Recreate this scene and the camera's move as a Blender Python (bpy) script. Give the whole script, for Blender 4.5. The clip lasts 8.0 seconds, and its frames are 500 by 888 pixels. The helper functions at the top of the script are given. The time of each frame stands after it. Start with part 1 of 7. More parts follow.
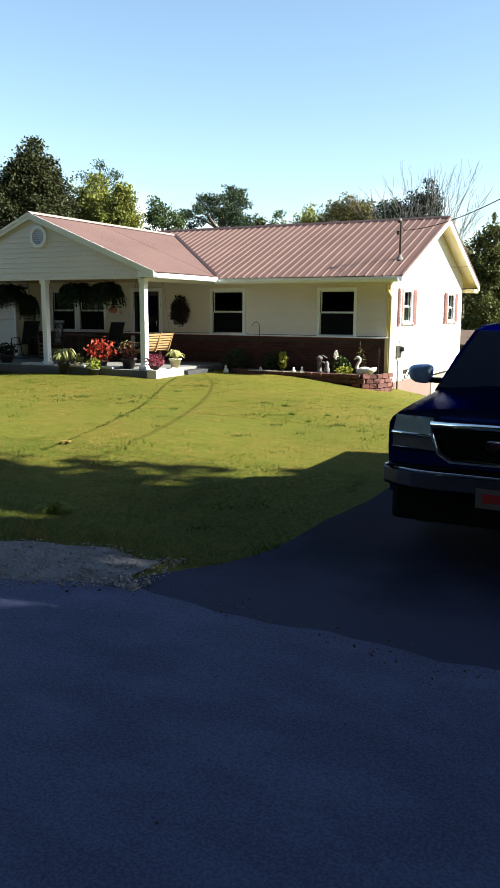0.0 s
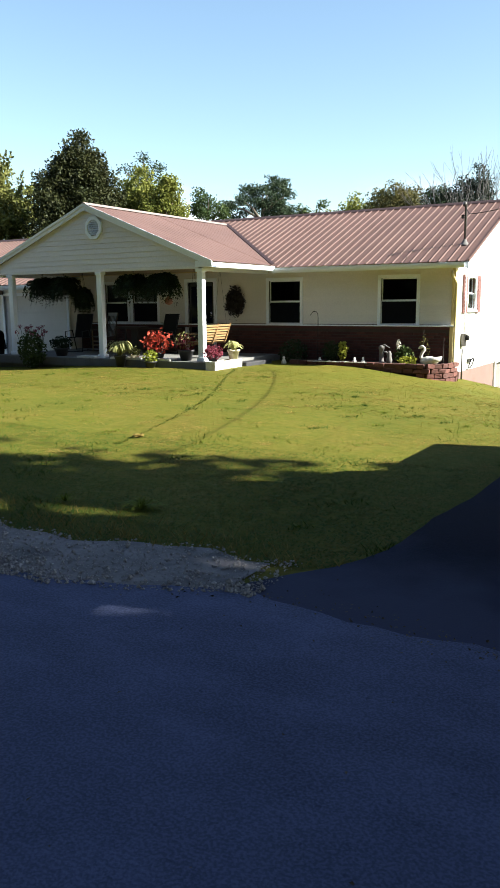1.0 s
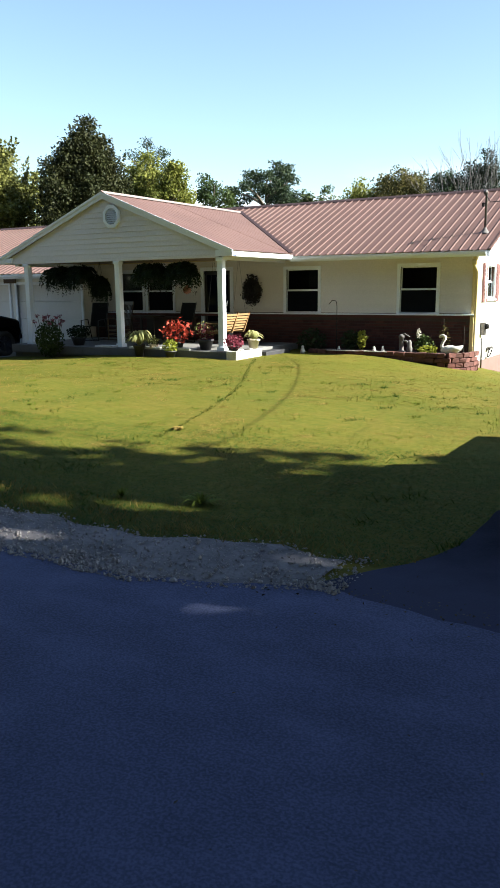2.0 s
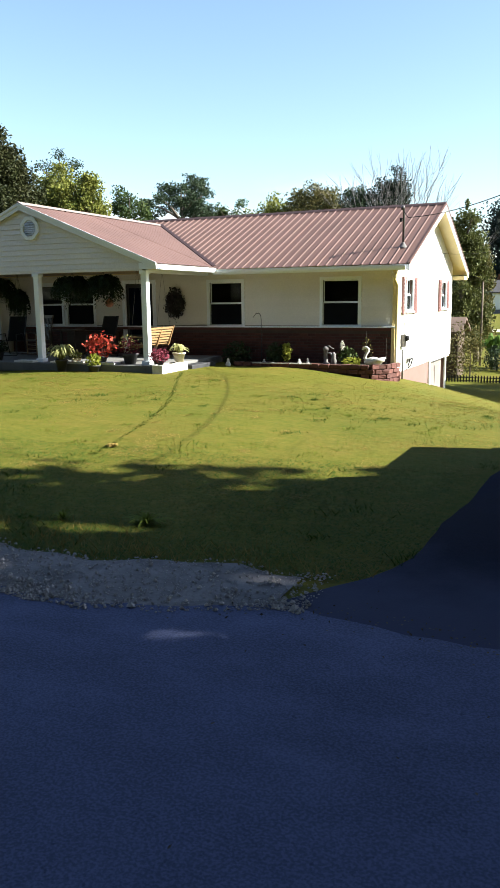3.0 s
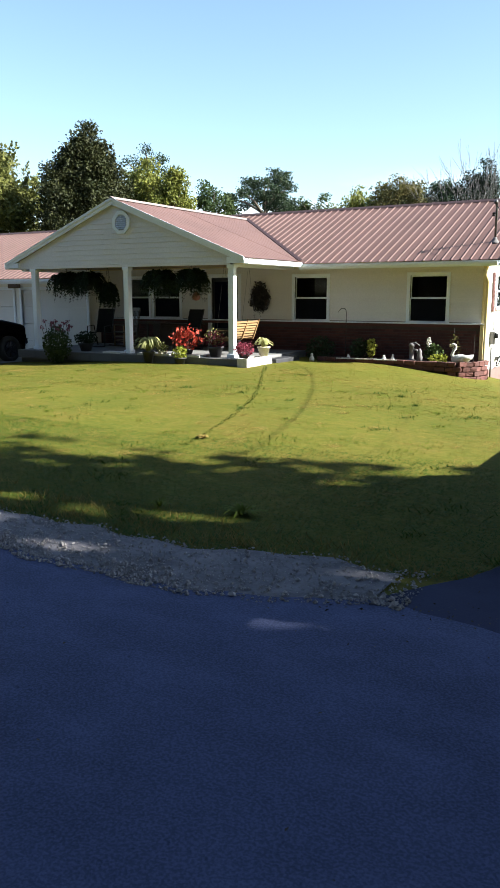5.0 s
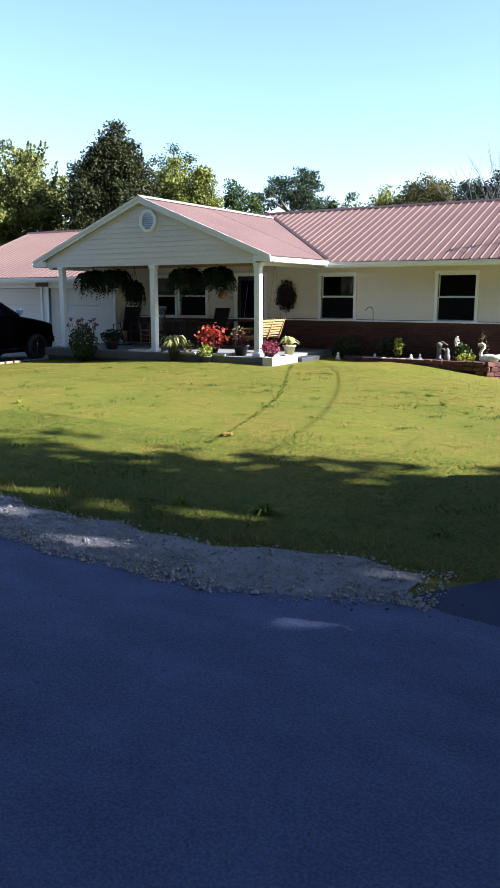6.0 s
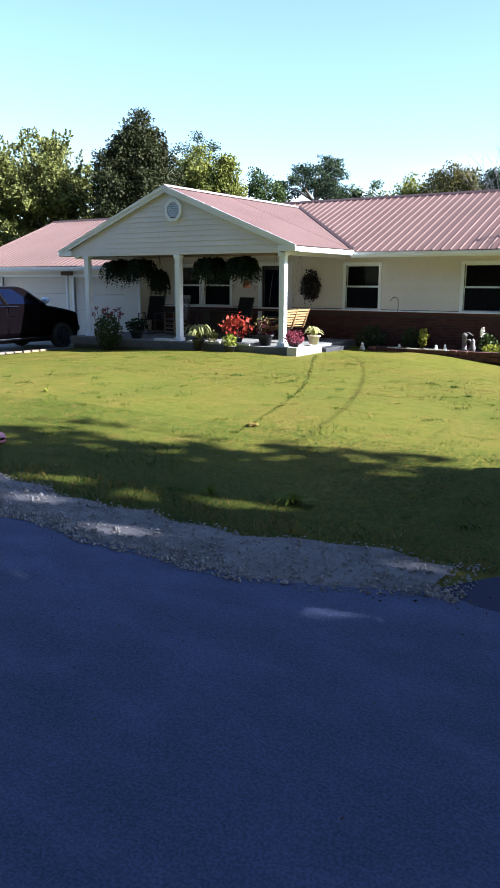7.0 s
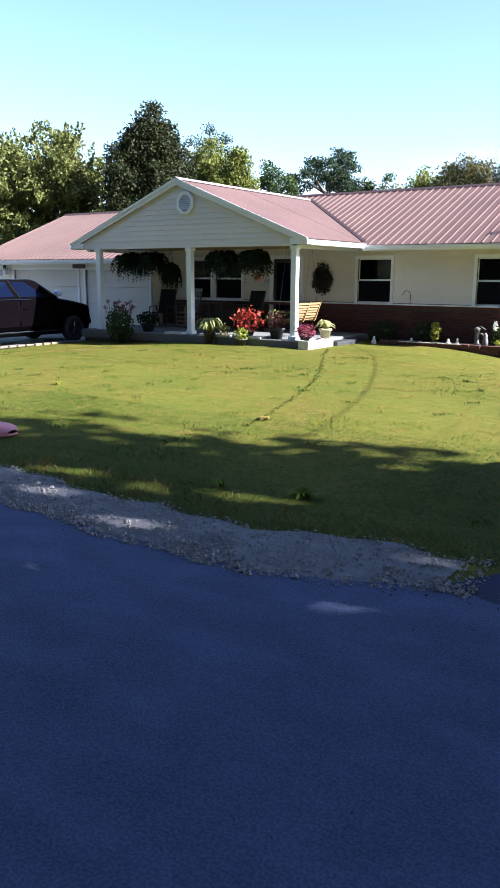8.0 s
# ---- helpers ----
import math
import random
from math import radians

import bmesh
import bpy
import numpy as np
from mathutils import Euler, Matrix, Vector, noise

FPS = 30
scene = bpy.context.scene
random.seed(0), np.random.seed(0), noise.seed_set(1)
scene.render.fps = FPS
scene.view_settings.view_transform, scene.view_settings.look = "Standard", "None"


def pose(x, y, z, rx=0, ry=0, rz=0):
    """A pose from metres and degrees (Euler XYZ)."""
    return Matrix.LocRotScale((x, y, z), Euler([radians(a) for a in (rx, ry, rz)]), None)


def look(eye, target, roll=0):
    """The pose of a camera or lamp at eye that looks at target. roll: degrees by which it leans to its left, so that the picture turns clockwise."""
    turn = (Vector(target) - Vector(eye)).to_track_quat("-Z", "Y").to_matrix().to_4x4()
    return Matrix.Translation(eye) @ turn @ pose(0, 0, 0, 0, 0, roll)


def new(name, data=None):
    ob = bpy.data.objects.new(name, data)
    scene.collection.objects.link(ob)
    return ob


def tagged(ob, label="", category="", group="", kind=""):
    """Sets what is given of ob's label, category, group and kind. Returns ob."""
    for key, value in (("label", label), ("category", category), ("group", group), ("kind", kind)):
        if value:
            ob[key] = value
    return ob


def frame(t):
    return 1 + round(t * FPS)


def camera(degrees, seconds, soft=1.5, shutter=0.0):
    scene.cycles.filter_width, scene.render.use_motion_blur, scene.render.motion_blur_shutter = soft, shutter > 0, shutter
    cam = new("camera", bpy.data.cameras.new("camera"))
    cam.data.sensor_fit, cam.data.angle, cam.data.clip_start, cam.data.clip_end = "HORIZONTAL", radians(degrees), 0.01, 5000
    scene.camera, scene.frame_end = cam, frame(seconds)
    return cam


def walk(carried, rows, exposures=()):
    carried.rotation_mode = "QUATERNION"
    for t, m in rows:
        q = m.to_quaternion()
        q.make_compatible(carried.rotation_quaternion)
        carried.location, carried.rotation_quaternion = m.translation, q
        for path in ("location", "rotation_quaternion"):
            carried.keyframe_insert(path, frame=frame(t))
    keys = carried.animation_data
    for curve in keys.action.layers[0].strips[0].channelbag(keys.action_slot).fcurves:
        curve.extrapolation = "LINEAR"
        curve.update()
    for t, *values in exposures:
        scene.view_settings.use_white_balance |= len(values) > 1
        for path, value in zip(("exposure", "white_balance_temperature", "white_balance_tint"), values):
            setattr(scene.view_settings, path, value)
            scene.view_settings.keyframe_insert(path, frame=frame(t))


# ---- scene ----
cam = camera(35.7, 8.0)
PATH = [
    (0, (11.305, -18.996, 1.879), (10.377, -17.257, 1.539), 0.3),
    (0.2, (11.183, -18.972, 1.868), (10.207, -17.253, 1.561), -0.8),
    (0.3, (11.125, -18.956, 1.862), (10.126, -17.247, 1.580), -2.0),
    (0.5, (11.026, -18.932, 1.867), (9.986, -17.255, 1.541), -4.3),
    (0.7, (10.868, -18.910, 1.836), (9.820, -17.238, 1.510), -2.8),
    (1, (10.637, -18.876, 1.807), (9.625, -17.189, 1.449), -0.5),
    (1.2, (10.549, -18.966, 1.828), (9.662, -17.212, 1.459), -1.2),
    (1.5, (10.418, -19.127, 1.895), (9.484, -17.404, 1.496), -1.6),
    (1.7, (10.326, -19.175, 1.895), (9.319, -17.492, 1.503), -0.6),
    (2.8, (9.896, -19.062, 1.885), (8.981, -17.325, 1.501), -0.8),
    (3, (9.892, -19.18, 1.913), (9.074, -17.392, 1.548), -0.7),
    (3.2, (9.852, -19.162, 1.909), (9.067, -17.363, 1.523), -1.0),
    (3.5, (9.838, -19.262, 1.928), (9.126, -17.436, 1.529), -0.3),
    (4, (9.818, -19.286, 1.93), (9.032, -17.481, 1.576), -0.7),
    (4.5, (9.798, -19.314, 1.933), (8.918, -17.553, 1.582), -0.2),
    (5, (9.747, -19.317, 1.921), (8.761, -17.618, 1.543), -0.1),
    (5.2, (9.704, -19.214, 1.867), (8.697, -17.532, 1.471), -0.2),
    (6.3, (9.716, -19.315, 1.904), (8.657, -17.660, 1.530), 0.1),
    (6.5, (9.712, -19.352, 1.921), (8.637, -17.71, 1.533), 0.1),
    (7, (9.691, -19.337, 1.911), (8.608, -17.705, 1.505), 0.2),
    (7.5, (9.674, -19.314, 1.896), (8.583, -17.687, 1.491), 0.3),
    (8, (9.683, -19.329, 1.906), (8.579, -17.715, 1.484), 0.3),
]
walk(cam, [(t, look(eye, target, roll)) for t, eye, target, roll in PATH], exposures=[(0.0, 2.06, 6300, 2), (1.5, 2.10, 6250, 3), (3.0, 2.14, 6200, 4), (4.6, 2.10, 6100, 4), (5.2, 2.20, 5950, 6), (6.4, 2.36, 5530, 10), (8.0, 2.40, 5500, 10)])

# ---------------------------------------------------------------- light
SUN_AZ, SUN_EL = 16.0, 34.0  # degrees from +x towards +y, and above the horizon
to_sun = Vector((math.cos(radians(SUN_EL)) * math.cos(radians(SUN_AZ)), math.cos(radians(SUN_EL)) * math.sin(radians(SUN_AZ)), math.sin(radians(SUN_EL))))
world = bpy.data.worlds.new("world")
scene.world = world
world.use_nodes = True
wn = world.node_tree
sky = wn.nodes.new("ShaderNodeTexSky")
sky.sky_type, sky.sun_disc = "NISHITA", False
sky.sun_elevation, sky.sun_rotation = radians(SUN_EL), radians(90 - SUN_AZ)
sky.air_density, sky.dust_density, sky.ozone_density = 1.0, 0.6, 0.25
# thin white cloud low over the horizon
toward = wn.nodes.new("ShaderNodeTexCoord").outputs["Generated"]
stretch = wn.nodes.new("ShaderNodeVectorMath")
stretch.operation = "MULTIPLY"
stretch.inputs[1].default_value = (1.0, 1.0, 3.2)
wn.links.new(toward, stretch.inputs[0])
puffs = wn.nodes.new("ShaderNodeTexNoise")
puffs.inputs["Scale"].default_value, puffs.inputs["Detail"].default_value = 3.6, 6
wn.links.new(stretch.outputs[0], puffs.inputs["Vector"])
axes = wn.nodes.new("ShaderNodeSeparateXYZ")
wn.links.new(toward, axes.inputs[0])
def world_ramp(fac, a, b, low, high):
    r = wn.nodes.new("ShaderNodeMapRange")
    r.interpolation_type = "SMOOTHSTEP"
    for k, v in zip(range(1, 5), (a, b, low, high)):
        r.inputs[k].default_value = v
    wn.links.new(fac, r.inputs[0])
    return r.outputs[0]
amount = wn.nodes.new("ShaderNodeMath")
amount.operation = "MULTIPLY"
wn.links.new(world_ramp(puffs.outputs["Fac"], 0.38, 0.56, 0.0, 1.0), amount.inputs[0])
bank = wn.nodes.new("ShaderNodeVectorMath")
bank.operation = "DOT_PRODUCT"
bank.inputs[1].default_value = (-0.487, 0.873, 0.06)
wn.links.new(toward, bank.inputs[0])
low = wn.nodes.new("ShaderNodeMath")
low.operation = "MULTIPLY"
wn.links.new(world_ramp(axes.outputs["Z"], 0.095, 0.155, 1.0, 0.0), low.inputs[0])
wn.links.new(world_ramp(bank.outputs["Value"], 0.955, 0.985, 0.0, 1.0), low.inputs[1])
wn.links.new(low.outputs[0], amount.inputs[1])
clouded = wn.nodes.new("ShaderNodeMix")
clouded.data_type = "RGBA"
wn.links.new(amount.outputs[0], clouded.inputs[0])
wn.links.new(sky.outputs[0], clouded.inputs[6])
clouded.inputs[7].default_value = (7.6, 7.6, 7.7, 1)
wn.links.new(clouded.outputs[2], wn.nodes["Background"].inputs[0])
wn.nodes["Background"].inputs[1].default_value = 0.060
sun = new("sun", bpy.data.lights.new("sun", "SUN"))
sun.data.energy, sun.data.angle, sun.data.color = 5.0, radians(0.53), (1.0, 0.93, 0.82)
sun.matrix_world = look(to_sun * 60, (0, 0, 0))


# ---------------------------------------------------------------- materials
def shader(name):
    m = bpy.data.materials.new(name)
    m.use_nodes = True
    return m, m.node_tree.nodes, m.node_tree.links, m.node_tree.nodes["Principled BSDF"]


def noise_at(nodes, links, scale, detail=4.0, stretch=None, where=None):
    n = nodes.new("ShaderNodeTexNoise")
    n.inputs["Scale"].default_value, n.inputs["Detail"].default_value = scale, detail
    source = where or nodes.new("ShaderNodeNewGeometry").outputs["Position"]
    if stretch:
        v = nodes.new("ShaderNodeVectorMath")
        v.operation = "MULTIPLY"
        v.inputs[1].default_value = stretch
        links.new(source, v.inputs[0])
        source = v.outputs[0]
    links.new(source, n.inputs["Vector"])
    return n.outputs["Fac"]


def ramp(nodes, links, fac, stops):
    r = nodes.new("ShaderNodeValToRGB")
    while len(r.color_ramp.elements) < len(stops):
        r.color_ramp.elements.new(0.5)
    for e, (p, c) in zip(r.color_ramp.elements, stops):
        e.position, e.color = p, (*c, 1)
    links.new(fac, r.inputs[0])
    return r.outputs[0]


def mix(nodes, links, fac, a, b, kind="MIX"):
    m = nodes.new("ShaderNodeMix")
    m.data_type, m.blend_type = "RGBA", kind
    for v, k in ((fac, 0), (a, 6), (b, 7)):
        if isinstance(v, (int, float)):
            m.inputs[k].default_value = v
        elif isinstance(v, tuple):
            m.inputs[k].default_value = (*v, 1)
        else:
            links.new(v, m.inputs[k])
    return m.outputs[2]


def bumped(nodes, links, bsdf, height, strength, distance=0.01):
    b = nodes.new("ShaderNodeBump")
    b.inputs["Strength"].default_value, b.inputs["Distance"].default_value = strength, distance
    links.new(height, b.inputs["Height"])
    links.new(b.outputs[0], bsdf.inputs["Normal"])


def shade(c, k):
    return tuple(min(1.0, v * k) for v in c)


def surface(name, base, rough=0.7, var=0.18, coarse=1.5, fine=40.0, bump=0.15, metal=0.0, spec=0.5, coat=0.0, each=0.0, stretch=None, dirt=None):
    """Two scales of colour change, fine relief, and a little difference from piece to piece."""
    m, nodes, links, bsdf = shader(name)
    big = noise_at(nodes, links, coarse, 5, stretch)
    small = noise_at(nodes, links, fine, 3, stretch)
    c = ramp(nodes, links, big, [(0.3, shade(base, 1 - var)), (0.7, shade(base, 1 + var))])
    c = mix(nodes, links, 0.5 * var + 0.08, c, ramp(nodes, links, small, [(0.35, shade(base, 0.55)), (0.65, shade(base, 1.4))]))
    if dirt:
        c = mix(nodes, links, ramp(nodes, links, noise_at(nodes, links, coarse * 2.3, 8), [(0.52, (0, 0, 0)), (0.72, (0.6, 0.6, 0.6))]), c, dirt)
    if each:
        info = nodes.new("ShaderNodeObjectInfo")
        c = mix(nodes, links, 1.0, c, ramp(nodes, links, info.outputs["Random"], [(0.0, (1 - each,) * 3), (1.0, (1.0,) * 3)]), "MULTIPLY")
    links.new(c, bsdf.inputs["Base Color"])
    bsdf.inputs["Roughness"].default_value, bsdf.inputs["Metallic"].default_value = rough, metal
    bsdf.inputs["Specular IOR Level"].default_value, bsdf.inputs["Coat Weight"].default_value = spec, coat
    if bump:
        bumped(nodes, links, bsdf, small, bump, 0.004)
    return m


def leafy(name, dark, light, translucent=0.35, rough=0.55, patches=None):
    """Leaves: each its own tint, letting some light through."""
    m, nodes, links, bsdf = shader(name)
    island = nodes.new("ShaderNodeNewGeometry").outputs["Random Per Island"]
    c = ramp(nodes, links, island, [(0.0, dark), (1.0, light)])
    c = mix(nodes, links, 0.35, c, ramp(nodes, links, noise_at(nodes, links, 0.5, 3), [(0.35, dark), (0.65, light)]))
    if patches:
        c = mix(nodes, links, 0.6, c, ramp(nodes, links, noise_at(nodes, links, 0.8, 7, (0.7, 1.3, 1.0)), patches))
    links.new(c, bsdf.inputs["Base Color"])
    bsdf.inputs["Roughness"].default_value, bsdf.inputs["Specular IOR Level"].default_value = rough, 0.14
    t = nodes.new("ShaderNodeBsdfTranslucent")
    links.new(c, t.inputs[0])
    both = nodes.new("ShaderNodeMixShader")
    both.inputs[0].default_value = translucent
    links.new(bsdf.outputs[0], both.inputs[1])
    links.new(t.outputs[0], both.inputs[2])
    links.new(both.outputs[0], nodes["Material Output"].inputs[0])
    return m


def lawn_material():
    m, nodes, links, bsdf = shader("lawn_soil")
    patch = noise_at(nodes, links, 0.55, 6)
    mid = noise_at(nodes, links, 3.0, 5, (1.0, 2.2, 1.0))
    fine = noise_at(nodes, links, 55.0, 4)
    c = ramp(nodes, links, patch, [(0.36, (0.066, 0.080, 0.008)), (0.50, (0.098, 0.096, 0.011)), (0.64, (0.140, 0.106, 0.020))])
    c = mix(nodes, links, 0.45, c, ramp(nodes, links, mid, [(0.35, (0.056, 0.070, 0.007)), (0.52, (0.096, 0.094, 0.012)), (0.68, (0.158, 0.106, 0.026))]))
    c = mix(nodes, links, 0.18, c, ramp(nodes, links, fine, [(0.35, (0.050, 0.064, 0.006)), (0.65, (0.120, 0.118, 0.018))]))
    bsdf.inputs["Roughness"].default_value, bsdf.inputs["Specular IOR Level"].default_value = 0.9, 0.1
    tufty = noise_at(nodes, links, 14.0, 4, (1.0, 1.5, 1.0))
    c = mix(nodes, links, 0.30, c, ramp(nodes, links, tufty, [(0.36, (0.034, 0.056, 0.006)), (0.50, (0.082, 0.082, 0.010)), (0.64, (0.140, 0.108, 0.022))]))
    links.new(c, bsdf.inputs["Base Color"])
    bumped(nodes, links, bsdf, fine, 0.3, 0.02)
    return m


def asphalt_material(name, base, patchy, mouth_tone=None):
    m, nodes, links, bsdf = shader(name)
    big = noise_at(nodes, links, 0.35, 6, (0.5, 1.4, 1.0))
    grit = noise_at(nodes, links, 75.0, 4)
    spots = noise_at(nodes, links, 26.0, 3)
    c = ramp(nodes, links, big, [(0.3, shade(base, 1 - patchy)), (0.7, shade(base, 1 + patchy))])
    c = mix(nodes, links, 0.45, c, ramp(nodes, links, grit, [(0.4, shade(base, 0.5)), (0.62, shade(base, 1.8))]))
    blot = noise_at(nodes, links, 2.2, 6, (1.0, 1.6, 1.0))
    c = mix(nodes, links, 0.28, c, ramp(nodes, links, blot, [(0.36, shade(base, 0.62)), (0.52, base), (0.68, shade(base, 1.5))]))
    c = mix(nodes, links, ramp(nodes, links, spots, [(0.66, (0, 0, 0)), (0.74, (0.5, 0.5, 0.5))]), c, shade(base, 0.4))
    if mouth_tone:
        # shade up the drive is put into the colour, lighter at the mouth
        place_ = nodes.new("ShaderNodeSeparateXYZ")
        links.new(nodes.new("ShaderNodeNewGeometry").outputs["Position"], place_.inputs[0])
        ragged = nodes.new("ShaderNodeMath")
        ragged.operation = "MULTIPLY_ADD"
        links.new(noise_at(nodes, links, 1.3, 6), ragged.inputs[0])
        ragged.inputs[1].default_value = 2.2
        links.new(place_.outputs["Y"], ragged.inputs[2])
        reach = nodes.new("ShaderNodeMapRange")
        for k, v in zip(range(1, 5), (-13.4, -12.2, 1.0, 0.0)):
            reach.inputs[k].default_value = v
        links.new(ragged.outputs[0], reach.inputs[0])
        c = mix(nodes, links, reach.outputs[0], c, mouth_tone)
    links.new(c, bsdf.inputs["Base Color"])
    bsdf.inputs["Roughness"].default_value, bsdf.inputs["Specular IOR Level"].default_value = 0.9, 0.08
    bumped(nodes, links, bsdf, grit, 0.5, 0.006)
    return m


def brick_material():
    m, nodes, links, bsdf = shader("dark_red_brick")
    info = nodes.new("ShaderNodeObjectInfo").outputs["Random"]
    island = nodes.new("ShaderNodeNewGeometry").outputs["Random Per Island"]
    add = nodes.new("ShaderNodeMath")
    add.operation = "ADD"
    links.new(info, add.inputs[0])
    links.new(island, add.inputs[1])
    wrap = nodes.new("ShaderNodeMath")
    wrap.operation = "FRACT"
    links.new(add.outputs[0], wrap.inputs[0])
    c = ramp(nodes, links, wrap.outputs[0], [(0.0, (0.030, 0.009, 0.010)), (0.5, (0.056, 0.017, 0.015)), (1.0, (0.090, 0.031, 0.026))])
    grain = noise_at(nodes, links, 60, 4)
    c = mix(nodes, links, 0.3, c, ramp(nodes, links, grain, [(0.35, (0.042, 0.014, 0.013)), (0.65, (0.15, 0.058, 0.046))]))
    links.new(c, bsdf.inputs["Base Color"])
    bsdf.inputs["Roughness"].default_value = 0.85
    bumped(nodes, links, bsdf, grain, 0.4, 0.004)
    return m


def glass_material(name, tint, rough=0.0):
    m, nodes, links, bsdf = shader(name)
    bsdf.inputs["Base Color"].default_value = (*tint, 1)
    bsdf.inputs["Transmission Weight"].default_value = 1.0
    bsdf.inputs["Roughness"].default_value, bsdf.inputs["IOR"].default_value = rough, 1.22
    return m


LAWN = lawn_material()
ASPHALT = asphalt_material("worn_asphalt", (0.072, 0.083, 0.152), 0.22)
# sealed drive, darkened further for the shade beside the truck; paler mouth tone
FRESH = asphalt_material("sealed_asphalt", (0.007, 0.009, 0.026), 0.30, (0.040, 0.044, 0.084))
GRAVEL = surface("crushed_limestone", (0.150, 0.138, 0.150), 0.95, 0.40, 3.5, 45, 1.0, dirt=(0.062, 0.058, 0.072))
STONE = surface("limestone_chips", (0.27, 0.25, 0.25), 0.85, 0.60, 22, 60, 0.4)
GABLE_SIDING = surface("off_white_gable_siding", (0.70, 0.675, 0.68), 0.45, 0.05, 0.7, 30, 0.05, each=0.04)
SIDING = surface("cream_vinyl_siding", (0.72, 0.685, 0.65), 0.45, 0.05, 0.7, 30, 0.05, each=0.04)
WHITE_SIDING = surface("white_vinyl_siding", (0.76, 0.74, 0.69), 0.45, 0.04, 0.7, 30, 0.05, each=0.03)
TRIM = surface("white_trim_paint", (0.78, 0.82, 0.88), 0.4, 0.04, 1.1, 50, 0.05)
SOFFIT = surface("yellowed_soffit_vinyl", (0.60, 0.49, 0.245), 0.5, 0.08, 1.0, 30, 0.05)
# unseen ceiling, made dark tan so that less light bounces in the porch
PORCH_CEILING = surface("tan_ceiling_boards", (0.27, 0.19, 0.09), 0.6, 0.12, 1.0, 30, 0.1)
ROOF = surface("red_brown_roof_metal", (0.112, 0.065, 0.057), 0.62, 0.12, 0.6, 25, 0.03, spec=0.22, each=0.05)
# roof metal made paler: the sun's highlight on the porch ridge, as colour
ROOF_SUNLIT = surface("sunlit_ridge_metal", (0.22, 0.17, 0.155), 0.5, 0.1, 0.8, 25, 0.03)
ROOF_DARK = surface("dark_brown_ridge_metal", (0.034, 0.015, 0.014), 0.6, 0.15, 0.8, 25, 0.03)
BRICK = brick_material()
MORTAR = surface("grey_mortar", (0.060, 0.043, 0.040), 0.95, 0.2, 3, 60, 0.4)
BLOCK = surface("pink_painted_block", (0.175, 0.106, 0.094), 0.85, 0.10, 1.2, 35, 0.3, dirt=(0.14, 0.084, 0.072))
CONCRETE = surface("porch_concrete", (0.138, 0.135, 0.132), 0.85, 0.15, 1.4, 40, 0.3, dirt=(0.090, 0.087, 0.081))
GLASS = glass_material("window_glass", (0.45, 0.50, 0.50))
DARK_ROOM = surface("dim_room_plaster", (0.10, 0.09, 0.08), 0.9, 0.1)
SHUTTER = surface("dusty_red_shutter", (0.168, 0.075, 0.069), 0.6, 0.1, 3, 40, 0.1)
DOOR_DARK = surface("black_storm_door", (0.02, 0.02, 0.022), 0.35, 0.2, 3, 40, 0.05)
GARAGE = surface("white_garage_door_steel", (0.64, 0.62, 0.60), 0.5, 0.05, 1.0, 40, 0.05, each=0.03)
PANEL_GREY = surface("grey_basement_door", (0.210, 0.180, 0.170), 0.6, 0.12, 2, 40, 0.1)
WOOD = surface("honey_wood", (0.239, 0.143, 0.062), 0.55, 0.2, 2.5, 30, 0.2, stretch=(0.478, 0.478, 2.865), each=0.15)
DARK_WOOD = surface("dark_stained_wood", (0.055, 0.035, 0.025), 0.55, 0.25, 3, 40, 0.2, each=0.2)
BLACK_IRON = surface("black_iron", (0.018, 0.018, 0.018), 0.5, 0.3, 6, 60, 0.1, metal=0.3)
GALV = surface("weathered_steel_pipe", (0.104, 0.099, 0.095), 0.45, 0.2, 5, 50, 0.1, metal=0.7)
CHROME = surface("chrome", (0.78, 0.79, 0.80), 0.08, 0.03, 6, 40, 0.0, metal=1.0)
DULL_CHROME = surface("dull_bumper_chrome", (0.125, 0.132, 0.170), 0.25, 0.08, 6, 40, 0.0, metal=1.0)
NAVY = surface("navy_truck_paint", (0.022, 0.036, 0.155), 0.24, 0.10, 2, 60, 0.0, spec=0.05)
BLACK_PAINT = surface("black_truck_paint", (0.0025, 0.0018, 0.0025), 0.18, 0.10, 2, 60, 0.0, spec=0.03)
NAVY.node_tree.nodes["Principled BSDF"].inputs["Metallic"].default_value = 1.0
NAVY.node_tree.nodes["Principled BSDF"].inputs["Specular Tint"].default_value = (0.03, 0.05, 0.16, 1)
RUBBER = surface("tyre_rubber", (0.016, 0.016, 0.016), 0.8, 0.2, 8, 60, 0.3)
BLACK_PLASTIC = surface("black_plastic", (0.008, 0.008, 0.009), 0.75, 0.2, 8, 80, 0.1, spec=0.15)
CAR_GLASS = surface("dark_car_glass", (0.003, 0.005, 0.016), 0.05, 0.05, 2, 40, 0.0, spec=0.10)
LAMP_GLASS = surface("hazy_headlamp_lens", (0.46, 0.54, 0.53), 0.18, 0.12, 9, 40, 0.0, coat=0.8)
AMBER = surface("smoked_turn_lens", (0.16, 0.14, 0.12), 0.2, 0.1, 9, 40, 0.0, coat=0.8)
PLATE_WHITE = surface("grey_white_plate", (0.15, 0.14, 0.15), 0.4, 0.05, 9, 40, 0.0)
RED_PAINT = surface("red_enamel", (0.42, 0.03, 0.03), 0.4, 0.1, 9, 40, 0.0)
BARK = surface("grey_brown_bark", (0.11, 0.085, 0.065), 0.95, 0.3, 3, 30, 0.8, stretch=(2, 2, 0.4))
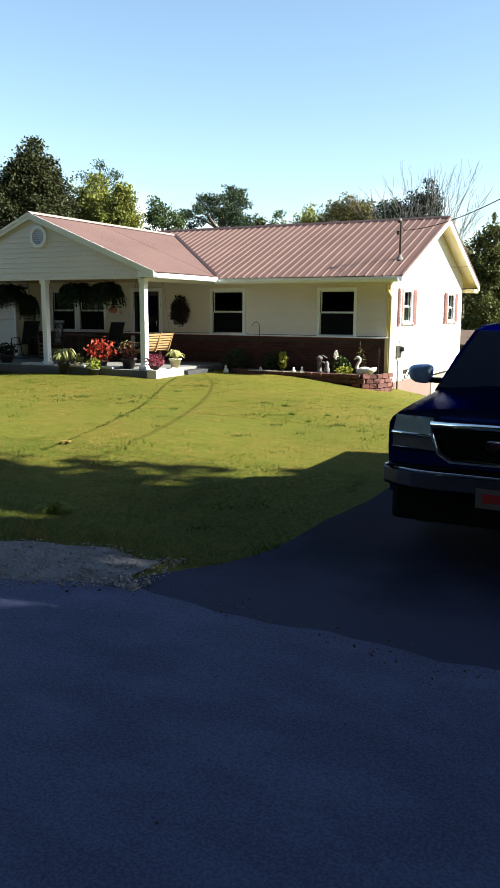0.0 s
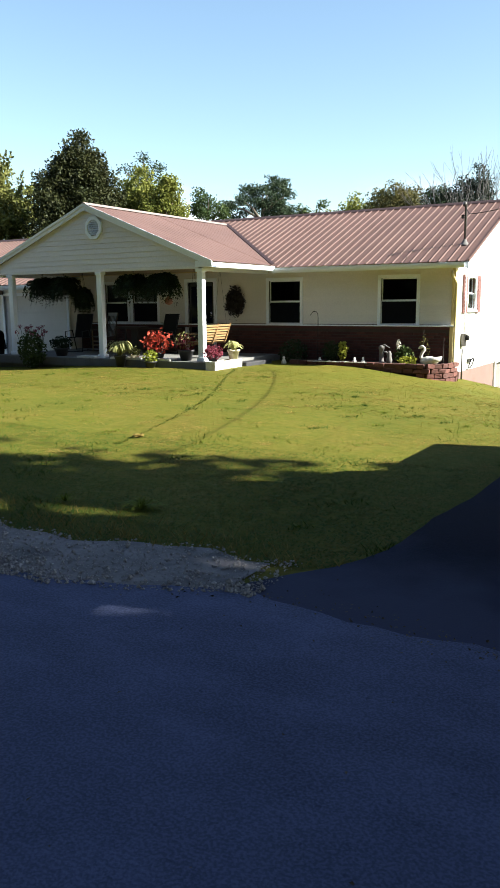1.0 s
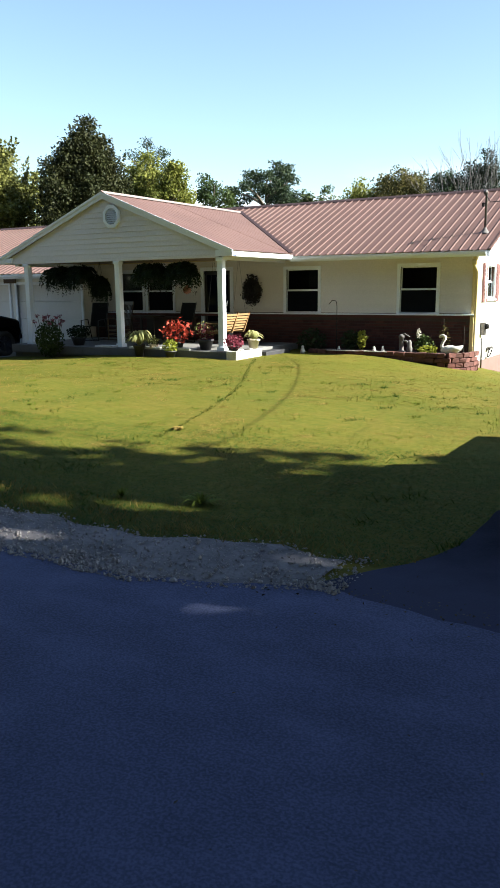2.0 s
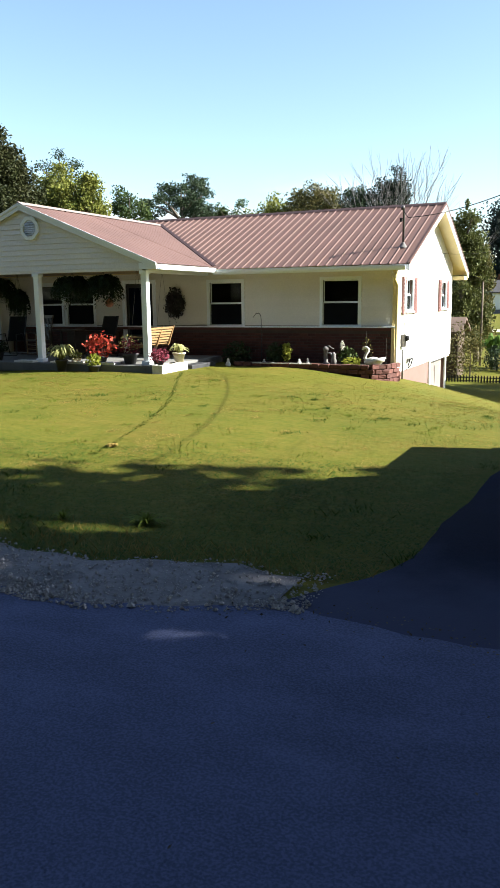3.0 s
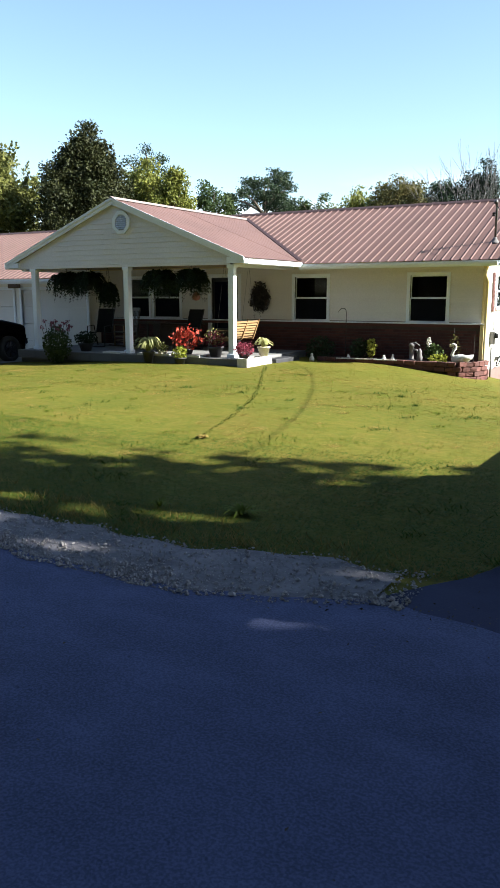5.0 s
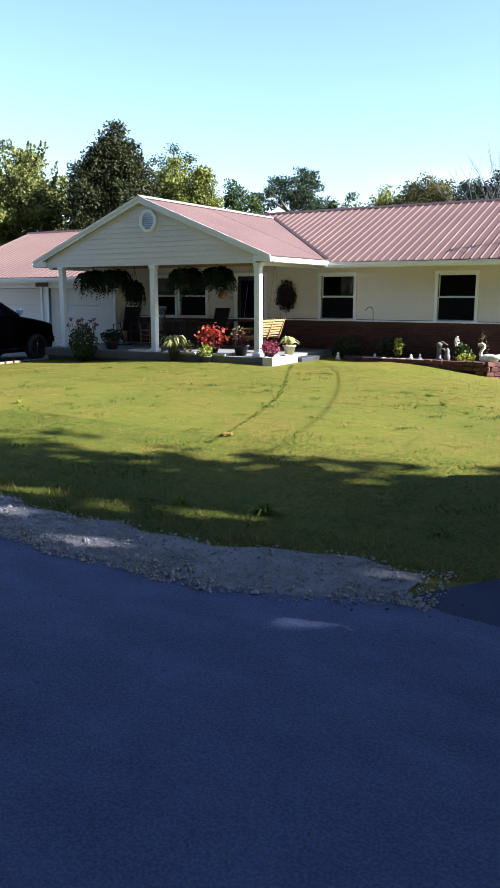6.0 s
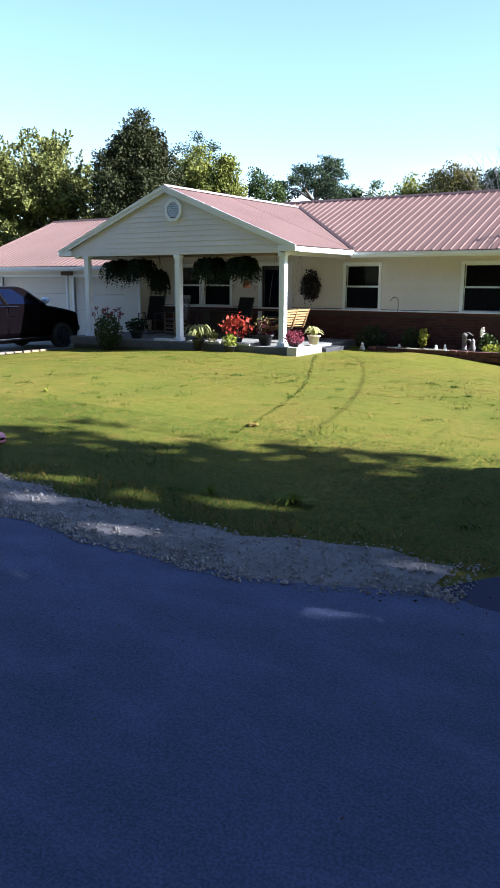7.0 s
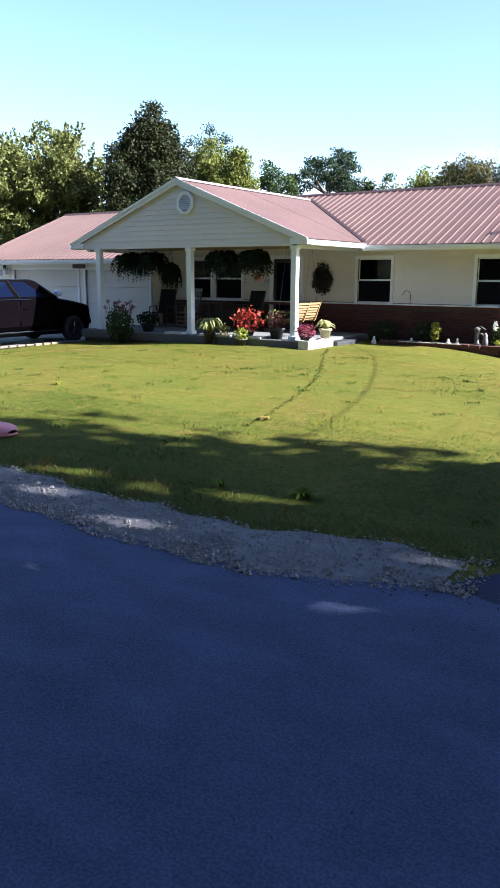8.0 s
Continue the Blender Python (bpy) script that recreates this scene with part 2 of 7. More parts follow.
PALE_BARK = surface("bleached_dead_bark", (0.122, 0.113, 0.108), 0.95, 0.2, 3, 30, 0.5)
TERRACOTTA = surface("terracotta_pot", (0.20, 0.085, 0.05), 0.8, 0.15, 6, 50, 0.2)
DARK_POT = surface("dark_plastic_pot", (0.03, 0.03, 0.035), 0.6, 0.2, 6, 50, 0.1)
CREAM_POT = surface("cream_ceramic_pot", (0.62, 0.56, 0.42), 0.5, 0.1, 6, 50, 0.1)
STATUE_WHITE = surface("white_painted_concrete", (0.576, 0.560, 0.528), 0.7, 0.1, 9, 50, 0.2, dirt=(0.360, 0.336, 0.304))
STATUE_GREY = surface("grey_cast_stone", (0.13, 0.12, 0.12), 0.85, 0.2, 9, 50, 0.3)
TAN = surface("tan_shed_siding", (0.212, 0.174, 0.137), 0.75, 0.1, 1.5, 30, 0.2, each=0.06)
BROWN_ROOF = surface("brown_shingle", (0.10, 0.065, 0.05), 0.9, 0.2, 3, 30, 0.5)
GREY_ROOF = surface("grey_shingle", (0.036, 0.034, 0.038), 0.9, 0.15, 2, 20, 0.4)
RUST_WOOD = surface("weathered_brown_boards", (0.081, 0.053, 0.037), 0.9, 0.25, 2, 25, 0.3, each=0.25)
PINK = surface("faded_pink_plastic", (0.385, 0.140, 0.189), 0.5, 0.12, 3, 40, 0.05)
PATH_PALE = surface("pale_concrete_path", (0.320, 0.314, 0.290), 0.9, 0.1, 0.5, 20, 0.1)
CURTAIN = surface("closed_grey_blind", (0.30, 0.29, 0.27), 0.8, 0.1, 3, 30, 0.1)
GRASS = leafy("grass_blades", (0.0684, 0.0756, 0.0090), (0.1206, 0.1044, 0.0153), 0.25, 0.8, [(0.36, (0.0576, 0.0720, 0.0072)), (0.48, (0.0900, 0.0864, 0.0108)), (0.57, (0.1215, 0.0936, 0.0180)), (0.67, (0.1620, 0.1044, 0.0306))])
# green of the coarse tufts, and of the shade tint laid on the lawn
TUFT_AND_SHADE = leafy("coarse_grass", (0.026, 0.062, 0.006), (0.050, 0.086, 0.009), 0.2, 0.7)
GREEN_TUFT = leafy("bright_grass", (0.070, 0.105, 0.010), (0.125, 0.150, 0.018), 0.2, 0.8)
STRAW = leafy("dry_grass", (0.160, 0.118, 0.030), (0.260, 0.185, 0.056), 0.25, 0.8)
LEAF_DARK = leafy("dark_oak_leaves", (0.012, 0.027, 0.014), (0.044, 0.060, 0.026), 0.15)
LEAF_OAK = leafy("brownish_oak_leaves", (0.011, 0.017, 0.006), (0.044, 0.046, 0.016), 0.15)
LEAF_MID = leafy("green_leaves", (0.017, 0.035, 0.010), (0.067, 0.090, 0.024), 0.18)
# chrome cap with the reflected sky's blue put into its base colour
SKY_TINTED_CAP = surface("sky_tinted_mirror_cap", (0.42, 0.55, 0.88), 0.22, 0.05, 6, 40, 0.0, metal=0.35, coat=0.5)
LEAF_LIGHT = leafy("maple_leaves", (0.034, 0.048, 0.010), (0.190, 0.190, 0.056), 0.20)
LEAF_YELLOW = leafy("yellow_green_leaves", (0.056, 0.076, 0.014), (0.215, 0.215, 0.045), 0.25)
LEAF_BROWN = leafy("turning_leaves", (0.036, 0.042, 0.013), (0.145, 0.122, 0.042), 0.25)
LEAF_BLUE = leafy("far_dark_leaves", (0.008, 0.016, 0.011), (0.027, 0.036, 0.021), 0.20)
# darker copy of the far leaves, with the hillside's shade in the colour
LEAF_FAR = leafy("shaded_hillside_leaves", (0.006, 0.011, 0.012), (0.016, 0.023, 0.018), 0.1, 0.9)
LEAF_OLIVE = leafy("olive_leaves", (0.026, 0.038, 0.010), (0.105, 0.112, 0.032), 0.25)
LEAF_RUST = leafy("rust_leaves", (0.050, 0.024, 0.012), (0.105, 0.050, 0.022), 0.2)
FERN = leafy("fern_fronds", (0.005, 0.012, 0.005), (0.016, 0.030, 0.010), 0.2)
BANANA = leafy("broad_bright_leaves", (0.022, 0.060, 0.009), (0.10, 0.17, 0.028), 0.35, 0.4)
RED_LEAF = leafy("red_foliage", (0.254, 0.025, 0.016), (0.508, 0.113, 0.071), 0.35)
PINK_FLOWER = leafy("pink_blossom", (0.15, 0.035, 0.055), (0.32, 0.10, 0.13), 0.35)
MAROON_LEAF = leafy("maroon_foliage", (0.09, 0.015, 0.03), (0.24, 0.05, 0.075), 0.3)
LIME_LEAF = leafy("lime_foliage", (0.166, 0.199, 0.020), (0.365, 0.365, 0.066), 0.4)
PALE_LEAF = leafy("variegated_leaves", (0.180, 0.210, 0.055), (0.500, 0.470, 0.230), 0.4)
WHITE_FLOWER = leafy("white_blossom", (0.55, 0.53, 0.48), (0.80, 0.78, 0.72), 0.3)
WREATH = leafy("dark_wreath_twigs", (0.026, 0.024, 0.026), (0.066, 0.058, 0.058), 0.1)


# ---------------------------------------------------------------- mesh tools
def finish(name, bm, material, smooth=False):
    mesh = bpy.data.meshes.new(name)
    bm.normal_update()
    bm.to_mesh(mesh)
    bm.free()
    mesh.materials.append(material)
    if smooth:
        mesh.polygons.foreach_set("use_smooth", [True] * len(mesh.polygons))
    return mesh


def part(name, bm, material, parent, label="", smooth=False):
    ob = new(name, finish(name, bm, material, smooth))
    ob.parent = parent
    return tagged(ob, label=label)


def thing(name, label, category, group="", kind="", at=None):
    ob = new(name)
    ob.empty_display_size = 0.2
    if at is not None:
        ob.matrix_world = at
    return tagged(ob, label, category, group, kind)


def whole(name, bm, material, label, category, group="", kind="", smooth=False):
    return tagged(new(name, finish(name, bm, material, smooth)), label, category, group, kind)


def from_arrays(name, verts, faces, material, smooth=False):
    mesh = bpy.data.meshes.new(name)
    mesh.from_pydata(verts if isinstance(verts, list) else verts.tolist(), [], faces if isinstance(faces, list) else faces.tolist())
    mesh.materials.append(material)
    if smooth:
        mesh.polygons.foreach_set("use_smooth", [True] * len(mesh.polygons))
    return new(name, mesh)


def box(bm, x0, x1, y0, y1, z0, z1, bevel=0.0, m=None):
    made = bmesh.ops.create_cube(bm, size=1)["verts"]
    for v in made:
        v.co = Vector(((x0 + x1) / 2 + v.co.x * (x1 - x0), (y0 + y1) / 2 + v.co.y * (y1 - y0), (z0 + z1) / 2 + v.co.z * (z1 - z0)))
        if m:
            v.co = m @ v.co
    if bevel:
        edges = list({e for v in made for e in v.link_edges})
        bmesh.ops.bevel(bm, geom=edges, offset=bevel, segments=2, affect="EDGES", profile=0.6)
    return bm


def boxed(*a, **k):
    return box(bmesh.new(), *a, **k)


def tube(bm, points, radii, n=8, caps=True):
    """A round bar through the points, with a radius at each."""
    pts = [Vector(p) for p in points]
    radii = radii if isinstance(radii, (list, tuple)) else [radii] * len(pts)
    rings, side = [], None
    for i, p in enumerate(pts):
        d = (pts[min(i + 1, len(pts) - 1)] - pts[max(i - 1, 0)]).normalized()
        if side is None:
            side = d.orthogonal().normalized()
        side = (side - d * side.dot(d)).normalized()
        up = d.cross(side)
        rings.append([bm.verts.new(p + radii[i] * (math.cos(2 * math.pi * k / n) * side + math.sin(2 * math.pi * k / n) * up)) for k in range(n)])
    for a, b in zip(rings, rings[1:]):
        for k in range(n):
            bm.faces.new((a[k], a[(k + 1) % n], b[(k + 1) % n], b[k]))
    if caps:
        bm.faces.new(rings[0][::-1])
        bm.faces.new(rings[-1])
    return bm


def lathe(bm, profile, x=0.0, y=0.0, z=0.0, n=14):
    """A turned shape from (radius, height) pairs."""
    rings = [[bm.verts.new((x + r * math.cos(2 * math.pi * k / n), y + r * math.sin(2 * math.pi * k / n), z + h)) for k in range(n)] for r, h in profile]
    for a, b in zip(rings, rings[1:]):
        for k in range(n):
            bm.faces.new((a[k], a[(k + 1) % n], b[(k + 1) % n], b[k]))
    bm.faces.new(rings[0][::-1])
    bm.faces.new(rings[-1])
    return bm


def prism(bm, outline, depth):
    """A flat outline of 3D points, thickened along the vector depth."""
    a = [bm.verts.new(p) for p in outline]
    b = [bm.verts.new(Vector(p) + Vector(depth)) for p in outline]
    bm.faces.new(a)
    bm.faces.new(b[::-1])
    for i in range(len(a)):
        bm.faces.new((a[i], b[i], b[(i + 1) % len(a)], a[(i + 1) % len(a)]))
    bmesh.ops.recalc_face_normals(bm, faces=bm.faces)
    return bm


def smoothstep(t):
    t = np.clip(t, 0, 1)
    return t * t * (3 - 2 * t)


def gz(x, y):
    """Height of the ground: a low crown before the porch, falling to the basement side and the back yard."""
    x, y = np.asarray(x, float), np.asarray(y, float)
    rise = 0.26 * smoothstep((y + 14.5) / 10) * smoothstep((x + 9.5) / 8.5)
    side = 2.1 * smoothstep((x - 2) / 9) * smoothstep((y + 11) / 20)
    back = 1.0 * smoothstep(y / 7) * smoothstep((x + 1) / 5)
    left = 0.03 * smoothstep((-6 - x) / 4) * smoothstep((y + 13) / 8)
    far = smoothstep((y - 24) / 50)
    hill = 14 * smoothstep((y - 108) / 170) + 3.2 * smoothstep((y - 84) / 36) * smoothstep((x + 1.2) / 3)
    bumps = 0.018 * np.sin(1.7 * x + 0.6 * y) * np.sin(0.9 * y - 0.4 * x) * smoothstep((y + 14.3) / 2)
    verge = 0.09 * smoothstep((x - 7.2) / 1.4) * smoothstep((y + 7) / 4)
    near = rise - side - back - left - verge
    near = np.where(near < -1.0, -1.0 - 0.45 * np.tanh((-1.0 - near) / 0.45), near)
    yard = smoothstep((y - 8.5) / 3.5)
    near = near * (1 - yard) - 1.42 * yard
    return near * (1 - far) - 0.5 * far + hill + bumps


def gh(x, y):
    return float(gz(x, y))


BLIND_SCREEN = surface("insect_screen", (0.006, 0.007, 0.010), 0.9, 0.2, 3, 80, 0.1, spec=0.05)
LEAF_SHAPE = np.array([[-0.5, 0, 0], [-0.15, 0.32, 0.06], [0.5, 0, 0], [-0.15, -0.32, 0.06]])


def scatter_leaves(rng, centres, size, flat=0.0):
    """Small four-cornered leaves, turned at random, round the given centres."""
    n = len(centres)
    q = rng.normal(size=(n, 4))
    q[:, 1:3] *= 1 - flat
    q /= np.linalg.norm(q, axis=1)[:, None]
    w, x, y, z = q.T
    r = np.stack([1 - 2 * (y * y + z * z), 2 * (x * y - w * z), 2 * (x * z + w * y), 2 * (x * y + w * z), 1 - 2 * (x * x + z * z), 2 * (y * z - w * x),
                  2 * (x * z - w * y), 2 * (y * z + w * x), 1 - 2 * (x * x + y * y)], -1).reshape(n, 3, 3)
    s = size * rng.uniform(0.6, 1.35, n)
    v = np.einsum("nij,kj->nki", r, LEAF_SHAPE) * s[:, None, None] + centres[:, None]
    return v.reshape(-1, 3), np.arange(4 * n).reshape(-1, 4)


def crown_points(rng, clumps, per, spread):
    """Leaf places gathered round clump centres."""
    pts = np.repeat(clumps, per, axis=0)
    return pts + np.clip(rng.normal(size=pts.shape), -1.7, 1.7) * 0.78 * spread * np.array([1, 1, 0.75])


def crown_clumps(rng, n, centre, radii, lean=0.0, hollow=0.45, taper=0.0):
    d = rng.normal(size=(n, 3))
    d /= np.linalg.norm(d, axis=1)[:, None]
    r = rng.uniform(hollow, 1.0, n) ** 0.6
    r *= 1 + 0.20 * np.sin(5 * d[:, 0] + 3 * d[:, 2] + rng.uniform(0, 6)) * np.cos(4 * d[:, 1])
    p = d * r[:, None]
    p[:, 2] = np.sign(p[:, 2]) * np.abs(p[:, 2]) ** 0.75
    p[:, :2] *= (1 - taper * (p[:, 2:3] + 1) / 2)
    p = p * np.array(radii)
    p[:, 0] += lean * p[:, 2]
    return p + np.array(centre)


def tree(label, x, y, height, radius, bottom, leaf, seed, clumps=150, per=45, size=0.22, spread=0.45, taper=0.3, squash=1.0, trunk=None, hollow=0.45, bark=None, z0=None, fine=0.70, gaps=(), shoots=0):
    """A tapered trunk with limbs and a crown of leaf clumps; bottom is the height at which the crown begins."""
    rng = np.random.default_rng(seed)
    g = gh(x, y) if z0 is None else z0
    ob = thing("tree", label, "tree", at=pose(x, y, g))
    c = (0, 0, (bottom + height) / 2)
    centres = crown_clumps(rng, clumps, c, (radius, radius * squash, (height - bottom) / 2 * 0.95), hollow=hollow, taper=taper)
    bm = bmesh.new()
    t = trunk or 0.028 * height
    path = [(0, 0, -0.1)] + [(0.12 * math.sin(seed + k), 0.12 * math.cos(2 * seed + k), height * 0.8 * k / 5) for k in range(1, 6)]
    tube(bm, path, [t * (1 - 0.16 * k) for k in range(6)], 8)
    for k in rng.choice(len(centres), min(22, len(centres)), replace=False):
        tip = Vector(centres[k])
        root = Vector((0, 0, max(height * 0.18, min(height * 0.75, tip.z - rng.uniform(0.3, 0.6) * math.hypot(tip.x, tip.y)))))
        mid = root.lerp(tip, 0.5) + Vector((0, 0, 0.08 * (tip - root).length))
        tube(bm, [root, mid, tip], [t * 0.38, t * 0.22, t * 0.06], 5)
    part("trunk", bm, bark or BARK, ob, smooth=True)
    pts = crown_points(rng, centres, round(per * fine ** -1.6), spread)
    fall = pts[:, :2] + np.array([x, y]) - (pts[:, 2:3] + g) * np.array([[to_sun.x / to_sun.z, to_sun.y / to_sun.z]])
    ragged, keep = rng.uniform(0.55, 1.65, len(fall)), np.ones(len(fall), bool)
    for a, b, r in gaps:
        keep &= np.hypot(fall[:, 0] - a, (fall[:, 1] - b) * 1.5) > r * ragged + 0.15
    pts = pts[keep]
    if shoots:
        # upright leafy shoots that break the outline
        root = crown_clumps(rng, shoots, c, (radius * 0.92, radius * 0.92 * squash, (height - bottom) / 2 * 0.86), hollow=0.9, taper=taper)
        away = (root - np.array(c)) / np.array([radius, radius, height])
        away[:, 2] = np.abs(away[:, 2]) * 0.4 + rng.uniform(0.9, 1.5, shoots)
        k = 40
        along_ = np.tile(np.linspace(0, 1, k), shoots)
        reach = np.repeat(rng.uniform(0.35, 1.0, shoots) * 0.22 * radius, k)
        tips = np.repeat(root, k, axis=0) + np.repeat(away, k, axis=0) * (along_ * reach)[:, None]
        pts = np.concatenate([pts, tips + rng.normal(size=tips.shape) * (0.30 * spread * (1.1 - along_))[:, None]])
    v, f = scatter_leaves(rng, pts, size * fine)
    crown = from_arrays("crown", v, f, leaf)
    crown.parent = ob
    return ob

# ---------------------------------------------------------------- ground, road, driveway
def grid_sheet(name, xs, ys, lift, material, smooth=True):
    gx, gy = np.meshgrid(xs, ys)
    v = np.stack([gx, gy, gz(gx, gy) + lift], -1).reshape(-1, 3)
    n, k = len(xs), len(ys)
    i = (np.arange(k - 1)[:, None] * n + np.arange(n - 1)).ravel()
    return from_arrays(name, v, np.stack([i, i + 1, i + n + 1, i + n], -1), material, smooth)


xs = np.unique(np.concatenate([np.linspace(-420, -40, 20), np.linspace(-40, 30, 141), np.linspace(30, 420, 20)]))
ys = np.unique(np.concatenate([np.linspace(-300, -30, 12), np.linspace(-30, 30, 121), np.linspace(30, 130, 26), np.linspace(130, 420, 30)]))
tagged(grid_sheet("ground", xs, ys, 0.0, LAWN), "mown yellow-green lawn with straw patches, rolling away to a wooded hill", "lawn", kind="structure")

EDGE_X = [-60, 0, 3, 4.2, 5.4, 6.3, 7.0, 7.45, 7.75, 8.07, 8.3, 8.55, 60]
EDGE_Y = [-15.1, -15.1, -15.12, -15.17, -15.3, -15.35, -15.31, -15.22, -15.06, -14.85, -14.9, -15.0, -15.0]
VERGE_X = [-60, 0, 3.4, 4.2, 5.7, 6.7, 7.5, 8.0, 8.3, 8.55, 8.68, 60]
VERGE_Y = [-14.4, -14.45, -14.52, -14.56, -14.68, -14.58, -14.38, -14.36, -14.36, -14.22, -13.9, -13.9]


def road_edge(x):
    return np.interp(x, EDGE_X, EDGE_Y) + 0.03 * np.sin(5.3 * np.asarray(x)) + 0.02 * np.sin(13.1 * np.asarray(x) + 1)


def verge_edge(x):
    return np.interp(x, VERGE_X, VERGE_Y) + 0.05 * np.sin(3.7 * np.asarray(x)) + 0.04 * np.sin(9.1 * np.asarray(x) + 2)


def drive_edge(y):
    return np.interp(y, [-15.2, -14.8, -14.23, -13.87, -13.0, -11.8, -9.7, -4, 12], [7.9, 8.08, 8.50, 8.66, 8.72, 8.82, 9.04, 9.3, 9.6]) + 0.02 * np.sin(4.1 * np.asarray(y)) + 0.008 * np.sin(11 * np.asarray(y))


def strip(name, along, low, high, lift, material, cells=6, swap=False):
    """A sheet between two edges that follow a line, laid on the ground."""
    rows = []
    for k in (0, *range(cells + 1), cells):
        across = low + (high - low) * k / cells
        x, y = (across, along) if swap else (along, across)
        rows.append(np.stack([x, y, gz(x, y) + (lift if 0 < len(rows) < cells + 2 else -0.03)], -1))
    cells += 2
    v = np.concatenate(rows)
    n = len(along)
    i = (np.arange(cells)[:, None] * n + np.arange(n - 1)).ravel()
    f = np.stack([i, i + 1, i + n + 1, i + n], -1)
    return from_arrays(name, v, f[:, ::-1] if swap else f, material, False)


along = np.unique(np.concatenate([np.linspace(-150, -12, 24), np.linspace(-12, 16, 160), np.linspace(16, 150, 24)]))
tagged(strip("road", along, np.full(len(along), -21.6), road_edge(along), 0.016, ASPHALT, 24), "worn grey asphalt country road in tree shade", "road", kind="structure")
up = np.linspace(-15.2, 12, 110)
tagged(strip("driveway", up, drive_edge(up), drive_edge(up) * 0 + 13.0, 0.011, FRESH, 10, True), "dark sealed asphalt driveway beside the lawn", "driveway", kind="structure")
gal = along[along < 8.25]
tagged(strip("gravel_shoulder", gal, road_edge(gal) - 0.10, verge_edge(gal) + 0.06, 0.010, GRAVEL, 8), "pale crushed limestone shoulder between road and lawn", "gravel", kind="structure")
left_x = np.linspace(-30, -6.75, 40)
tagged(strip("side_driveway", left_x, left_x * 0 - 9.8, left_x * 0 - 0.52, 0.02, CONCRETE, 12), "concrete parking pad before the garage doors", "driveway", kind="structure")


def stuff(name, v, f, material, label, category):
    return tagged(from_arrays(name, v, f, material), label, category, kind="stuff")


def chips():
    rng = np.random.default_rng(3)
    n = 22000
    x = rng.uniform(-3.0, 8.3, n)
    rim = rng.uniform(size=n) < 0.45
    u = np.where(rim, rng.beta(1.4, 9.0, n), rng.beta(0.9, 1.1, n))
    y = road_edge(x) - 0.10 + (verge_edge(x) + 0.12 - road_edge(x) + 0.10) * u
    patch = np.sin(2.3 * x) * np.sin(0.9 * x + 1.0) + 0.25 * np.sin(7.1 * x)
    keep = np.where(rim, rng.uniform(size=n) < 0.55 + 0.6 * patch, rng.uniform(size=n) < 0.8)
    x, y, rim = x[keep], y[keep], rim[keep]
    s = rng.gamma(1.6, 0.0042, len(x)) * np.where(rim, 0.95, 0.75) + 0.003
    octa = np.array([[1, 0, 0], [-1, 0, 0], [0, 1, 0], [0, -1, 0], [0, 0, 0.8], [0, 0, -0.6]])
    v = octa[None] * s[:, None, None] * rng.uniform(0.6, 1.25, (len(x), 6, 1))
    a = rng.uniform(0, 6.3, len(x))
    c, d = np.cos(a)[:, None], np.sin(a)[:, None]
    v = np.stack([c * v[..., 0] - d * v[..., 1], d * v[..., 0] + c * v[..., 1], v[..., 2]], -1)
    v += np.stack([x, y, gz(x, y) + 0.016 + s * 0.3], -1)[:, None]
    tri = np.array([[0, 2, 4], [2, 1, 4], [1, 3, 4], [3, 0, 4], [2, 0, 5], [1, 2, 5], [3, 1, 5], [0, 3, 5]])
    f = tri[None] + 6 * np.arange(len(x))[:, None, None]
    stuff("gravel_stones", v.reshape(-1, 3), f.reshape(-1, 3), STONE, "loose pale limestone chips along the road edge", "gravel")



def litter():
    """Dry leaves and bits blown over the asphalt."""
    rng = np.random.default_rng(8)
    n = 150
    x, y = rng.uniform(2, 12.5, n), rng.uniform(-18.6, -14.2, n)
    keep = (y < road_edge(x)) | (x > drive_edge(y) + 0.1)
    pts = np.stack([x, y, gz(x, y) + 0.024], -1)[keep]
    k = 420
    x = rng.uniform(7.8, 12.6, k)
    y = road_edge(x) + rng.normal(size=k) * 0.10 + 0.12 * np.sin(2.3 * x)
    pts = np.concatenate([pts, np.stack([x, y, gz(x, y) + 0.022], -1)])
    v, f = scatter_leaves(rng, pts, 0.020, 0.85)
    stuff("leaf_litter", v, f, LITTER, "scattered dry leaves lying on the asphalt", "leaves")


LITTER = leafy("dry_fallen_leaves", (0.012, 0.010, 0.008), (0.09, 0.07, 0.05), 0.1)
chips()
litter()


def on_lawn(x, y):
    return (y > verge_edge(x) + 0.02) & ~((y < 12) & (x > drive_edge(y) + 0.025)) & ~((x > -7.2) & (x < 0.40) & (y > -3.62)) & ~((x > 0.34) & (x < 0.66) & (y > -3.92)) & ~((x > 0.6) & (x < 5.42) & (y > -1.24)) & ~((x < -6.72 + (y + 5.0) * 0.26) & (y > -10.6))


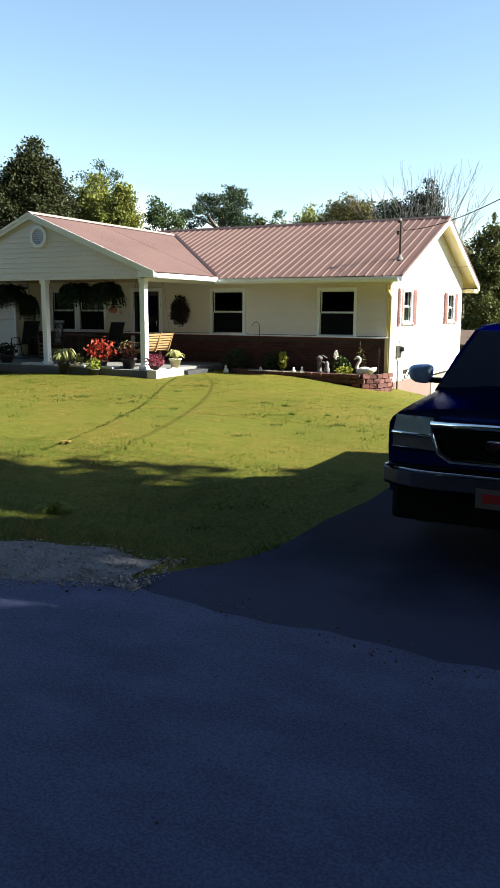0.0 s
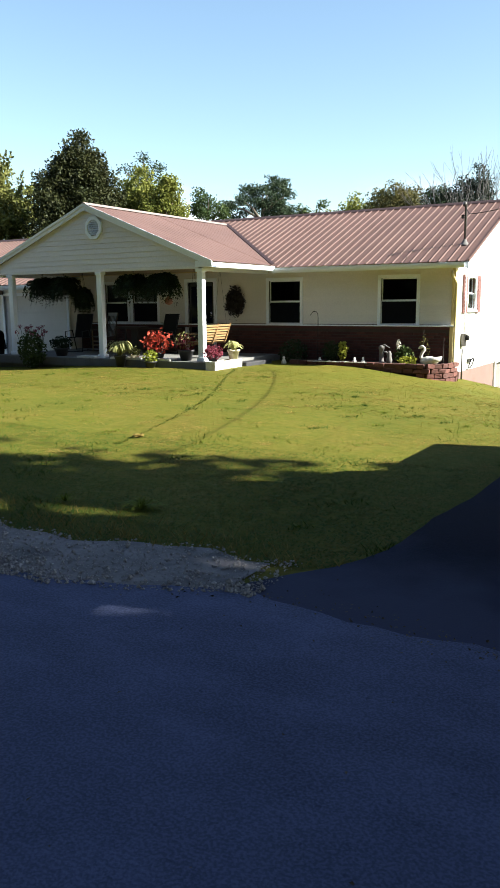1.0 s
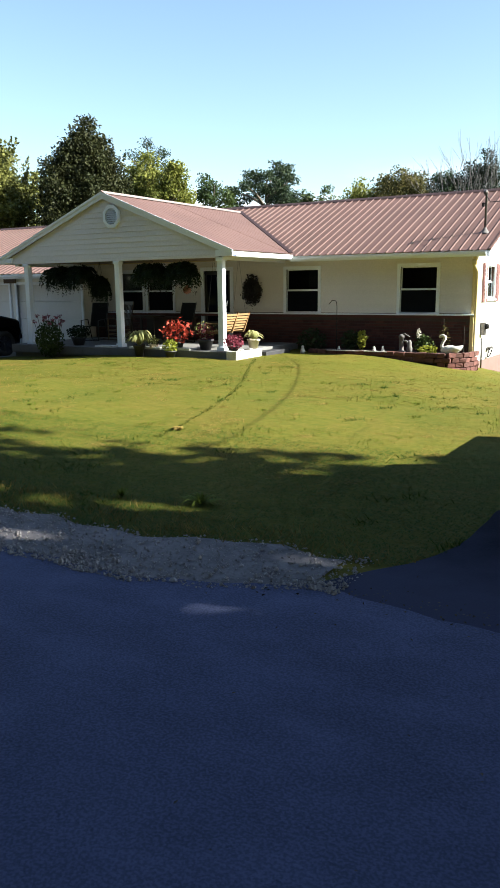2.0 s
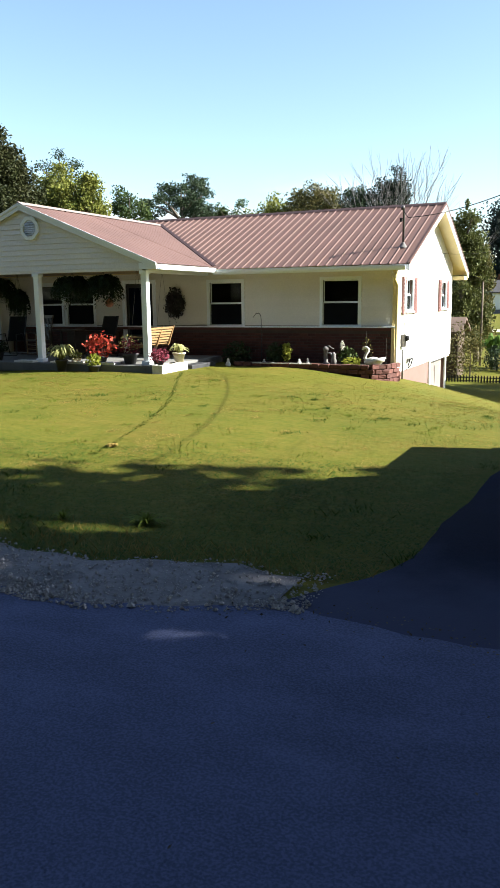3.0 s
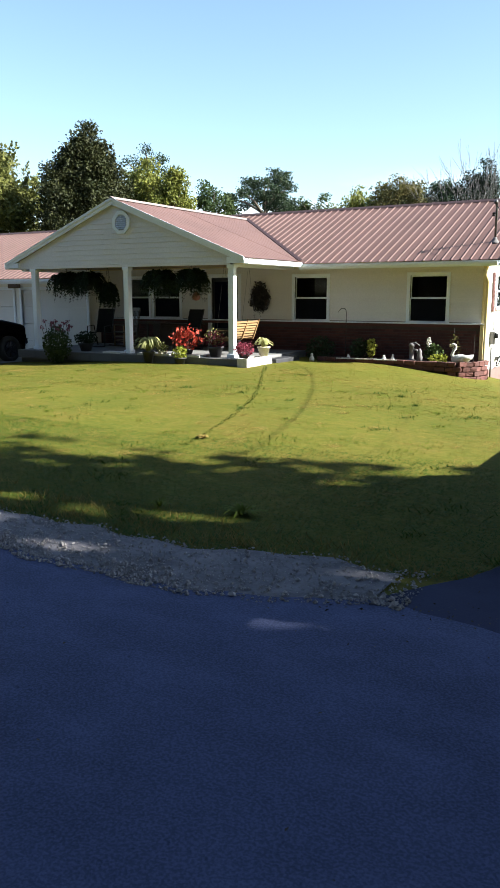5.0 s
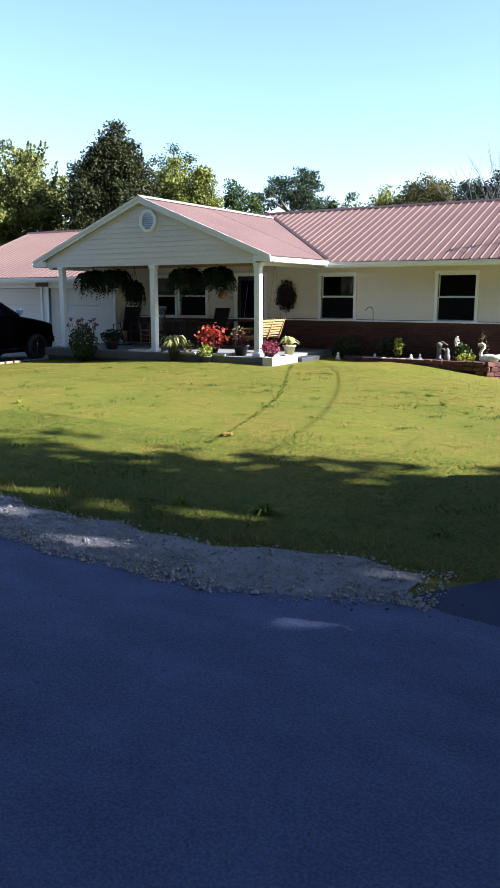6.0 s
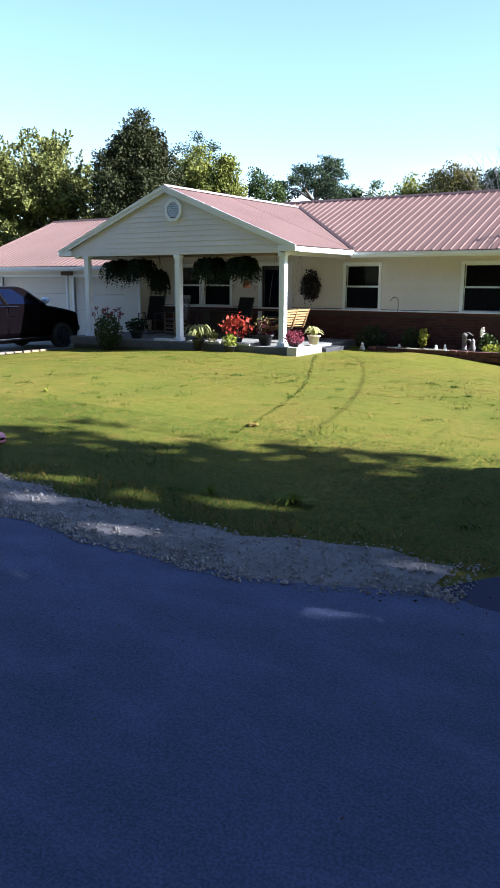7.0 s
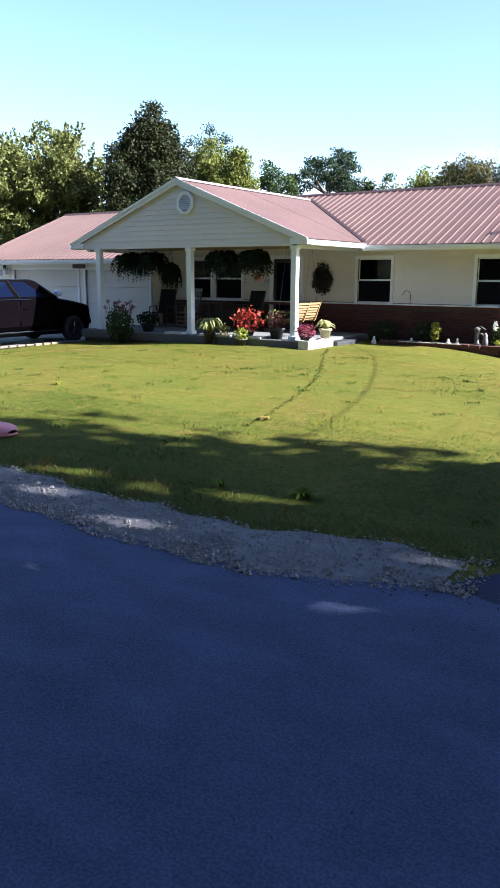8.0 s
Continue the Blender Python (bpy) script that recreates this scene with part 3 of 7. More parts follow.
def blades(name, n, region, height, width, material, label, seed, lean=0.5, clusters=0):
    """Upright grass blades, three corners each, thicker nearer the road."""
    rng = np.random.default_rng(seed)
    x0, x1, y0, y1, power = region
    if clusters:
        cx, cy = rng.uniform(x0, x1, clusters), y0 + (y1 - y0) * rng.uniform(size=clusters) ** power
        k = rng.integers(0, clusters, n)
        spread = rng.uniform(0.04, 0.16, clusters)[k]
        x, y = cx[k] + rng.normal(size=n) * spread, cy[k] + rng.normal(size=n) * spread
    else:
        x, y = rng.uniform(x0, x1, n), y0 + (y1 - y0) * rng.uniform(size=n) ** power
    keep = on_lawn(x, y)
    x, y = x[keep], y[keep]
    m = len(x)
    h = height * rng.uniform(0.5, 1.5, m)
    b = rng.uniform(0, 2 * np.pi, m)
    a = b + np.pi / 2 + rng.normal(size=m) * (0.25 if lean > 1.2 else 0.9)
    wx, wy = width * np.cos(a) / 2, width * np.sin(a) / 2
    z = gz(x, y)
    tip = np.stack([x + lean * h * np.cos(b), y + lean * h * np.sin(b), z + h], -1)
    v = np.stack([np.stack([x - wx, y - wy, z - 0.004], -1), np.stack([x + wx, y + wy, z - 0.004], -1), tip], 1)
    stuff(name, v.reshape(-1, 3), np.arange(3 * m).reshape(-1, 3), material, label, "grass")


blades("grass", 230000, (-9, 9.2, -14.7, -3.0, 1.9), 0.006, 0.015, GRASS, "short mown lawn grass, yellow-green in the sun", 11, 4.6)
blades("far_grass", 60000, (-14, 10.5, -8, 12.0, 1.2), 0.016, 0.018, GRASS, "short mown grass near the house and back yard", 12, 2.4)
blades("dry_grass", 22000, (-9, 9.2, -12.4, -3.2, 1.2), 0.011, 0.014, STRAW, "tufts of dry straw-coloured clippings in the lawn", 13, 4.0, 420)
blades("coarse_grass", 3600, (-6, 9.0, -14.6, -4.6, 1.4), 0.036, 0.012, TUFT_AND_SHADE, "coarse darker grass tufts left by the mower", 14, 1.0, 120)
# the tree shade's dark green is put into blades along the shaded strip
blades("shade_tint_grass", 150000, (-11, 9.0, -14.7, -10.9, 1.75), 0.008, 0.020, TUFT_AND_SHADE, "flat dark green blades that tint the tree-shaded strip of lawn", 19, 4.4)
blades("green_tufts", 4200, (-7, 8.0, -11.0, -4.2, 1.2), 0.030, 0.012, GREEN_TUFT, "small bright green tufts in the sunny lawn", 20, 1.4, 150)
blades("verge_grass", 1500, (2, 8.6, -14.6, -13.9, 1.3), 0.055, 0.009, STRAW, "long dry grass at the gravel edge", 15, 0.9, 120)

DARK_GRASS = leafy("dark_line_grass", (0.048, 0.064, 0.009), (0.085, 0.095, 0.015), 0.15, 0.8)


def grass_line(path, n, width, seed):
    """A line of short darker grass blades along a curve."""
    rng = np.random.default_rng(seed)
    px, py = np.array(path).T
    k = np.concatenate([[0.0], np.cumsum(np.hypot(np.diff(px), np.diff(py)))])
    t = rng.uniform(0, k[-1], n)
    x, y = np.interp(t, k, px) + rng.normal(size=n) * width / 2, np.interp(t, k, py) + rng.normal(size=n) * width / 2
    h, a, b = rng.uniform(0.008, 0.022, n), rng.uniform(0, 6.3, n), rng.uniform(0, 6.3, n)
    z = gz(x, y) + 0.006
    w = 0.012
    v = np.stack([np.stack([x - w * np.cos(a), y - w * np.sin(a), z], -1), np.stack([x + w * np.cos(a), y + w * np.sin(a), z], -1), np.stack([x + 1.4 * h * np.cos(b), y + 1.4 * h * np.sin(b), z + h], -1)], 1)
    stuff("dark_grass_line", v.reshape(-1, 3), np.arange(3 * n).reshape(-1, 3), DARK_GRASS, "thin curving line of darker short grass across the lawn", "grass")


grass_line([(0.95, -3.4), (1.5, -4.55), (2.45, -6.35), (3.0, -7.5), (3.5, -8.75), (3.9, -10.0), (4.12, -10.9), (4.22, -11.5)], 620, 0.05, 17)

# ---------------------------------------------------------------- the house
WALL_R, WALL_L, BACK = 5.10, -15.2, 7.60
EAVE_Y, EAVE_Z, PITCH = -0.45, 2.72, 0.413
RIDGE_Y = 3.92
RIDGE_Z = EAVE_Z + PITCH * (RIDGE_Y - EAVE_Y)
FLOOR = 0.42
PORCH_X, PORCH_HALF, PORCH_RIDGE, PORCH_PITCH, PORCH_Y = -3.55, 3.90, 4.31, 0.397, -3.38
GARAGE_EAVE, GARAGE_RIDGE = 2.435, 4.35
house = thing("house", "long cream vinyl-sided ranch house with red-brown metal roof and front porch", "house")


def cut_rows(u0, u1, z0, z1, holes):
    """Rectangles that fill u0..u1 by z0..z1 round the holes."""
    us = sorted({u0, u1, *[v for h in holes for v in h[:2] if u0 < v < u1]})
    for a, b in zip(us, us[1:]):
        spans = [(z0, z1)]
        for h0, h1, hz0, hz1 in holes:
            if h0 < (a + b) / 2 < h1:
                spans = [s for lo, hi in spans for s in ((lo, min(hi, hz0)), (max(lo, hz1), hi)) if s[1] - s[0] > 0.004]
        yield from ((a, b, lo, hi) for lo, hi in spans)


def wall_sheet(name, u0, u1, z0, z1, holes, place, thick, material, label=""):
    """A wall with thickness and real openings; place(u, d, z) gives the point d deep behind its face."""
    bm = bmesh.new()
    us = sorted({u0, u1, *[min(max(h[k], u0), u1) for h in holes for k in (0, 1)]})
    zs = sorted({z0, z1, *[min(max(h[k], z0), z1) for h in holes for k in (2, 3)]})
    corners = {}
    def corner(i, j, d):
        if (i, j, d) not in corners:
            corners[i, j, d] = bm.verts.new(place(us[i], d * thick, zs[j]))
        return corners[i, j, d]
    def solid(i, j):
        if not (0 <= i < len(us) - 1 and 0 <= j < len(zs) - 1):
            return False
        u, z = (us[i] + us[i + 1]) / 2, (zs[j] + zs[j + 1]) / 2
        return not any(h[0] < u < h[1] and h[2] < z < h[3] for h in holes)
    for i in range(len(us) - 1):
        for j in range(len(zs) - 1):
            if solid(i, j):
                for d in (0, 1):
                    bm.faces.new([corner(i, j, d), corner(i + 1, j, d), corner(i + 1, j + 1, d), corner(i, j + 1, d)])
                for p, q, n in (((i, j), (i + 1, j), (i, j - 1)), ((i + 1, j), (i + 1, j + 1), (i + 1, j)), ((i + 1, j + 1), (i, j + 1), (i, j + 1)), ((i, j + 1), (i, j), (i - 1, j))):
                    if not solid(*n):
                        bm.faces.new([corner(*p, 0), corner(*q, 0), corner(*q, 1), corner(*p, 1)])
    bmesh.ops.recalc_face_normals(bm, faces=bm.faces)
    return part(name, bm, material, house, label)


def clapboards(u0, u1, z0, z1, holes, place, material, row=0.165, top=None, lip=0.014):
    """Lapped boards, each a piece that stands proud at its lower edge; top(u) cuts them to a sloping roof."""
    z = z0
    while z < z1 - 0.01:
        hi = min(z + row, z1)
        a0, b0 = u0, u1
        if top:
            a0, b0 = top(hi)
        for a, b, lo, h in cut_rows(a0, b0, z, hi, holes) if b0 - a0 > 0.05 else ():
            bm = bmesh.new()
            out, back = -lip, -0.006
            ends = ((a, a), (b, b))
            if top:
                wa, wb = top(lo)
                ends = ((wa if a == a0 else a, a), (wb if b == b0 else b, b))
            pts = [place(ends[0][0], out, lo), place(ends[1][0], out, lo), place(ends[1][1], back, h), place(ends[0][1], back, h)]
            prism(bm, pts, Vector(place(a, 0.004, lo)) - Vector(place(a, out, lo)))
            part("siding_board", bm, material, house)
        z = hi


def front(y):
    return lambda u, d, z: Vector((u, y + d, z))


def gable(x):
    return lambda u, d, z: Vector((x - d, u, z))


def window(x0, x1, z0, z1, place, sashes=2, label="double-hung window with white frame and dark glass", trim=0.08, blind=False):
    """Trim round the opening, two sashes with a meeting rail, and a pane in each."""
    w = tagged(new("window"), label)
    w.parent = house
    def bar(name, a, b, lo, hi, near, far):
        bm = bmesh.new()
        prism(bm, [place(a, near, lo), place(b, near, lo), place(b, near, hi), place(a, near, hi)], Vector(place(a, far, lo)) - Vector(place(a, near, lo)))
        return part(name, bm, TRIM, w)
    bar("casing", x0 - trim, x0, z0 - 0.03, z1 + trim, -0.045, 0.0)
    bar("casing", x1, x1 + trim, z0 - 0.03, z1 + trim, -0.045, 0.0)
    bar("casing", x0, x1, z1, z1 + trim, -0.045, 0.0)
    bar("window_sill", x0 - trim - 0.02, x1 + trim + 0.02, z0 - 0.075, z0 - 0.03, -0.075, 0.02)
    bar("window_sill", x0, x1, z0 - 0.03, z0, -0.04, 0.10)
    mid = z0 + 0.515 * (z1 - z0)
    for n, (lo, hi) in enumerate(((z0, mid), (mid, z1))):
        near = 0.02 + 0.03 * n
        bar("sash", x0, x0 + 0.024, lo, hi, near, near + 0.03)
        bar("sash", x1 - 0.024, x1, lo, hi, near, near + 0.03)
        bar("sash", x0 + 0.024, x1 - 0.024, lo, lo + 0.022, near, near + 0.03)
        bar("sash", x0 + 0.024, x1 - 0.024, hi - 0.026, hi, near, near + 0.03)
        bm = bmesh.new()
        prism(bm, [place(x0 + 0.024, near + 0.013, lo + 0.022), place(x1 - 0.024, near + 0.013, lo + 0.022), place(x1 - 0.024, near + 0.013, hi - 0.026), place(x0 + 0.024, near + 0.013, hi - 0.026)],
              Vector(place(x0, near + 0.018, lo)) - Vector(place(x0, near + 0.013, lo)))
        part("pane", bm, GLASS, w, "dark reflecting glass")
        if n == 0 and not blind:
            bm = bmesh.new()
            prism(bm, [place(x0 + 0.024, 0.008, lo + 0.022), place(x1 - 0.024, 0.008, lo + 0.022), place(x1 - 0.024, 0.008, hi - 0.026), place(x0 + 0.024, 0.008, hi - 0.026)],
                  Vector(place(x0, 0.011, lo)) - Vector(place(x0, 0.008, lo)))
            part("insect_screen", bm, BLIND_SCREEN, w, "dark insect screen")
    if blind:
        bm = bmesh.new()
        prism(bm, [place(x0, 0.13, z0), place(x1, 0.13, z0), place(x1, 0.13, mid), place(x0, 0.13, mid)], Vector(place(x0, 0.14, z0)) - Vector(place(x0, 0.13, z0)))
        part("blind", bm, CURTAIN, w)
    return w


WIN_A, WIN_B = (-0.03, 0.935, 1.245, 2.385), (3.225, 4.165, 1.245, 2.385)
WIN_C, WIN_D = (-5.90, -5.00, 1.25, 2.40), (-4.81, -3.86, 1.25, 2.40)
DOOR = (-2.74, -1.84, FLOOR, 2.40)
FRONT_HOLES = [WIN_A, WIN_B, WIN_C, WIN_D, DOOR]
F0 = front(0.0)
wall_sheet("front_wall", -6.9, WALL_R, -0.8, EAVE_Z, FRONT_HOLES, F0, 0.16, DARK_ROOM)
clapboards(-6.9, WALL_R, 1.24, 2.70, [(a - 0.078, b + 0.078, c - 0.07, d + 0.078) for a, b, c, d in FRONT_HOLES], F0, SIDING, 0.118, lip=0.038)
for w, blind in ((WIN_A, False), (WIN_B, False), (WIN_C, False), (WIN_D, False)):
    window(*w, F0, blind=blind)
part("brick_ledge", boxed(-6.9, WALL_R + 0.06, -0.14, 0.0, 1.19, 1.222, 0.006), TRIM, house, "thin white ledge above the brick")
# dark strip added to draw the ledge's shadow line
part("brick_ledge_shadow", boxed(-6.9, WALL_R + 0.03, -0.12, 0.0, 1.12, 1.19), BRICK, house, "plain brick strip drawn as the shadow line under the ledge")

SIDE1, SIDE2 = (1.05, 1.75, 1.60, 2.38), (5.70, 6.42, 1.60, 2.38)
G = gable(WALL_R)
wall_sheet("gable_wall", 0.0, 6.75, -2.6, EAVE_Z, [SIDE1, SIDE2, (4.25, 6.62, -2.6, 0.05)], G, 0.16, BLOCK, "pink painted block basement wall under white siding")
wall_sheet("gable_wall", 6.75, BACK, 0.05, EAVE_Z, [], G, 0.16, WHITE_SIDING)
clapboards(0.0, BACK, 0.05, 2.65, [(a - 0.09, b + 0.09, c - 0.07, d + 0.09) for a, b, c, d in (SIDE1, SIDE2)], G, WHITE_SIDING)


def gable_cut(z):
    half = (RIDGE_Z - 0.06 - z) / PITCH
    return max(0.0, RIDGE_Y - half), min(BACK, RIDGE_Y + half)


clapboards(0.0, BACK, 2.65, RIDGE_Z - 0.08, [], G, WHITE_SIDING, top=gable_cut)
bm = bmesh.new()
prism(bm, [(WALL_R, 0.02, EAVE_Z), (WALL_R, BACK - 0.02, EAVE_Z), (WALL_R, RIDGE_Y, RIDGE_Z - 0.1)], (-0.1, 0, 0))
part("gable_backing", bm, DARK_ROOM, house)
for w in (SIDE1, SIDE2):
    window(*w, G, trim=0.09, blind=True, label="small double-hung side window between dusty red shutters")
    for a in (w[0] - 0.09 - 0.36, w[1] + 0.09):
        bm = bmesh.new()
        box(bm, WALL_R + 0.02, WALL_R + 0.06, a, a + 0.34, w[2] - 0.1, w[3] + 0.07, 0.006)
        for k in range(9):
            box(bm, WALL_R + 0.05, WALL_R + 0.07, a + 0.05, a + 0.29, w[2] - 0.03 + 0.095 * k, w[2] + 0.03 + 0.095 * k)
        part("shutter", bm, SHUTTER, house, "dusty red louvred shutter")
# basement door with white posts
for a in (4.12, 6.62):
    part("door_post", boxed(WALL_R - 0.02, WALL_R + 0.05, a, a + 0.13, -2.4, 0.10, 0.006), TRIM, house, "white painted basement door post")
part("door_head", boxed(WALL_R - 0.02, WALL_R + 0.05, 4.25, 6.62, 0.02, 0.10, 0.006), TRIM, house)
for k in range(2):
    bm = boxed(WALL_R - 0.14, WALL_R - 0.09, 4.25 + 1.185 * k, 5.425 + 1.185 * k, -2.4, 0.02, 0.006)
    for j in range(3):
        box(bm, WALL_R - 0.10, WALL_R - 0.075, 4.37 + 1.185 * k, 5.31 + 1.185 * k, -2.2 + 0.72 * j, -1.62 + 0.72 * j, 0.01)
    part("basement_door", bm, PANEL_GREY, house, "grey panelled basement door leaf")
part("back_wall", boxed(WALL_L, WALL_R - 0.16, BACK - 0.16, BACK, 0.05, EAVE_Z), WHITE_SIDING, house)
part("basement_wall", boxed(WALL_L, WALL_R - 0.16, 6.59, 6.75, -2.6, -0.03), BLOCK, house)
part("overhang_soffit", boxed(WALL_L, WALL_R - 0.02, 6.75, BACK, -0.03, 0.04), SOFFIT, house)
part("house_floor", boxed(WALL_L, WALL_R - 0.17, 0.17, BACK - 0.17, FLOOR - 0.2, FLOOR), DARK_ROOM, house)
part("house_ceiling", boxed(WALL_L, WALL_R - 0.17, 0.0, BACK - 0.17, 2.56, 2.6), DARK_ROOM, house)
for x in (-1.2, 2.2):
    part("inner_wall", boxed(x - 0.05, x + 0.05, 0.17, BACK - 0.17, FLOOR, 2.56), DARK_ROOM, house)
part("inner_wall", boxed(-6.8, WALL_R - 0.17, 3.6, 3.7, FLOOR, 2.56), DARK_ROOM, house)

# front door
dr = tagged(new("front_door"), "dark storm door with white jambs")
dr.parent = house
part("door_leaf", boxed(DOOR[0], DOOR[1], 0.03, 0.08, FLOOR, DOOR[3]), DOOR_DARK, dr)
part("door_pane", boxed(DOOR[0] + 0.09, DOOR[1] - 0.09, 0.015, 0.03, FLOOR + 0.55, DOOR[3] - 0.12), CAR_GLASS, dr, "dark storm door glass")
for a in (DOOR[0] - 0.11, DOOR[1]):
    part("door_jamb", boxed(a, a + 0.11, -0.045, 0.05, FLOOR, DOOR[3] + 0.1, 0.004), TRIM, dr)
part("door_jamb", boxed(DOOR[0], DOOR[1], -0.045, 0.05, DOOR[3], DOOR[3] + 0.1, 0.004), TRIM, dr)
part("door_handle", tube(bmesh.new(), [(DOOR[1] - 0.08, -0.01, 1.4), (DOOR[1] - 0.08, -0.05, 1.42), (DOOR[1] - 0.08, -0.05, 1.55), (DOOR[1] - 0.08, -0.01, 1.57)], 0.009, 6), CHROME, dr)

# garage wing
GY = -0.52
GF = front(GY)
GD1, GD2 = (-13.46, -10.24, -0.10, 2.09), (-9.86, -7.04, -0.10, 2.09)
wall_sheet("garage_wall", WALL_L, -6.92, -0.8, 2.52, [GD1, GD2], GF, 0.16, WHITE_SIDING)
clapboards(WALL_L, -6.92, -0.10, 2.46, [(a - 0.02, b + 0.02, c, d + 0.02) for a, b, c, d in (GD1, GD2)], GF, WHITE_SIDING)
part("garage_return", boxed(-7.0, -6.92, GY + 0.16, 0.0, -0.8, 2.5), WHITE_SIDING, house)
part("left_wall", boxed(WALL_L, WALL_L + 0.15, GY + 0.16, BACK - 0.16, -1.0, 2.5), WHITE_SIDING, house)
bm = bmesh.new()
prism(bm, [(WALL_L, GY + 0.1, 2.45), (WALL_L, BACK, 2.6), (WALL_L, RIDGE_Y, GARAGE_RIDGE - 0.1)], (0.1, 0, 0))
part("left_gable", bm, WHITE_SIDING, house)
for d in (GD1, GD2):
    gd = tagged(new("garage_door"), "closed white panelled garage door")
    gd.parent = house
    for k in range(4):
        h = (d[3] - d[2]) / 4
        bm = boxed(d[0], d[1], GY + 0.03, GY + 0.07, d[2] + h * k, d[2] + h * k + h - 0.008, 0.004)
        for j in range(4):
            w = (d[1] - d[0]) / 4
            box(bm, d[0] + w * j + 0.07, d[0] + w * j + w - 0.07, GY + 0.026, GY + 0.04, d[2] + h * k + 0.1, d[2] + h * k + h - 0.1, 0.01)
        part("door_section", bm, GARAGE, gd)
    for a in (d[0] - 0.09, d[1]):
        part("door_casing", boxed(a, a + 0.09, GY - 0.04, GY + 0.03, d[2], d[3] + 0.09, 0.004), TRIM, gd)
    part("door_casing", boxed(d[0], d[1], GY - 0.04, GY + 0.03, d[3], d[3] + 0.09, 0.004), TRIM, gd)

# brick wainscot: backing with mortar, bricks proud of it
part("mortar_bed", boxed(-6.9, DOOR[0] - 0.11, -0.075, 0.0, -0.9, 1.12), MORTAR, house)
part("mortar_bed", boxed(DOOR[1] + 0.11, WALL_R + 0.0, -0.075, 0.0, -0.9, 1.12), MORTAR, house)

# ---------------------------------------------------------------- roofs
def ribbed(bm, a, b, down_a, down_b, up):
    """One ribbed roof sheet between two edge lines a and b; down_a, down_b are their lower ends. Ribs run down the slope."""
    n = max(2, round((b - a).length / 0.229))
    prof = []
    for k in range(n):
        for t, h in ((0.0, 0.0), (0.80, 0.0), (0.86, 0.023), (0.93, 0.023)):
            prof.append(((k + t) / n, h))
    prof.append((1.0, 0.0))
    top = [bm.verts.new(a.lerp(b, t) + up * h) for t, h in prof]
    low = [bm.verts.new(down_a.lerp(down_b, t) + up * h) for t, h in prof]
    for i in range(len(prof) - 1):
        bm.faces.new((top[i], low[i], low[i + 1], top[i + 1]))
    bmesh.ops.recalc_face_normals(bm, faces=bm.faces)
    if bm.faces[:] and bm.faces[0].normal.z < 0:
        bmesh.ops.reverse_faces(bm, faces=bm.faces)
    return bm


def roof_slope(x0, x1, y_low, y_high, z_low, z_high, tilt):
    up_v = Vector((0, -tilt, 1)).normalized()
    x = x1
    while x > x0 + 0.02:
        w = max(x - 0.916, x0)
        part("roof_sheet", ribbed(bmesh.new(), Vector((w, y_high, z_high)), Vector((x, y_high, z_high)), Vector((w, y_low, z_low)), Vector((x, y_low, z_low)), up_v), ROOF, house)
        x = w


RAKE_R, RAKE_L = 5.52, -15.55
roof_slope(-6.95, RAKE_R, EAVE_Y, RIDGE_Y, EAVE_Z, RIDGE_Z, PITCH)
roof_slope(RAKE_L, -6.95, EAVE_Y - 0.5, RIDGE_Y, GARAGE_EAVE, GARAGE_RIDGE, PITCH)
roof_slope(-6.95, RAKE_R, 2 * RIDGE_Y - EAVE_Y, RIDGE_Y, EAVE_Z, RIDGE_Z, -PITCH)
roof_slope(RAKE_L, -6.95, 2 * RIDGE_Y - EAVE_Y, RIDGE_Y, EAVE_Z - 0.15, GARAGE_RIDGE, -PITCH)
for a, b, top in ((-6.95, RAKE_R, RIDGE_Z), (RAKE_L, -6.96, GARAGE_RIDGE)):
    bm = bmesh.new()
    prism(bm, [(a, RIDGE_Y - 0.13, top - 0.03), (a, RIDGE_Y, top + 0.045), (a, RIDGE_Y + 0.13, top - 0.03), (a, RIDGE_Y, top - 0.01)], (b - a, 0, 0))
    part("ridge_cap", bm, ROOF_DARK, house, "dark brown metal ridge cap")
bm = bmesh.new()
prism(bm, [(-6.95, EAVE_Y, EAVE_Z - 0.02), (-6.95, RIDGE_Y, RIDGE_Z - 0.03), (-6.95, 2 * RIDGE_Y - EAVE_Y, EAVE_Z - 0.02), (-6.95, 2 * RIDGE_Y - EAVE_Y, EAVE_Z - 0.24), (-6.95, RIDGE_Y, GARAGE_RIDGE - 0.06), (-6.95, EAVE_Y, EAVE_Z - 0.20)], (0.04, 0, 0))
part("roof_step_board", bm, TRIM, house, "white board closing the step between the two roofs")
# under-roof decks and soffits
under = 0.035
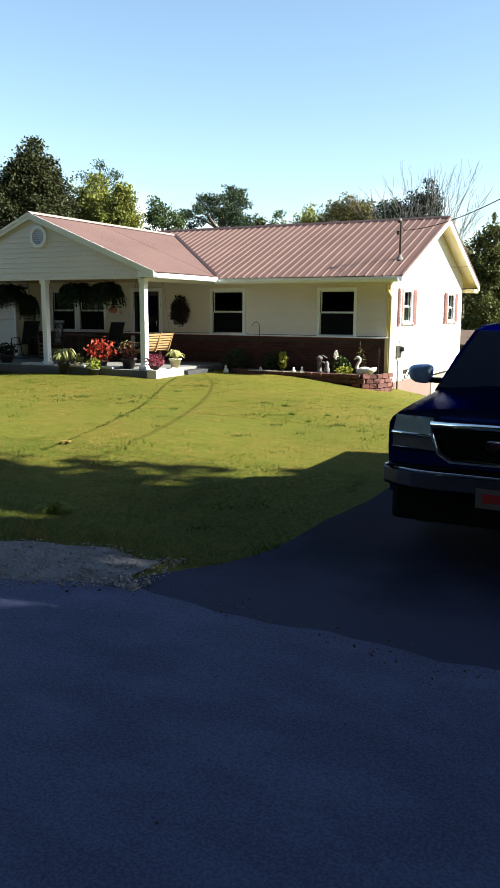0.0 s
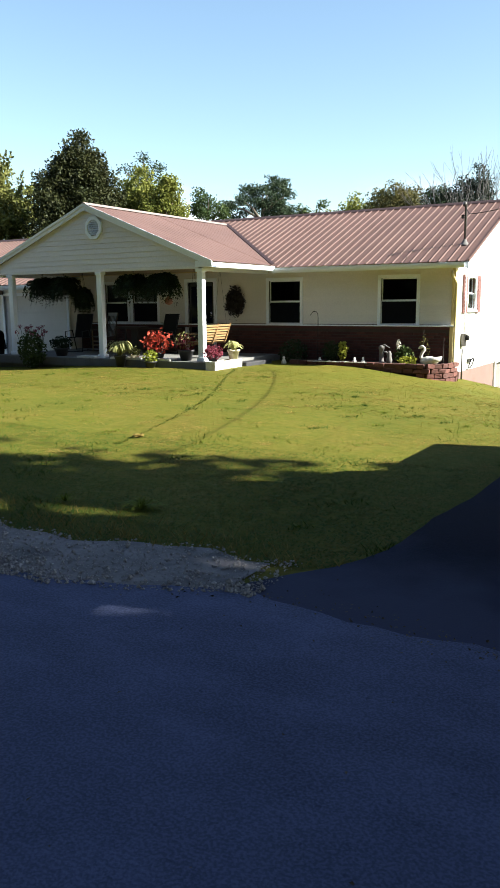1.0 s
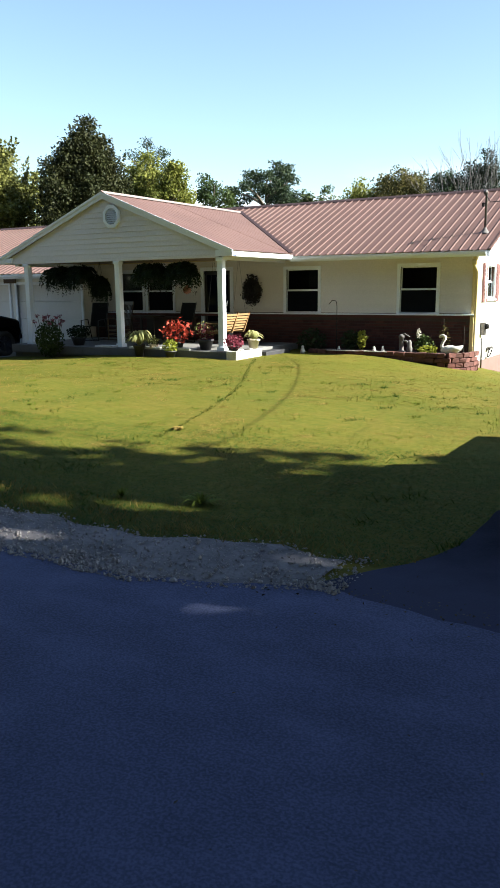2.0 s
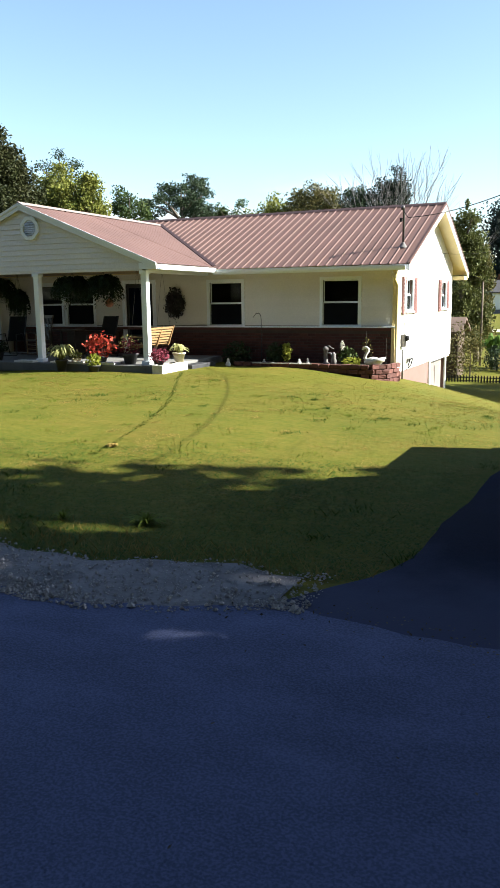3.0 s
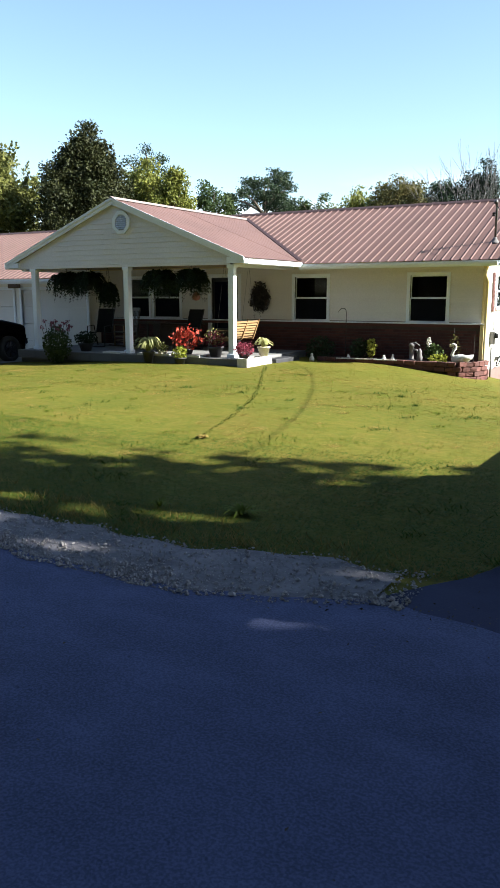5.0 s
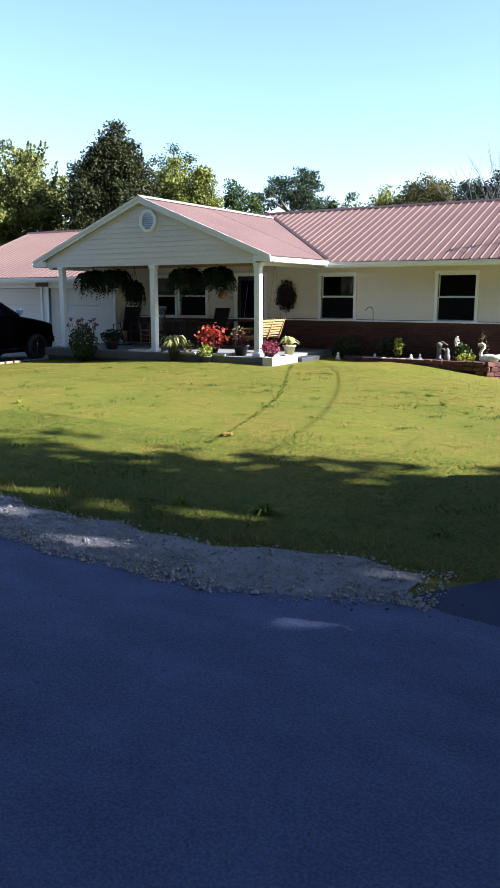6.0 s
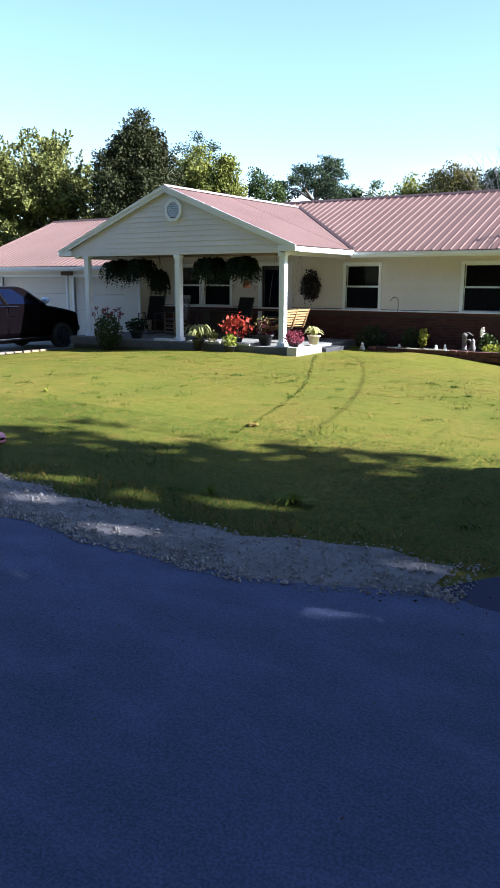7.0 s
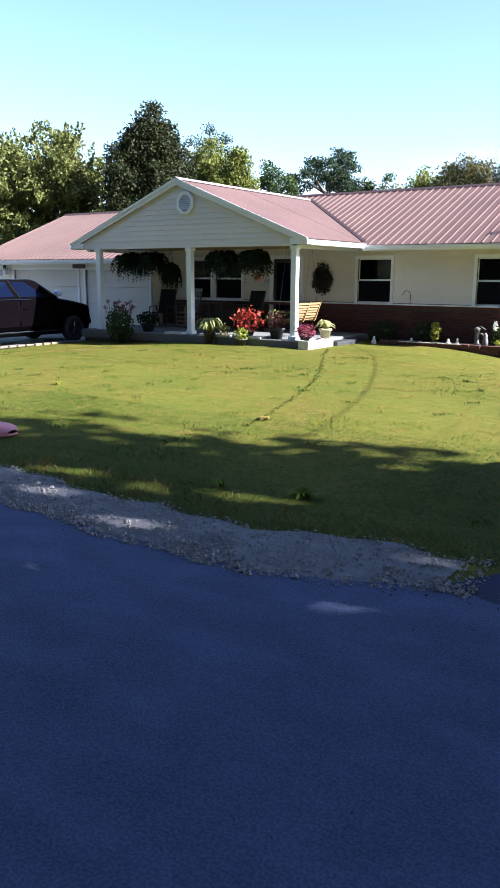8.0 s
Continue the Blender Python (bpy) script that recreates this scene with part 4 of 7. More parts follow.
for s, x0 in ((1, -6.9), (-1, -6.9)):
    bm = bmesh.new()
    ye = EAVE_Y + 0.03 if s > 0 else 2 * RIDGE_Y - EAVE_Y - 0.03
    ze = EAVE_Z + 0.03 * PITCH - under
    prism(bm, [(x0, ye, ze), (RAKE_R - 0.03, ye, ze), (RAKE_R - 0.03, RIDGE_Y, RIDGE_Z - under), (x0, RIDGE_Y, RIDGE_Z - under)], (0, 0, -0.05))
    part("roof_deck", bm, SOFFIT, house, "yellowed soffit boards under the roof")
    ye, ze = (EAVE_Y - 0.47, GARAGE_EAVE - under) if s > 0 else (2 * RIDGE_Y - EAVE_Y - 0.03, EAVE_Z - 0.15 - under)
    bm = bmesh.new()
    prism(bm, [(RAKE_L + 0.02, ye, ze), (-6.96, ye, ze), (-6.96, RIDGE_Y, GARAGE_RIDGE - under), (RAKE_L + 0.02, RIDGE_Y, GARAGE_RIDGE - under)], (0, 0, -0.05))
    part("roof_deck", bm, SOFFIT, house)
for s in (1, -1):
    bm = bmesh.new()
    ye = EAVE_Y if s > 0 else 2 * RIDGE_Y - EAVE_Y
    prism(bm, [(RAKE_R - 0.025, ye, EAVE_Z - 0.015), (RAKE_R - 0.025, RIDGE_Y, RIDGE_Z - 0.015), (RAKE_R - 0.025, RIDGE_Y, RIDGE_Z - 0.19), (RAKE_R - 0.025, ye, EAVE_Z - 0.17)], (0.03, 0, 0))
    part("rake_board", bm, TRIM, house, "white rake board")
    bm = bmesh.new()
    prism(bm, [(RAKE_R + 0.006, ye, EAVE_Z + 0.035), (RAKE_R + 0.006, RIDGE_Y, RIDGE_Z + 0.035), (RAKE_R + 0.006, RIDGE_Y, RIDGE_Z - 0.03), (RAKE_R + 0.006, ye, EAVE_Z - 0.03)], (0.012, 0, 0))
    part("rake_flashing", bm, ROOF, house)
    bm = bmesh.new()
    ze = GARAGE_EAVE if s > 0 else EAVE_Z - 0.15
    prism(bm, [(RAKE_L - 0.01, ye - (0.5 if s > 0 else 0), ze - 0.015), (RAKE_L - 0.01, RIDGE_Y, GARAGE_RIDGE - 0.015), (RAKE_L - 0.01, RIDGE_Y, GARAGE_RIDGE - 0.19), (RAKE_L - 0.01, ye - (0.5 if s > 0 else 0), ze - 0.17)], (0.03, 0, 0))
    part("rake_board", bm, TRIM, house)
part("eave_soffit", boxed(0.3, RAKE_R - 0.06, EAVE_Y + 0.02, -0.03, 2.60, 2.62), SOFFIT, house)
part("eave_soffit", boxed(RAKE_L + 0.05, -6.95, EAVE_Y - 0.48, GY - 0.03, 2.34, 2.36), SOFFIT, house)
part("fascia", boxed(0.3, RAKE_R - 0.03, EAVE_Y - 0.005, EAVE_Y + 0.02, 2.57, EAVE_Z - 0.02), TRIM, house)
part("fascia", boxed(RAKE_L + 0.03, -6.95, EAVE_Y - 0.505, EAVE_Y - 0.48, 2.27, GARAGE_EAVE - 0.02), TRIM, house)
part("rear_soffit_box", boxed(WALL_R, RAKE_R - 0.03, BACK, 2 * RIDGE_Y - EAVE_Y - 0.02, 2.48, 2.60), SOFFIT, house)


def gutter(bm, p, q, out):
    """An open gutter with a rolled lip from p to q; out points away from the wall."""
    o, z = Vector(out), Vector((0, 0, 1))
    prof = [(0.0, 0.0), (0.0, -0.11), (0.075, -0.11), (0.105, -0.06), (0.11, 0.0), (0.10, 0.0), (0.095, -0.055), (0.07, -0.10), (0.008, -0.10), (0.008, 0.0)]
    a = [bm.verts.new(p + o * u + z * h) for u, h in prof]
    b = [bm.verts.new(q + o * u + z * h) for u, h in prof]
    for i in range(len(prof)):
        bm.faces.new((a[i], b[i], b[(i + 1) % len(prof)], a[(i + 1) % len(prof)]))
    for e in (a, b):
        bm.faces.new(e)
    bmesh.ops.recalc_face_normals(bm, faces=bm.faces)
    return bm


part("gutter", gutter(bmesh.new(), Vector((0.42, EAVE_Y - 0.008, EAVE_Z - 0.015)), Vector((RAKE_R - 0.06, EAVE_Y - 0.008, EAVE_Z - 0.03)), (0, -1, 0)), TRIM, house, "white aluminium gutter")
part("gutter", gutter(bmesh.new(), Vector((RAKE_L, EAVE_Y - 0.51, GARAGE_EAVE - 0.025)), Vector((-7.0, EAVE_Y - 0.51, GARAGE_EAVE - 0.025)), (0, -1, 0)), TRIM, house, "white aluminium gutter")
bm = tube(bmesh.new(), [(5.17, -0.50, 2.50), (5.17, -0.46, 2.40), (5.185, -0.16, 2.22), (5.185, -0.16, 0.02), (5.20, -0.34, -0.10)], 0.040, 8)
part("downspout", bm, SOFFIT, house, "yellowed downspout at the corner", True)
# soffit yellow gives these posts their shaded tone
part("corner_post", boxed(WALL_R - 0.055, WALL_R + 0.03, -0.055, 0.10, 1.18, 2.6, 0.006), SOFFIT, house, "corner post in soffit yellow, standing for its shaded tone")
part("corner_post", boxed(WALL_R - 0.055, WALL_R + 0.035, -0.135, 0.02, -0.9, 1.18, 0.006), SOFFIT, house)
# mast and meter on the corner
part("service_mast", tube(bmesh.new(), [(5.10, 0.68, 2.9), (5.10, 0.68, 4.02), (5.10, 0.66, 4.10), (5.10, 0.60, 4.14), (5.10, 0.53, 4.08)], [0.03, 0.03, 0.034, 0.045, 0.04], 8), GALV, house, "steel service mast with weatherhead", True)
bm = lathe(bmesh.new(), [(0.16, 0.0), (0.10, 0.05), (0.05, 0.12), (0.04, 0.16)], 5.10, 0.68, 3.13, 12)
part("mast_boot", bm, STATUE_GREY, house, "grey mast flashing boot", True)
part("insulator", lathe(bmesh.new(), [(0.02, 0), (0.045, 0.02), (0.03, 0.05), (0.045, 0.08), (0.015, 0.1)], 5.05, 0.62, 3.78, 8), BLACK_PLASTIC, house)
meter = tagged(new("electric_meter"), "grey meter box with glass dial")
meter.parent = house
part("meter_box", boxed(WALL_R + 0.025, WALL_R + 0.12, 0.59, 0.78, 0.68, 1.0, 0.01), GALV, meter)
bm = bmesh.new()
tube(bm, [(WALL_R + 0.13, 0.685, 0.9), (WALL_R + 0.20, 0.685, 0.9)], [0.07, 0.06], 14)
part("meter_dial", bm, BLACK_PLASTIC, meter, smooth=True)
part("conduit", tube(bmesh.new(), [(WALL_R + 0.07, 0.685, 1.02), (WALL_R + 0.07, 0.685, 2.45)], 0.022, 8), TRIM, meter, smooth=True)
part("conduit", tube(bmesh.new(), [(WALL_R + 0.07, 0.60, 0.62), (WALL_R + 0.07, 0.60, -0.2)], 0.022, 8), GALV, meter, smooth=True)
part("hose_reel", tube(bmesh.new(), [(WALL_R + 0.1 + 0.04 * math.sin(a), 1.35 + 0.16 * math.cos(a), 0.22 + 0.13 * math.sin(a)) for a in np.linspace(0, 12, 34)], 0.016, 5), BLACK_PLASTIC, house, "dark coiled hose on the wall")
part("wall_flange", boxed(WALL_R + 0.02, WALL_R + 0.09, 1.28, 1.42, 0.25, 0.34, 0.01), GALV, house)

# ---------------------------------------------------------------- porch
cols = [-6.46, -3.21, -0.055]
E_R, E_L = PORCH_X + PORCH_HALF, PORCH_X - PORCH_HALF
EZ = PORCH_RIDGE - PORCH_PITCH * PORCH_HALF


def valley(y):
    """How far from the porch ridge the two roofs meet at this y."""
    return min(PORCH_HALF, max(0.0, (PORCH_RIDGE - EAVE_Z - PITCH * (y - EAVE_Y)) / PORCH_PITCH)) if y > EAVE_Y else PORCH_HALF


y_end = EAVE_Y + (PORCH_RIDGE - EAVE_Z) / PITCH
for s in (1, -1):
    y = PORCH_Y
    while y < y_end - 0.03:
        e = min(y + 0.916, y_end)
        if y < EAVE_Y < e:
            e = EAVE_Y
        ua, ub = valley(y + 1e-6), max(0.02, valley(e))
        a, b = Vector((PORCH_X, y, PORCH_RIDGE + 0.012)), Vector((PORCH_X, e, PORCH_RIDGE + 0.012))
        da, db = Vector((PORCH_X + s * ua, y, PORCH_RIDGE + 0.012 - PORCH_PITCH * ua)), Vector((PORCH_X + s * ub, e, PORCH_RIDGE + 0.012 - PORCH_PITCH * ub))
        part("roof_sheet", ribbed(bmesh.new(), a, b, da, db, Vector((s * PORCH_PITCH, 0, 1)).normalized() * 0.22), ROOF, house)
        y = e
    bm = bmesh.new()
    v0, v1 = Vector((PORCH_X + s * PORCH_HALF, EAVE_Y - 0.02, EZ + 0.03)), Vector((PORCH_X, y_end, PORCH_RIDGE + 0.03))
    side = Vector((s * 0.038, 0.027, 0.011))
    prism(bm, [v0 - side, v0 + side, v1 + side, v1 - side], (0, 0, 0.03))
    part("valley_flashing", bm, ROOF_DARK, house, "dark metal valley strip")
    # rake boards, soffit, eave box and gutter
    for inner, outer, y0, y1, mat_, nm in ((0.0, 0.12, PORCH_Y - 0.01, PORCH_Y + 0.02, TRIM, "rake_board"),):
        bm = bmesh.new()
        prism(bm, [(PORCH_X, y0, PORCH_RIDGE - inner), (PORCH_X + s * PORCH_HALF, y0, EZ - inner), (PORCH_X + s * PORCH_HALF, y0, EZ - outer), (PORCH_X, y0, PORCH_RIDGE - outer - 0.02)], (0, y1 - y0, 0))
        part(nm, bm, mat_, house, "white porch rake board")
    bm = bmesh.new()
    prism(bm, [(PORCH_X, PORCH_Y - 0.03, PORCH_RIDGE + 0.03), (PORCH_X + s * PORCH_HALF, PORCH_Y - 0.03, EZ + 0.03), (PORCH_X + s * PORCH_HALF, PORCH_Y - 0.03, EZ - 0.035), (PORCH_X, PORCH_Y - 0.03, PORCH_RIDGE - 0.035)], (0, 0.018, 0))
    part("rake_flashing", bm, TRIM, house)
    bm = bmesh.new()
    prism(bm, [(PORCH_X, PORCH_Y + 0.02, PORCH_RIDGE - 0.03), (PORCH_X + s * (PORCH_HALF - 0.02), PORCH_Y + 0.02, EZ - 0.02), (PORCH_X + s * (PORCH_HALF - 0.02), EAVE_Y, EZ - 0.02), (PORCH_X, EAVE_Y, PORCH_RIDGE - 0.03)], (0, 0, -0.04))
    part("roof_deck", bm, SOFFIT, house)
    x_out = PORCH_X + s * (PORCH_HALF - 0.015)
    part("fascia", boxed(min(x_out, x_out - s * 0.03), max(x_out, x_out - s * 0.03), PORCH_Y + 0.02, EAVE_Y - 0.02, EZ - 0.12, EZ - 0.015), TRIM, house)
    x_in = PORCH_X + s * (PORCH_HALF - 0.48)
    bm = bmesh.new()
    prism(bm, [(x_out, PORCH_Y - 0.004, EZ - 0.11), (x_in, PORCH_Y - 0.004, EZ - 0.11), (x_in, PORCH_Y - 0.004, EZ + 0.03), (x_out, PORCH_Y - 0.004, EZ - 0.02)], (0, 0.17, 0))
    part("eave_return", bm, TRIM, house, "boxed white eave return")
    part("eave_soffit", boxed(min(x_in, x_out), max(x_in, x_out), PORCH_Y + 0.17, EAVE_Y, EZ - 0.11, EZ - 0.09), SOFFIT, house)
    part("gutter", gutter(bmesh.new(), Vector((x_out + s * 0.005, PORCH_Y + 0.05, EZ - 0.02)), Vector((x_out + s * 0.005, EAVE_Y - 0.10, EZ - 0.02)), (s, 0, 0)), TRIM, house, "white porch gutter")
bm = bmesh.new()
prism(bm, [(PORCH_X - 0.14, PORCH_Y - 0.03, PORCH_RIDGE - 0.02), (PORCH_X, PORCH_Y - 0.03, PORCH_RIDGE + 0.06), (PORCH_X + 0.14, PORCH_Y - 0.03, PORCH_RIDGE - 0.02), (PORCH_X, PORCH_Y - 0.03, PORCH_RIDGE + 0.02)], (0, y_end - PORCH_Y + 0.1, 0))
part("ridge_cap", bm, ROOF_SUNLIT, house, "porch ridge cap with the sun's highlight in its pale colour")
PF = front(-3.30)
CEIL = 2.67


def porch_cut(z):
    half = min(PORCH_HALF - 0.45, (PORCH_RIDGE - 0.12 - z) / PORCH_PITCH)
    return PORCH_X - half, PORCH_X + half


clapboards(E_L + 0.45, E_R - 0.45, CEIL + 0.02, PORCH_RIDGE - 0.16, [], PF, GABLE_SIDING, row=0.128, top=porch_cut, lip=0.022)
bm = bmesh.new()
prism(bm, [(E_L + 0.45, -3.29, CEIL), (E_R - 0.45, -3.29, CEIL), (E_R - 0.45, -3.29, 2.75), (PORCH_X, -3.29, PORCH_RIDGE - 0.06), (E_L + 0.45, -3.29, 2.75)], (0, 0.1, 0))
part("gable_backing", bm, GABLE_SIDING, house)
part("porch_beam", boxed(E_L + 0.43, E_R - 0.43, -3.318, -3.16, CEIL - 0.05, CEIL + 0.02, 0.005), GABLE_SIDING, house)
part("porch_ceiling", boxed(E_L + 0.4, E_R - 0.4, -3.16, -0.03, CEIL, CEIL + 0.03), PORCH_CEILING, house, "porch ceiling, out of sight, kept dark tan to dim the porch")
for x in (E_L + 0.47, E_R - 0.47):
    part("side_beam", boxed(x - 0.07, x + 0.07, -3.16, -0.03, CEIL - 0.10, CEIL + 0.0), TRIM, house)
vent = tagged(new("gable_vent"), "white octagonal louvred gable vent")
vent.parent = house
ring = [(PORCH_X + 0.27 + 0.29 * math.cos(a), 3.72 + 0.30 * math.sin(a)) for a in np.linspace(math.pi / 8, 2 * math.pi + math.pi / 8, 9)[:-1]]
bm = bmesh.new()
inner = [(PORCH_X + 0.27 + 0.2 * math.cos(a), 3.72 + 0.21 * math.sin(a)) for a in np.linspace(math.pi / 8, 2 * math.pi + math.pi / 8, 9)[:-1]]
for k in range(8):
    j = (k + 1) % 8
    prism(bm, [(ring[k][0], -3.37, ring[k][1]), (ring[j][0], -3.37, ring[j][1]), (inner[j][0], -3.37, inner[j][1]), (inner[k][0], -3.37, inner[k][1])], (0, 0.05, 0))
part("vent_frame", bm, TRIM, vent)
part("vent_back", boxed(PORCH_X + 0.09, PORCH_X + 0.45, -3.325, -3.32, 3.53, 3.91), STATUE_GREY, vent)
for k in range(7):
    z = 3.55 + 0.052 * k
    half = min(0.19, 0.21 * math.cos(math.asin(min(1, abs(z + 0.02 - 3.72) / 0.23))) + 0.03)
    bm = bmesh.new()
    prism(bm, [(PORCH_X + 0.27 - half, -3.365, z), (PORCH_X + 0.27 + half, -3.365, z), (PORCH_X + 0.27 + half, -3.33, z + 0.042), (PORCH_X + 0.27 - half, -3.33, z + 0.042)], (0, 0.003, 0.006))
    part("louvre", bm, TRIM, vent)
for x in cols:
    col = tagged(new("porch_column"), "square white porch column")
    col.parent = house
    part("shaft", boxed(x - 0.075, x + 0.075, -3.325, -3.175, FLOOR, CEIL - 0.05, 0.012), TRIM, col)
    part("base", boxed(x - 0.105, x + 0.105, -3.355, -3.145, FLOOR, FLOOR + 0.09, 0.012), TRIM, col)
    part("capital", boxed(x - 0.10, x + 0.10, -3.35, -3.15, CEIL - 0.13, CEIL - 0.05, 0.012), TRIM, col)
slab = boxed(-6.92, 0.36, -3.60, -0.08, 0.20, FLOOR, 0.015)
part("porch_slab", slab, CONCRETE, house, "pale concrete porch slab")
part("porch_footing", boxed(-6.9, 0.33, -3.5, -0.08, -0.8, 0.20), CONCRETE, house)

# ---------------------------------------------------------------- vehicles
DARK_RED = surface("dull_dark_red", (0.10, 0.02, 0.025), 0.4, 0.1, 9, 40, 0.0)


def loft(bm, sections):
    """Skin over half-profiles (x, z) at given y, mirrored to both sides."""
    rows = []
    for y, prof in sections:
        full = [(x, z) for x, z in prof] + [(-x, z) for x, z in reversed(prof) if x > 1e-6]
        rows.append([bm.verts.new((x, y, z)) for x, z in full])
    n = len(rows[0])
    for a, b in zip(rows, rows[1:]):
        for i in range(n):
            bm.faces.new((a[i], b[i], b[(i + 1) % n], a[(i + 1) % n]))
    for end in (rows[0], rows[-1][::-1]):
        bm.faces.new([bm.verts.new(v.co) for v in end])
    bmesh.ops.recalc_face_normals(bm, faces=bm.faces)
    return bm


def slab_between(bm, quad, thick):
    q = [Vector(p) for p in quad]
    n = (q[1] - q[0]).cross(q[3] - q[0]).normalized()
    return prism(bm, q, n * thick)


def pickup(name, label, paint, at, length=5.2, cab=1.75, group="", cab_paint=None, axle=0.98, cowl_at=1.42, hood=(1.035, 1.125), belt=1.085, roof=1.67):
    """A full-size pickup, nose towards -y: body with wheel arches, cab, glass, lamps, grille, bumper, wheels."""
    ob = thing(name, label, "pickup truck", group, at=at)
    f, r = -length / 2, length / 2
    ax_f, ax_r = f + axle, r - 0.195 * length
    cowl = f + cowl_at
    cab_end = cowl + cab
    half = 1.0
    ys = sorted({f + 0.15, f + 0.20, f + 0.30, f + 0.45, cowl - 0.1, cowl + 0.1, cab_end, cab_end + 0.02, r - 0.04, r, *[ax_f + 0.47 * math.cos(k * math.pi / 10) for k in range(11)], *[ax_r + 0.47 * math.cos(k * math.pi / 10) for k in range(11)]})
    sections = []
    for y in ys:
        low = 0.42
        for ax in (ax_f, ax_r):
            if abs(y - ax) < 0.47:
                low = max(low, 0.38 + math.sqrt(0.47 ** 2 - (y - ax) ** 2) * 0.98)
        t = (y - f) / (cowl - f)
        top = hood[0] + (hood[1] - hood[0]) * min(1, max(0, t)) ** 0.62 if y <= cowl else (hood[1] + 0.01 if y <= cab_end else 1.24)
        w = half - 0.02 * max(0, 1 - (y - f) / 0.4) ** 2
        crown = 0.035 if y < cowl else 0.01
        soft = 0.09 if y < cowl else 0.03
        low2 = max(low, 0.43)
        mid = max(low2 + 0.02, 0.78)
        sections.append((y, [(0.0, 0.42), (w - 0.16, 0.42), (w - 0.14, low2), (w - 0.025, low2 + 0.004), (w, mid), (w - 0.004, max(mid + 0.01, min(0.96, top - 0.10))), (w - 0.028, top - soft * 0.62), (w - 0.09, top - soft * 0.12), (w - 0.22, top + crown * 0.2), (w - 0.50, top + crown * 0.85), (0.0, top + crown)]))
    part("body", loft(bmesh.new(), sections), paint, ob, smooth=True)
    # bed well, so that the cargo box is open behind the cab
    part("bed_liner", boxed(-half + 0.10, half - 0.10, cab_end + 0.06, r - 0.08, 1.245, 1.252), BLACK_PLASTIC, ob)
    wb, wt = half - 0.015, half - 0.22
    y0, y1, yt0, yt1 = cowl - 0.12, cab_end, cowl + 0.66, cab_end - 0.12
    def cabring(k):
        y_a, y_b, w, z = y0 + (yt0 - y0) * k, y1 + (yt1 - y1) * k, wb + (wt - wb) * k ** 1.25, belt + (roof - belt) * k
        return y_a, y_b, w, z
    bm = bmesh.new()
    rings = []
    for k, inset in ((0.0, 0.0), (0.5, 0.0), (0.90, 0.0), (0.97, 0.03), (1.0, 0.10)):
        a, b, w, z = cabring(k)
        rings.append([bm.verts.new(p) for p in ((-w + inset + 0.06, a + inset, z), (w - inset - 0.06, a + inset, z), (w - inset, a + inset + 0.10, z), (w - inset, b - inset - 0.05, z), (w - inset - 0.05, b - inset, z), (-w + inset + 0.05, b - inset, z), (-w + inset, b - inset - 0.05, z), (-w + inset, a + inset + 0.10, z))])
    for a, b in zip(rings, rings[1:]):
        for i in range(8):
            bm.faces.new((a[i], a[(i + 1) % 8], b[(i + 1) % 8], b[i]))
    bm.faces.new(rings[-1])
    part("cab", bm, cab_paint or paint, ob)
    def on_cab(k, u, side):
        a, b, w, z = cabring(k)
        if side == "front":
            return Vector((u * (w - 0.035 - 0.03 * k), a - 0.012, z))
        return Vector((side * (w + 0.006), a + (b - a) * u, z))
    part("windshield", slab_between(bmesh.new(), [on_cab(0.06, -1, "front"), on_cab(0.06, 1, "front"), on_cab(0.88, 1, "front"), on_cab(0.88, -1, "front")], 0.004), CAR_GLASS, ob, "dark sloping windshield")
    for s in (1, -1):
        spans = ((0.16, 0.90),) if cab < 1.6 else ((0.15, 0.53), (0.58, 0.92))
        for u0, u1 in spans:
            quad = [on_cab(0.10, u0 + 0.02, s), on_cab(0.10, u1, s), on_cab(0.86, u1 - 0.03, s), on_cab(0.86, u0 + (0.11 if u0 < 0.2 else 0.02), s)]
            part("side_window", slab_between(bmesh.new(), quad if s > 0 else quad[::-1], 0.004), CAR_GLASS, ob)
        for u0, u1 in spans:
            yd0, yd1 = y0 + (y1 - y0) * u0 - 0.02, y0 + (y1 - y0) * u1 + 0.03
            door = part("door", boxed(min(s * (half + 0.004), s * (half - 0.03)), max(s * (half + 0.004), s * (half - 0.03)), yd0, yd1, 0.52, belt - 0.03, 0.012), cab_paint or paint, ob)
            part("door_handle", boxed(min(s * (half + 0.03), s * (half + 0.006)), max(s * (half + 0.03), s * (half + 0.006)), yd1 - 0.22, yd1 - 0.07, 0.99, 1.02, 0.006), paint, door)
        part("running_board", boxed(min(s * (half - 0.12), s * (half + 0.05)), max(s * (half - 0.12), s * (half + 0.05)), ax_f + 0.62, ax_r - 0.62, 0.36, 0.40, 0.012), DULL_CHROME, ob)
        mirror = tagged(new("mirror"), "large chrome-capped door mirror")
        mirror.parent = ob
        ym = cowl + 0.12
        shell = bmesh.new()
        bmesh.ops.create_uvsphere(shell, u_segments=18, v_segments=12, radius=1.0)
        for v in shell.verts:
            d = v.co.normalized()
            v.co = Vector((s * (half + 0.155) + (0.112 + 0.02 * d.z) * math.copysign(abs(d.x) ** 0.6, d.x), ym + 0.06 * math.copysign(abs(d.y) ** 0.8, d.y), belt + 0.135 + (0.086 - 0.015 * s * d.x) * math.copysign(abs(d.z) ** 0.7, d.z)))
        part("mirror_shell", shell, SKY_TINTED_CAP, mirror, smooth=True)
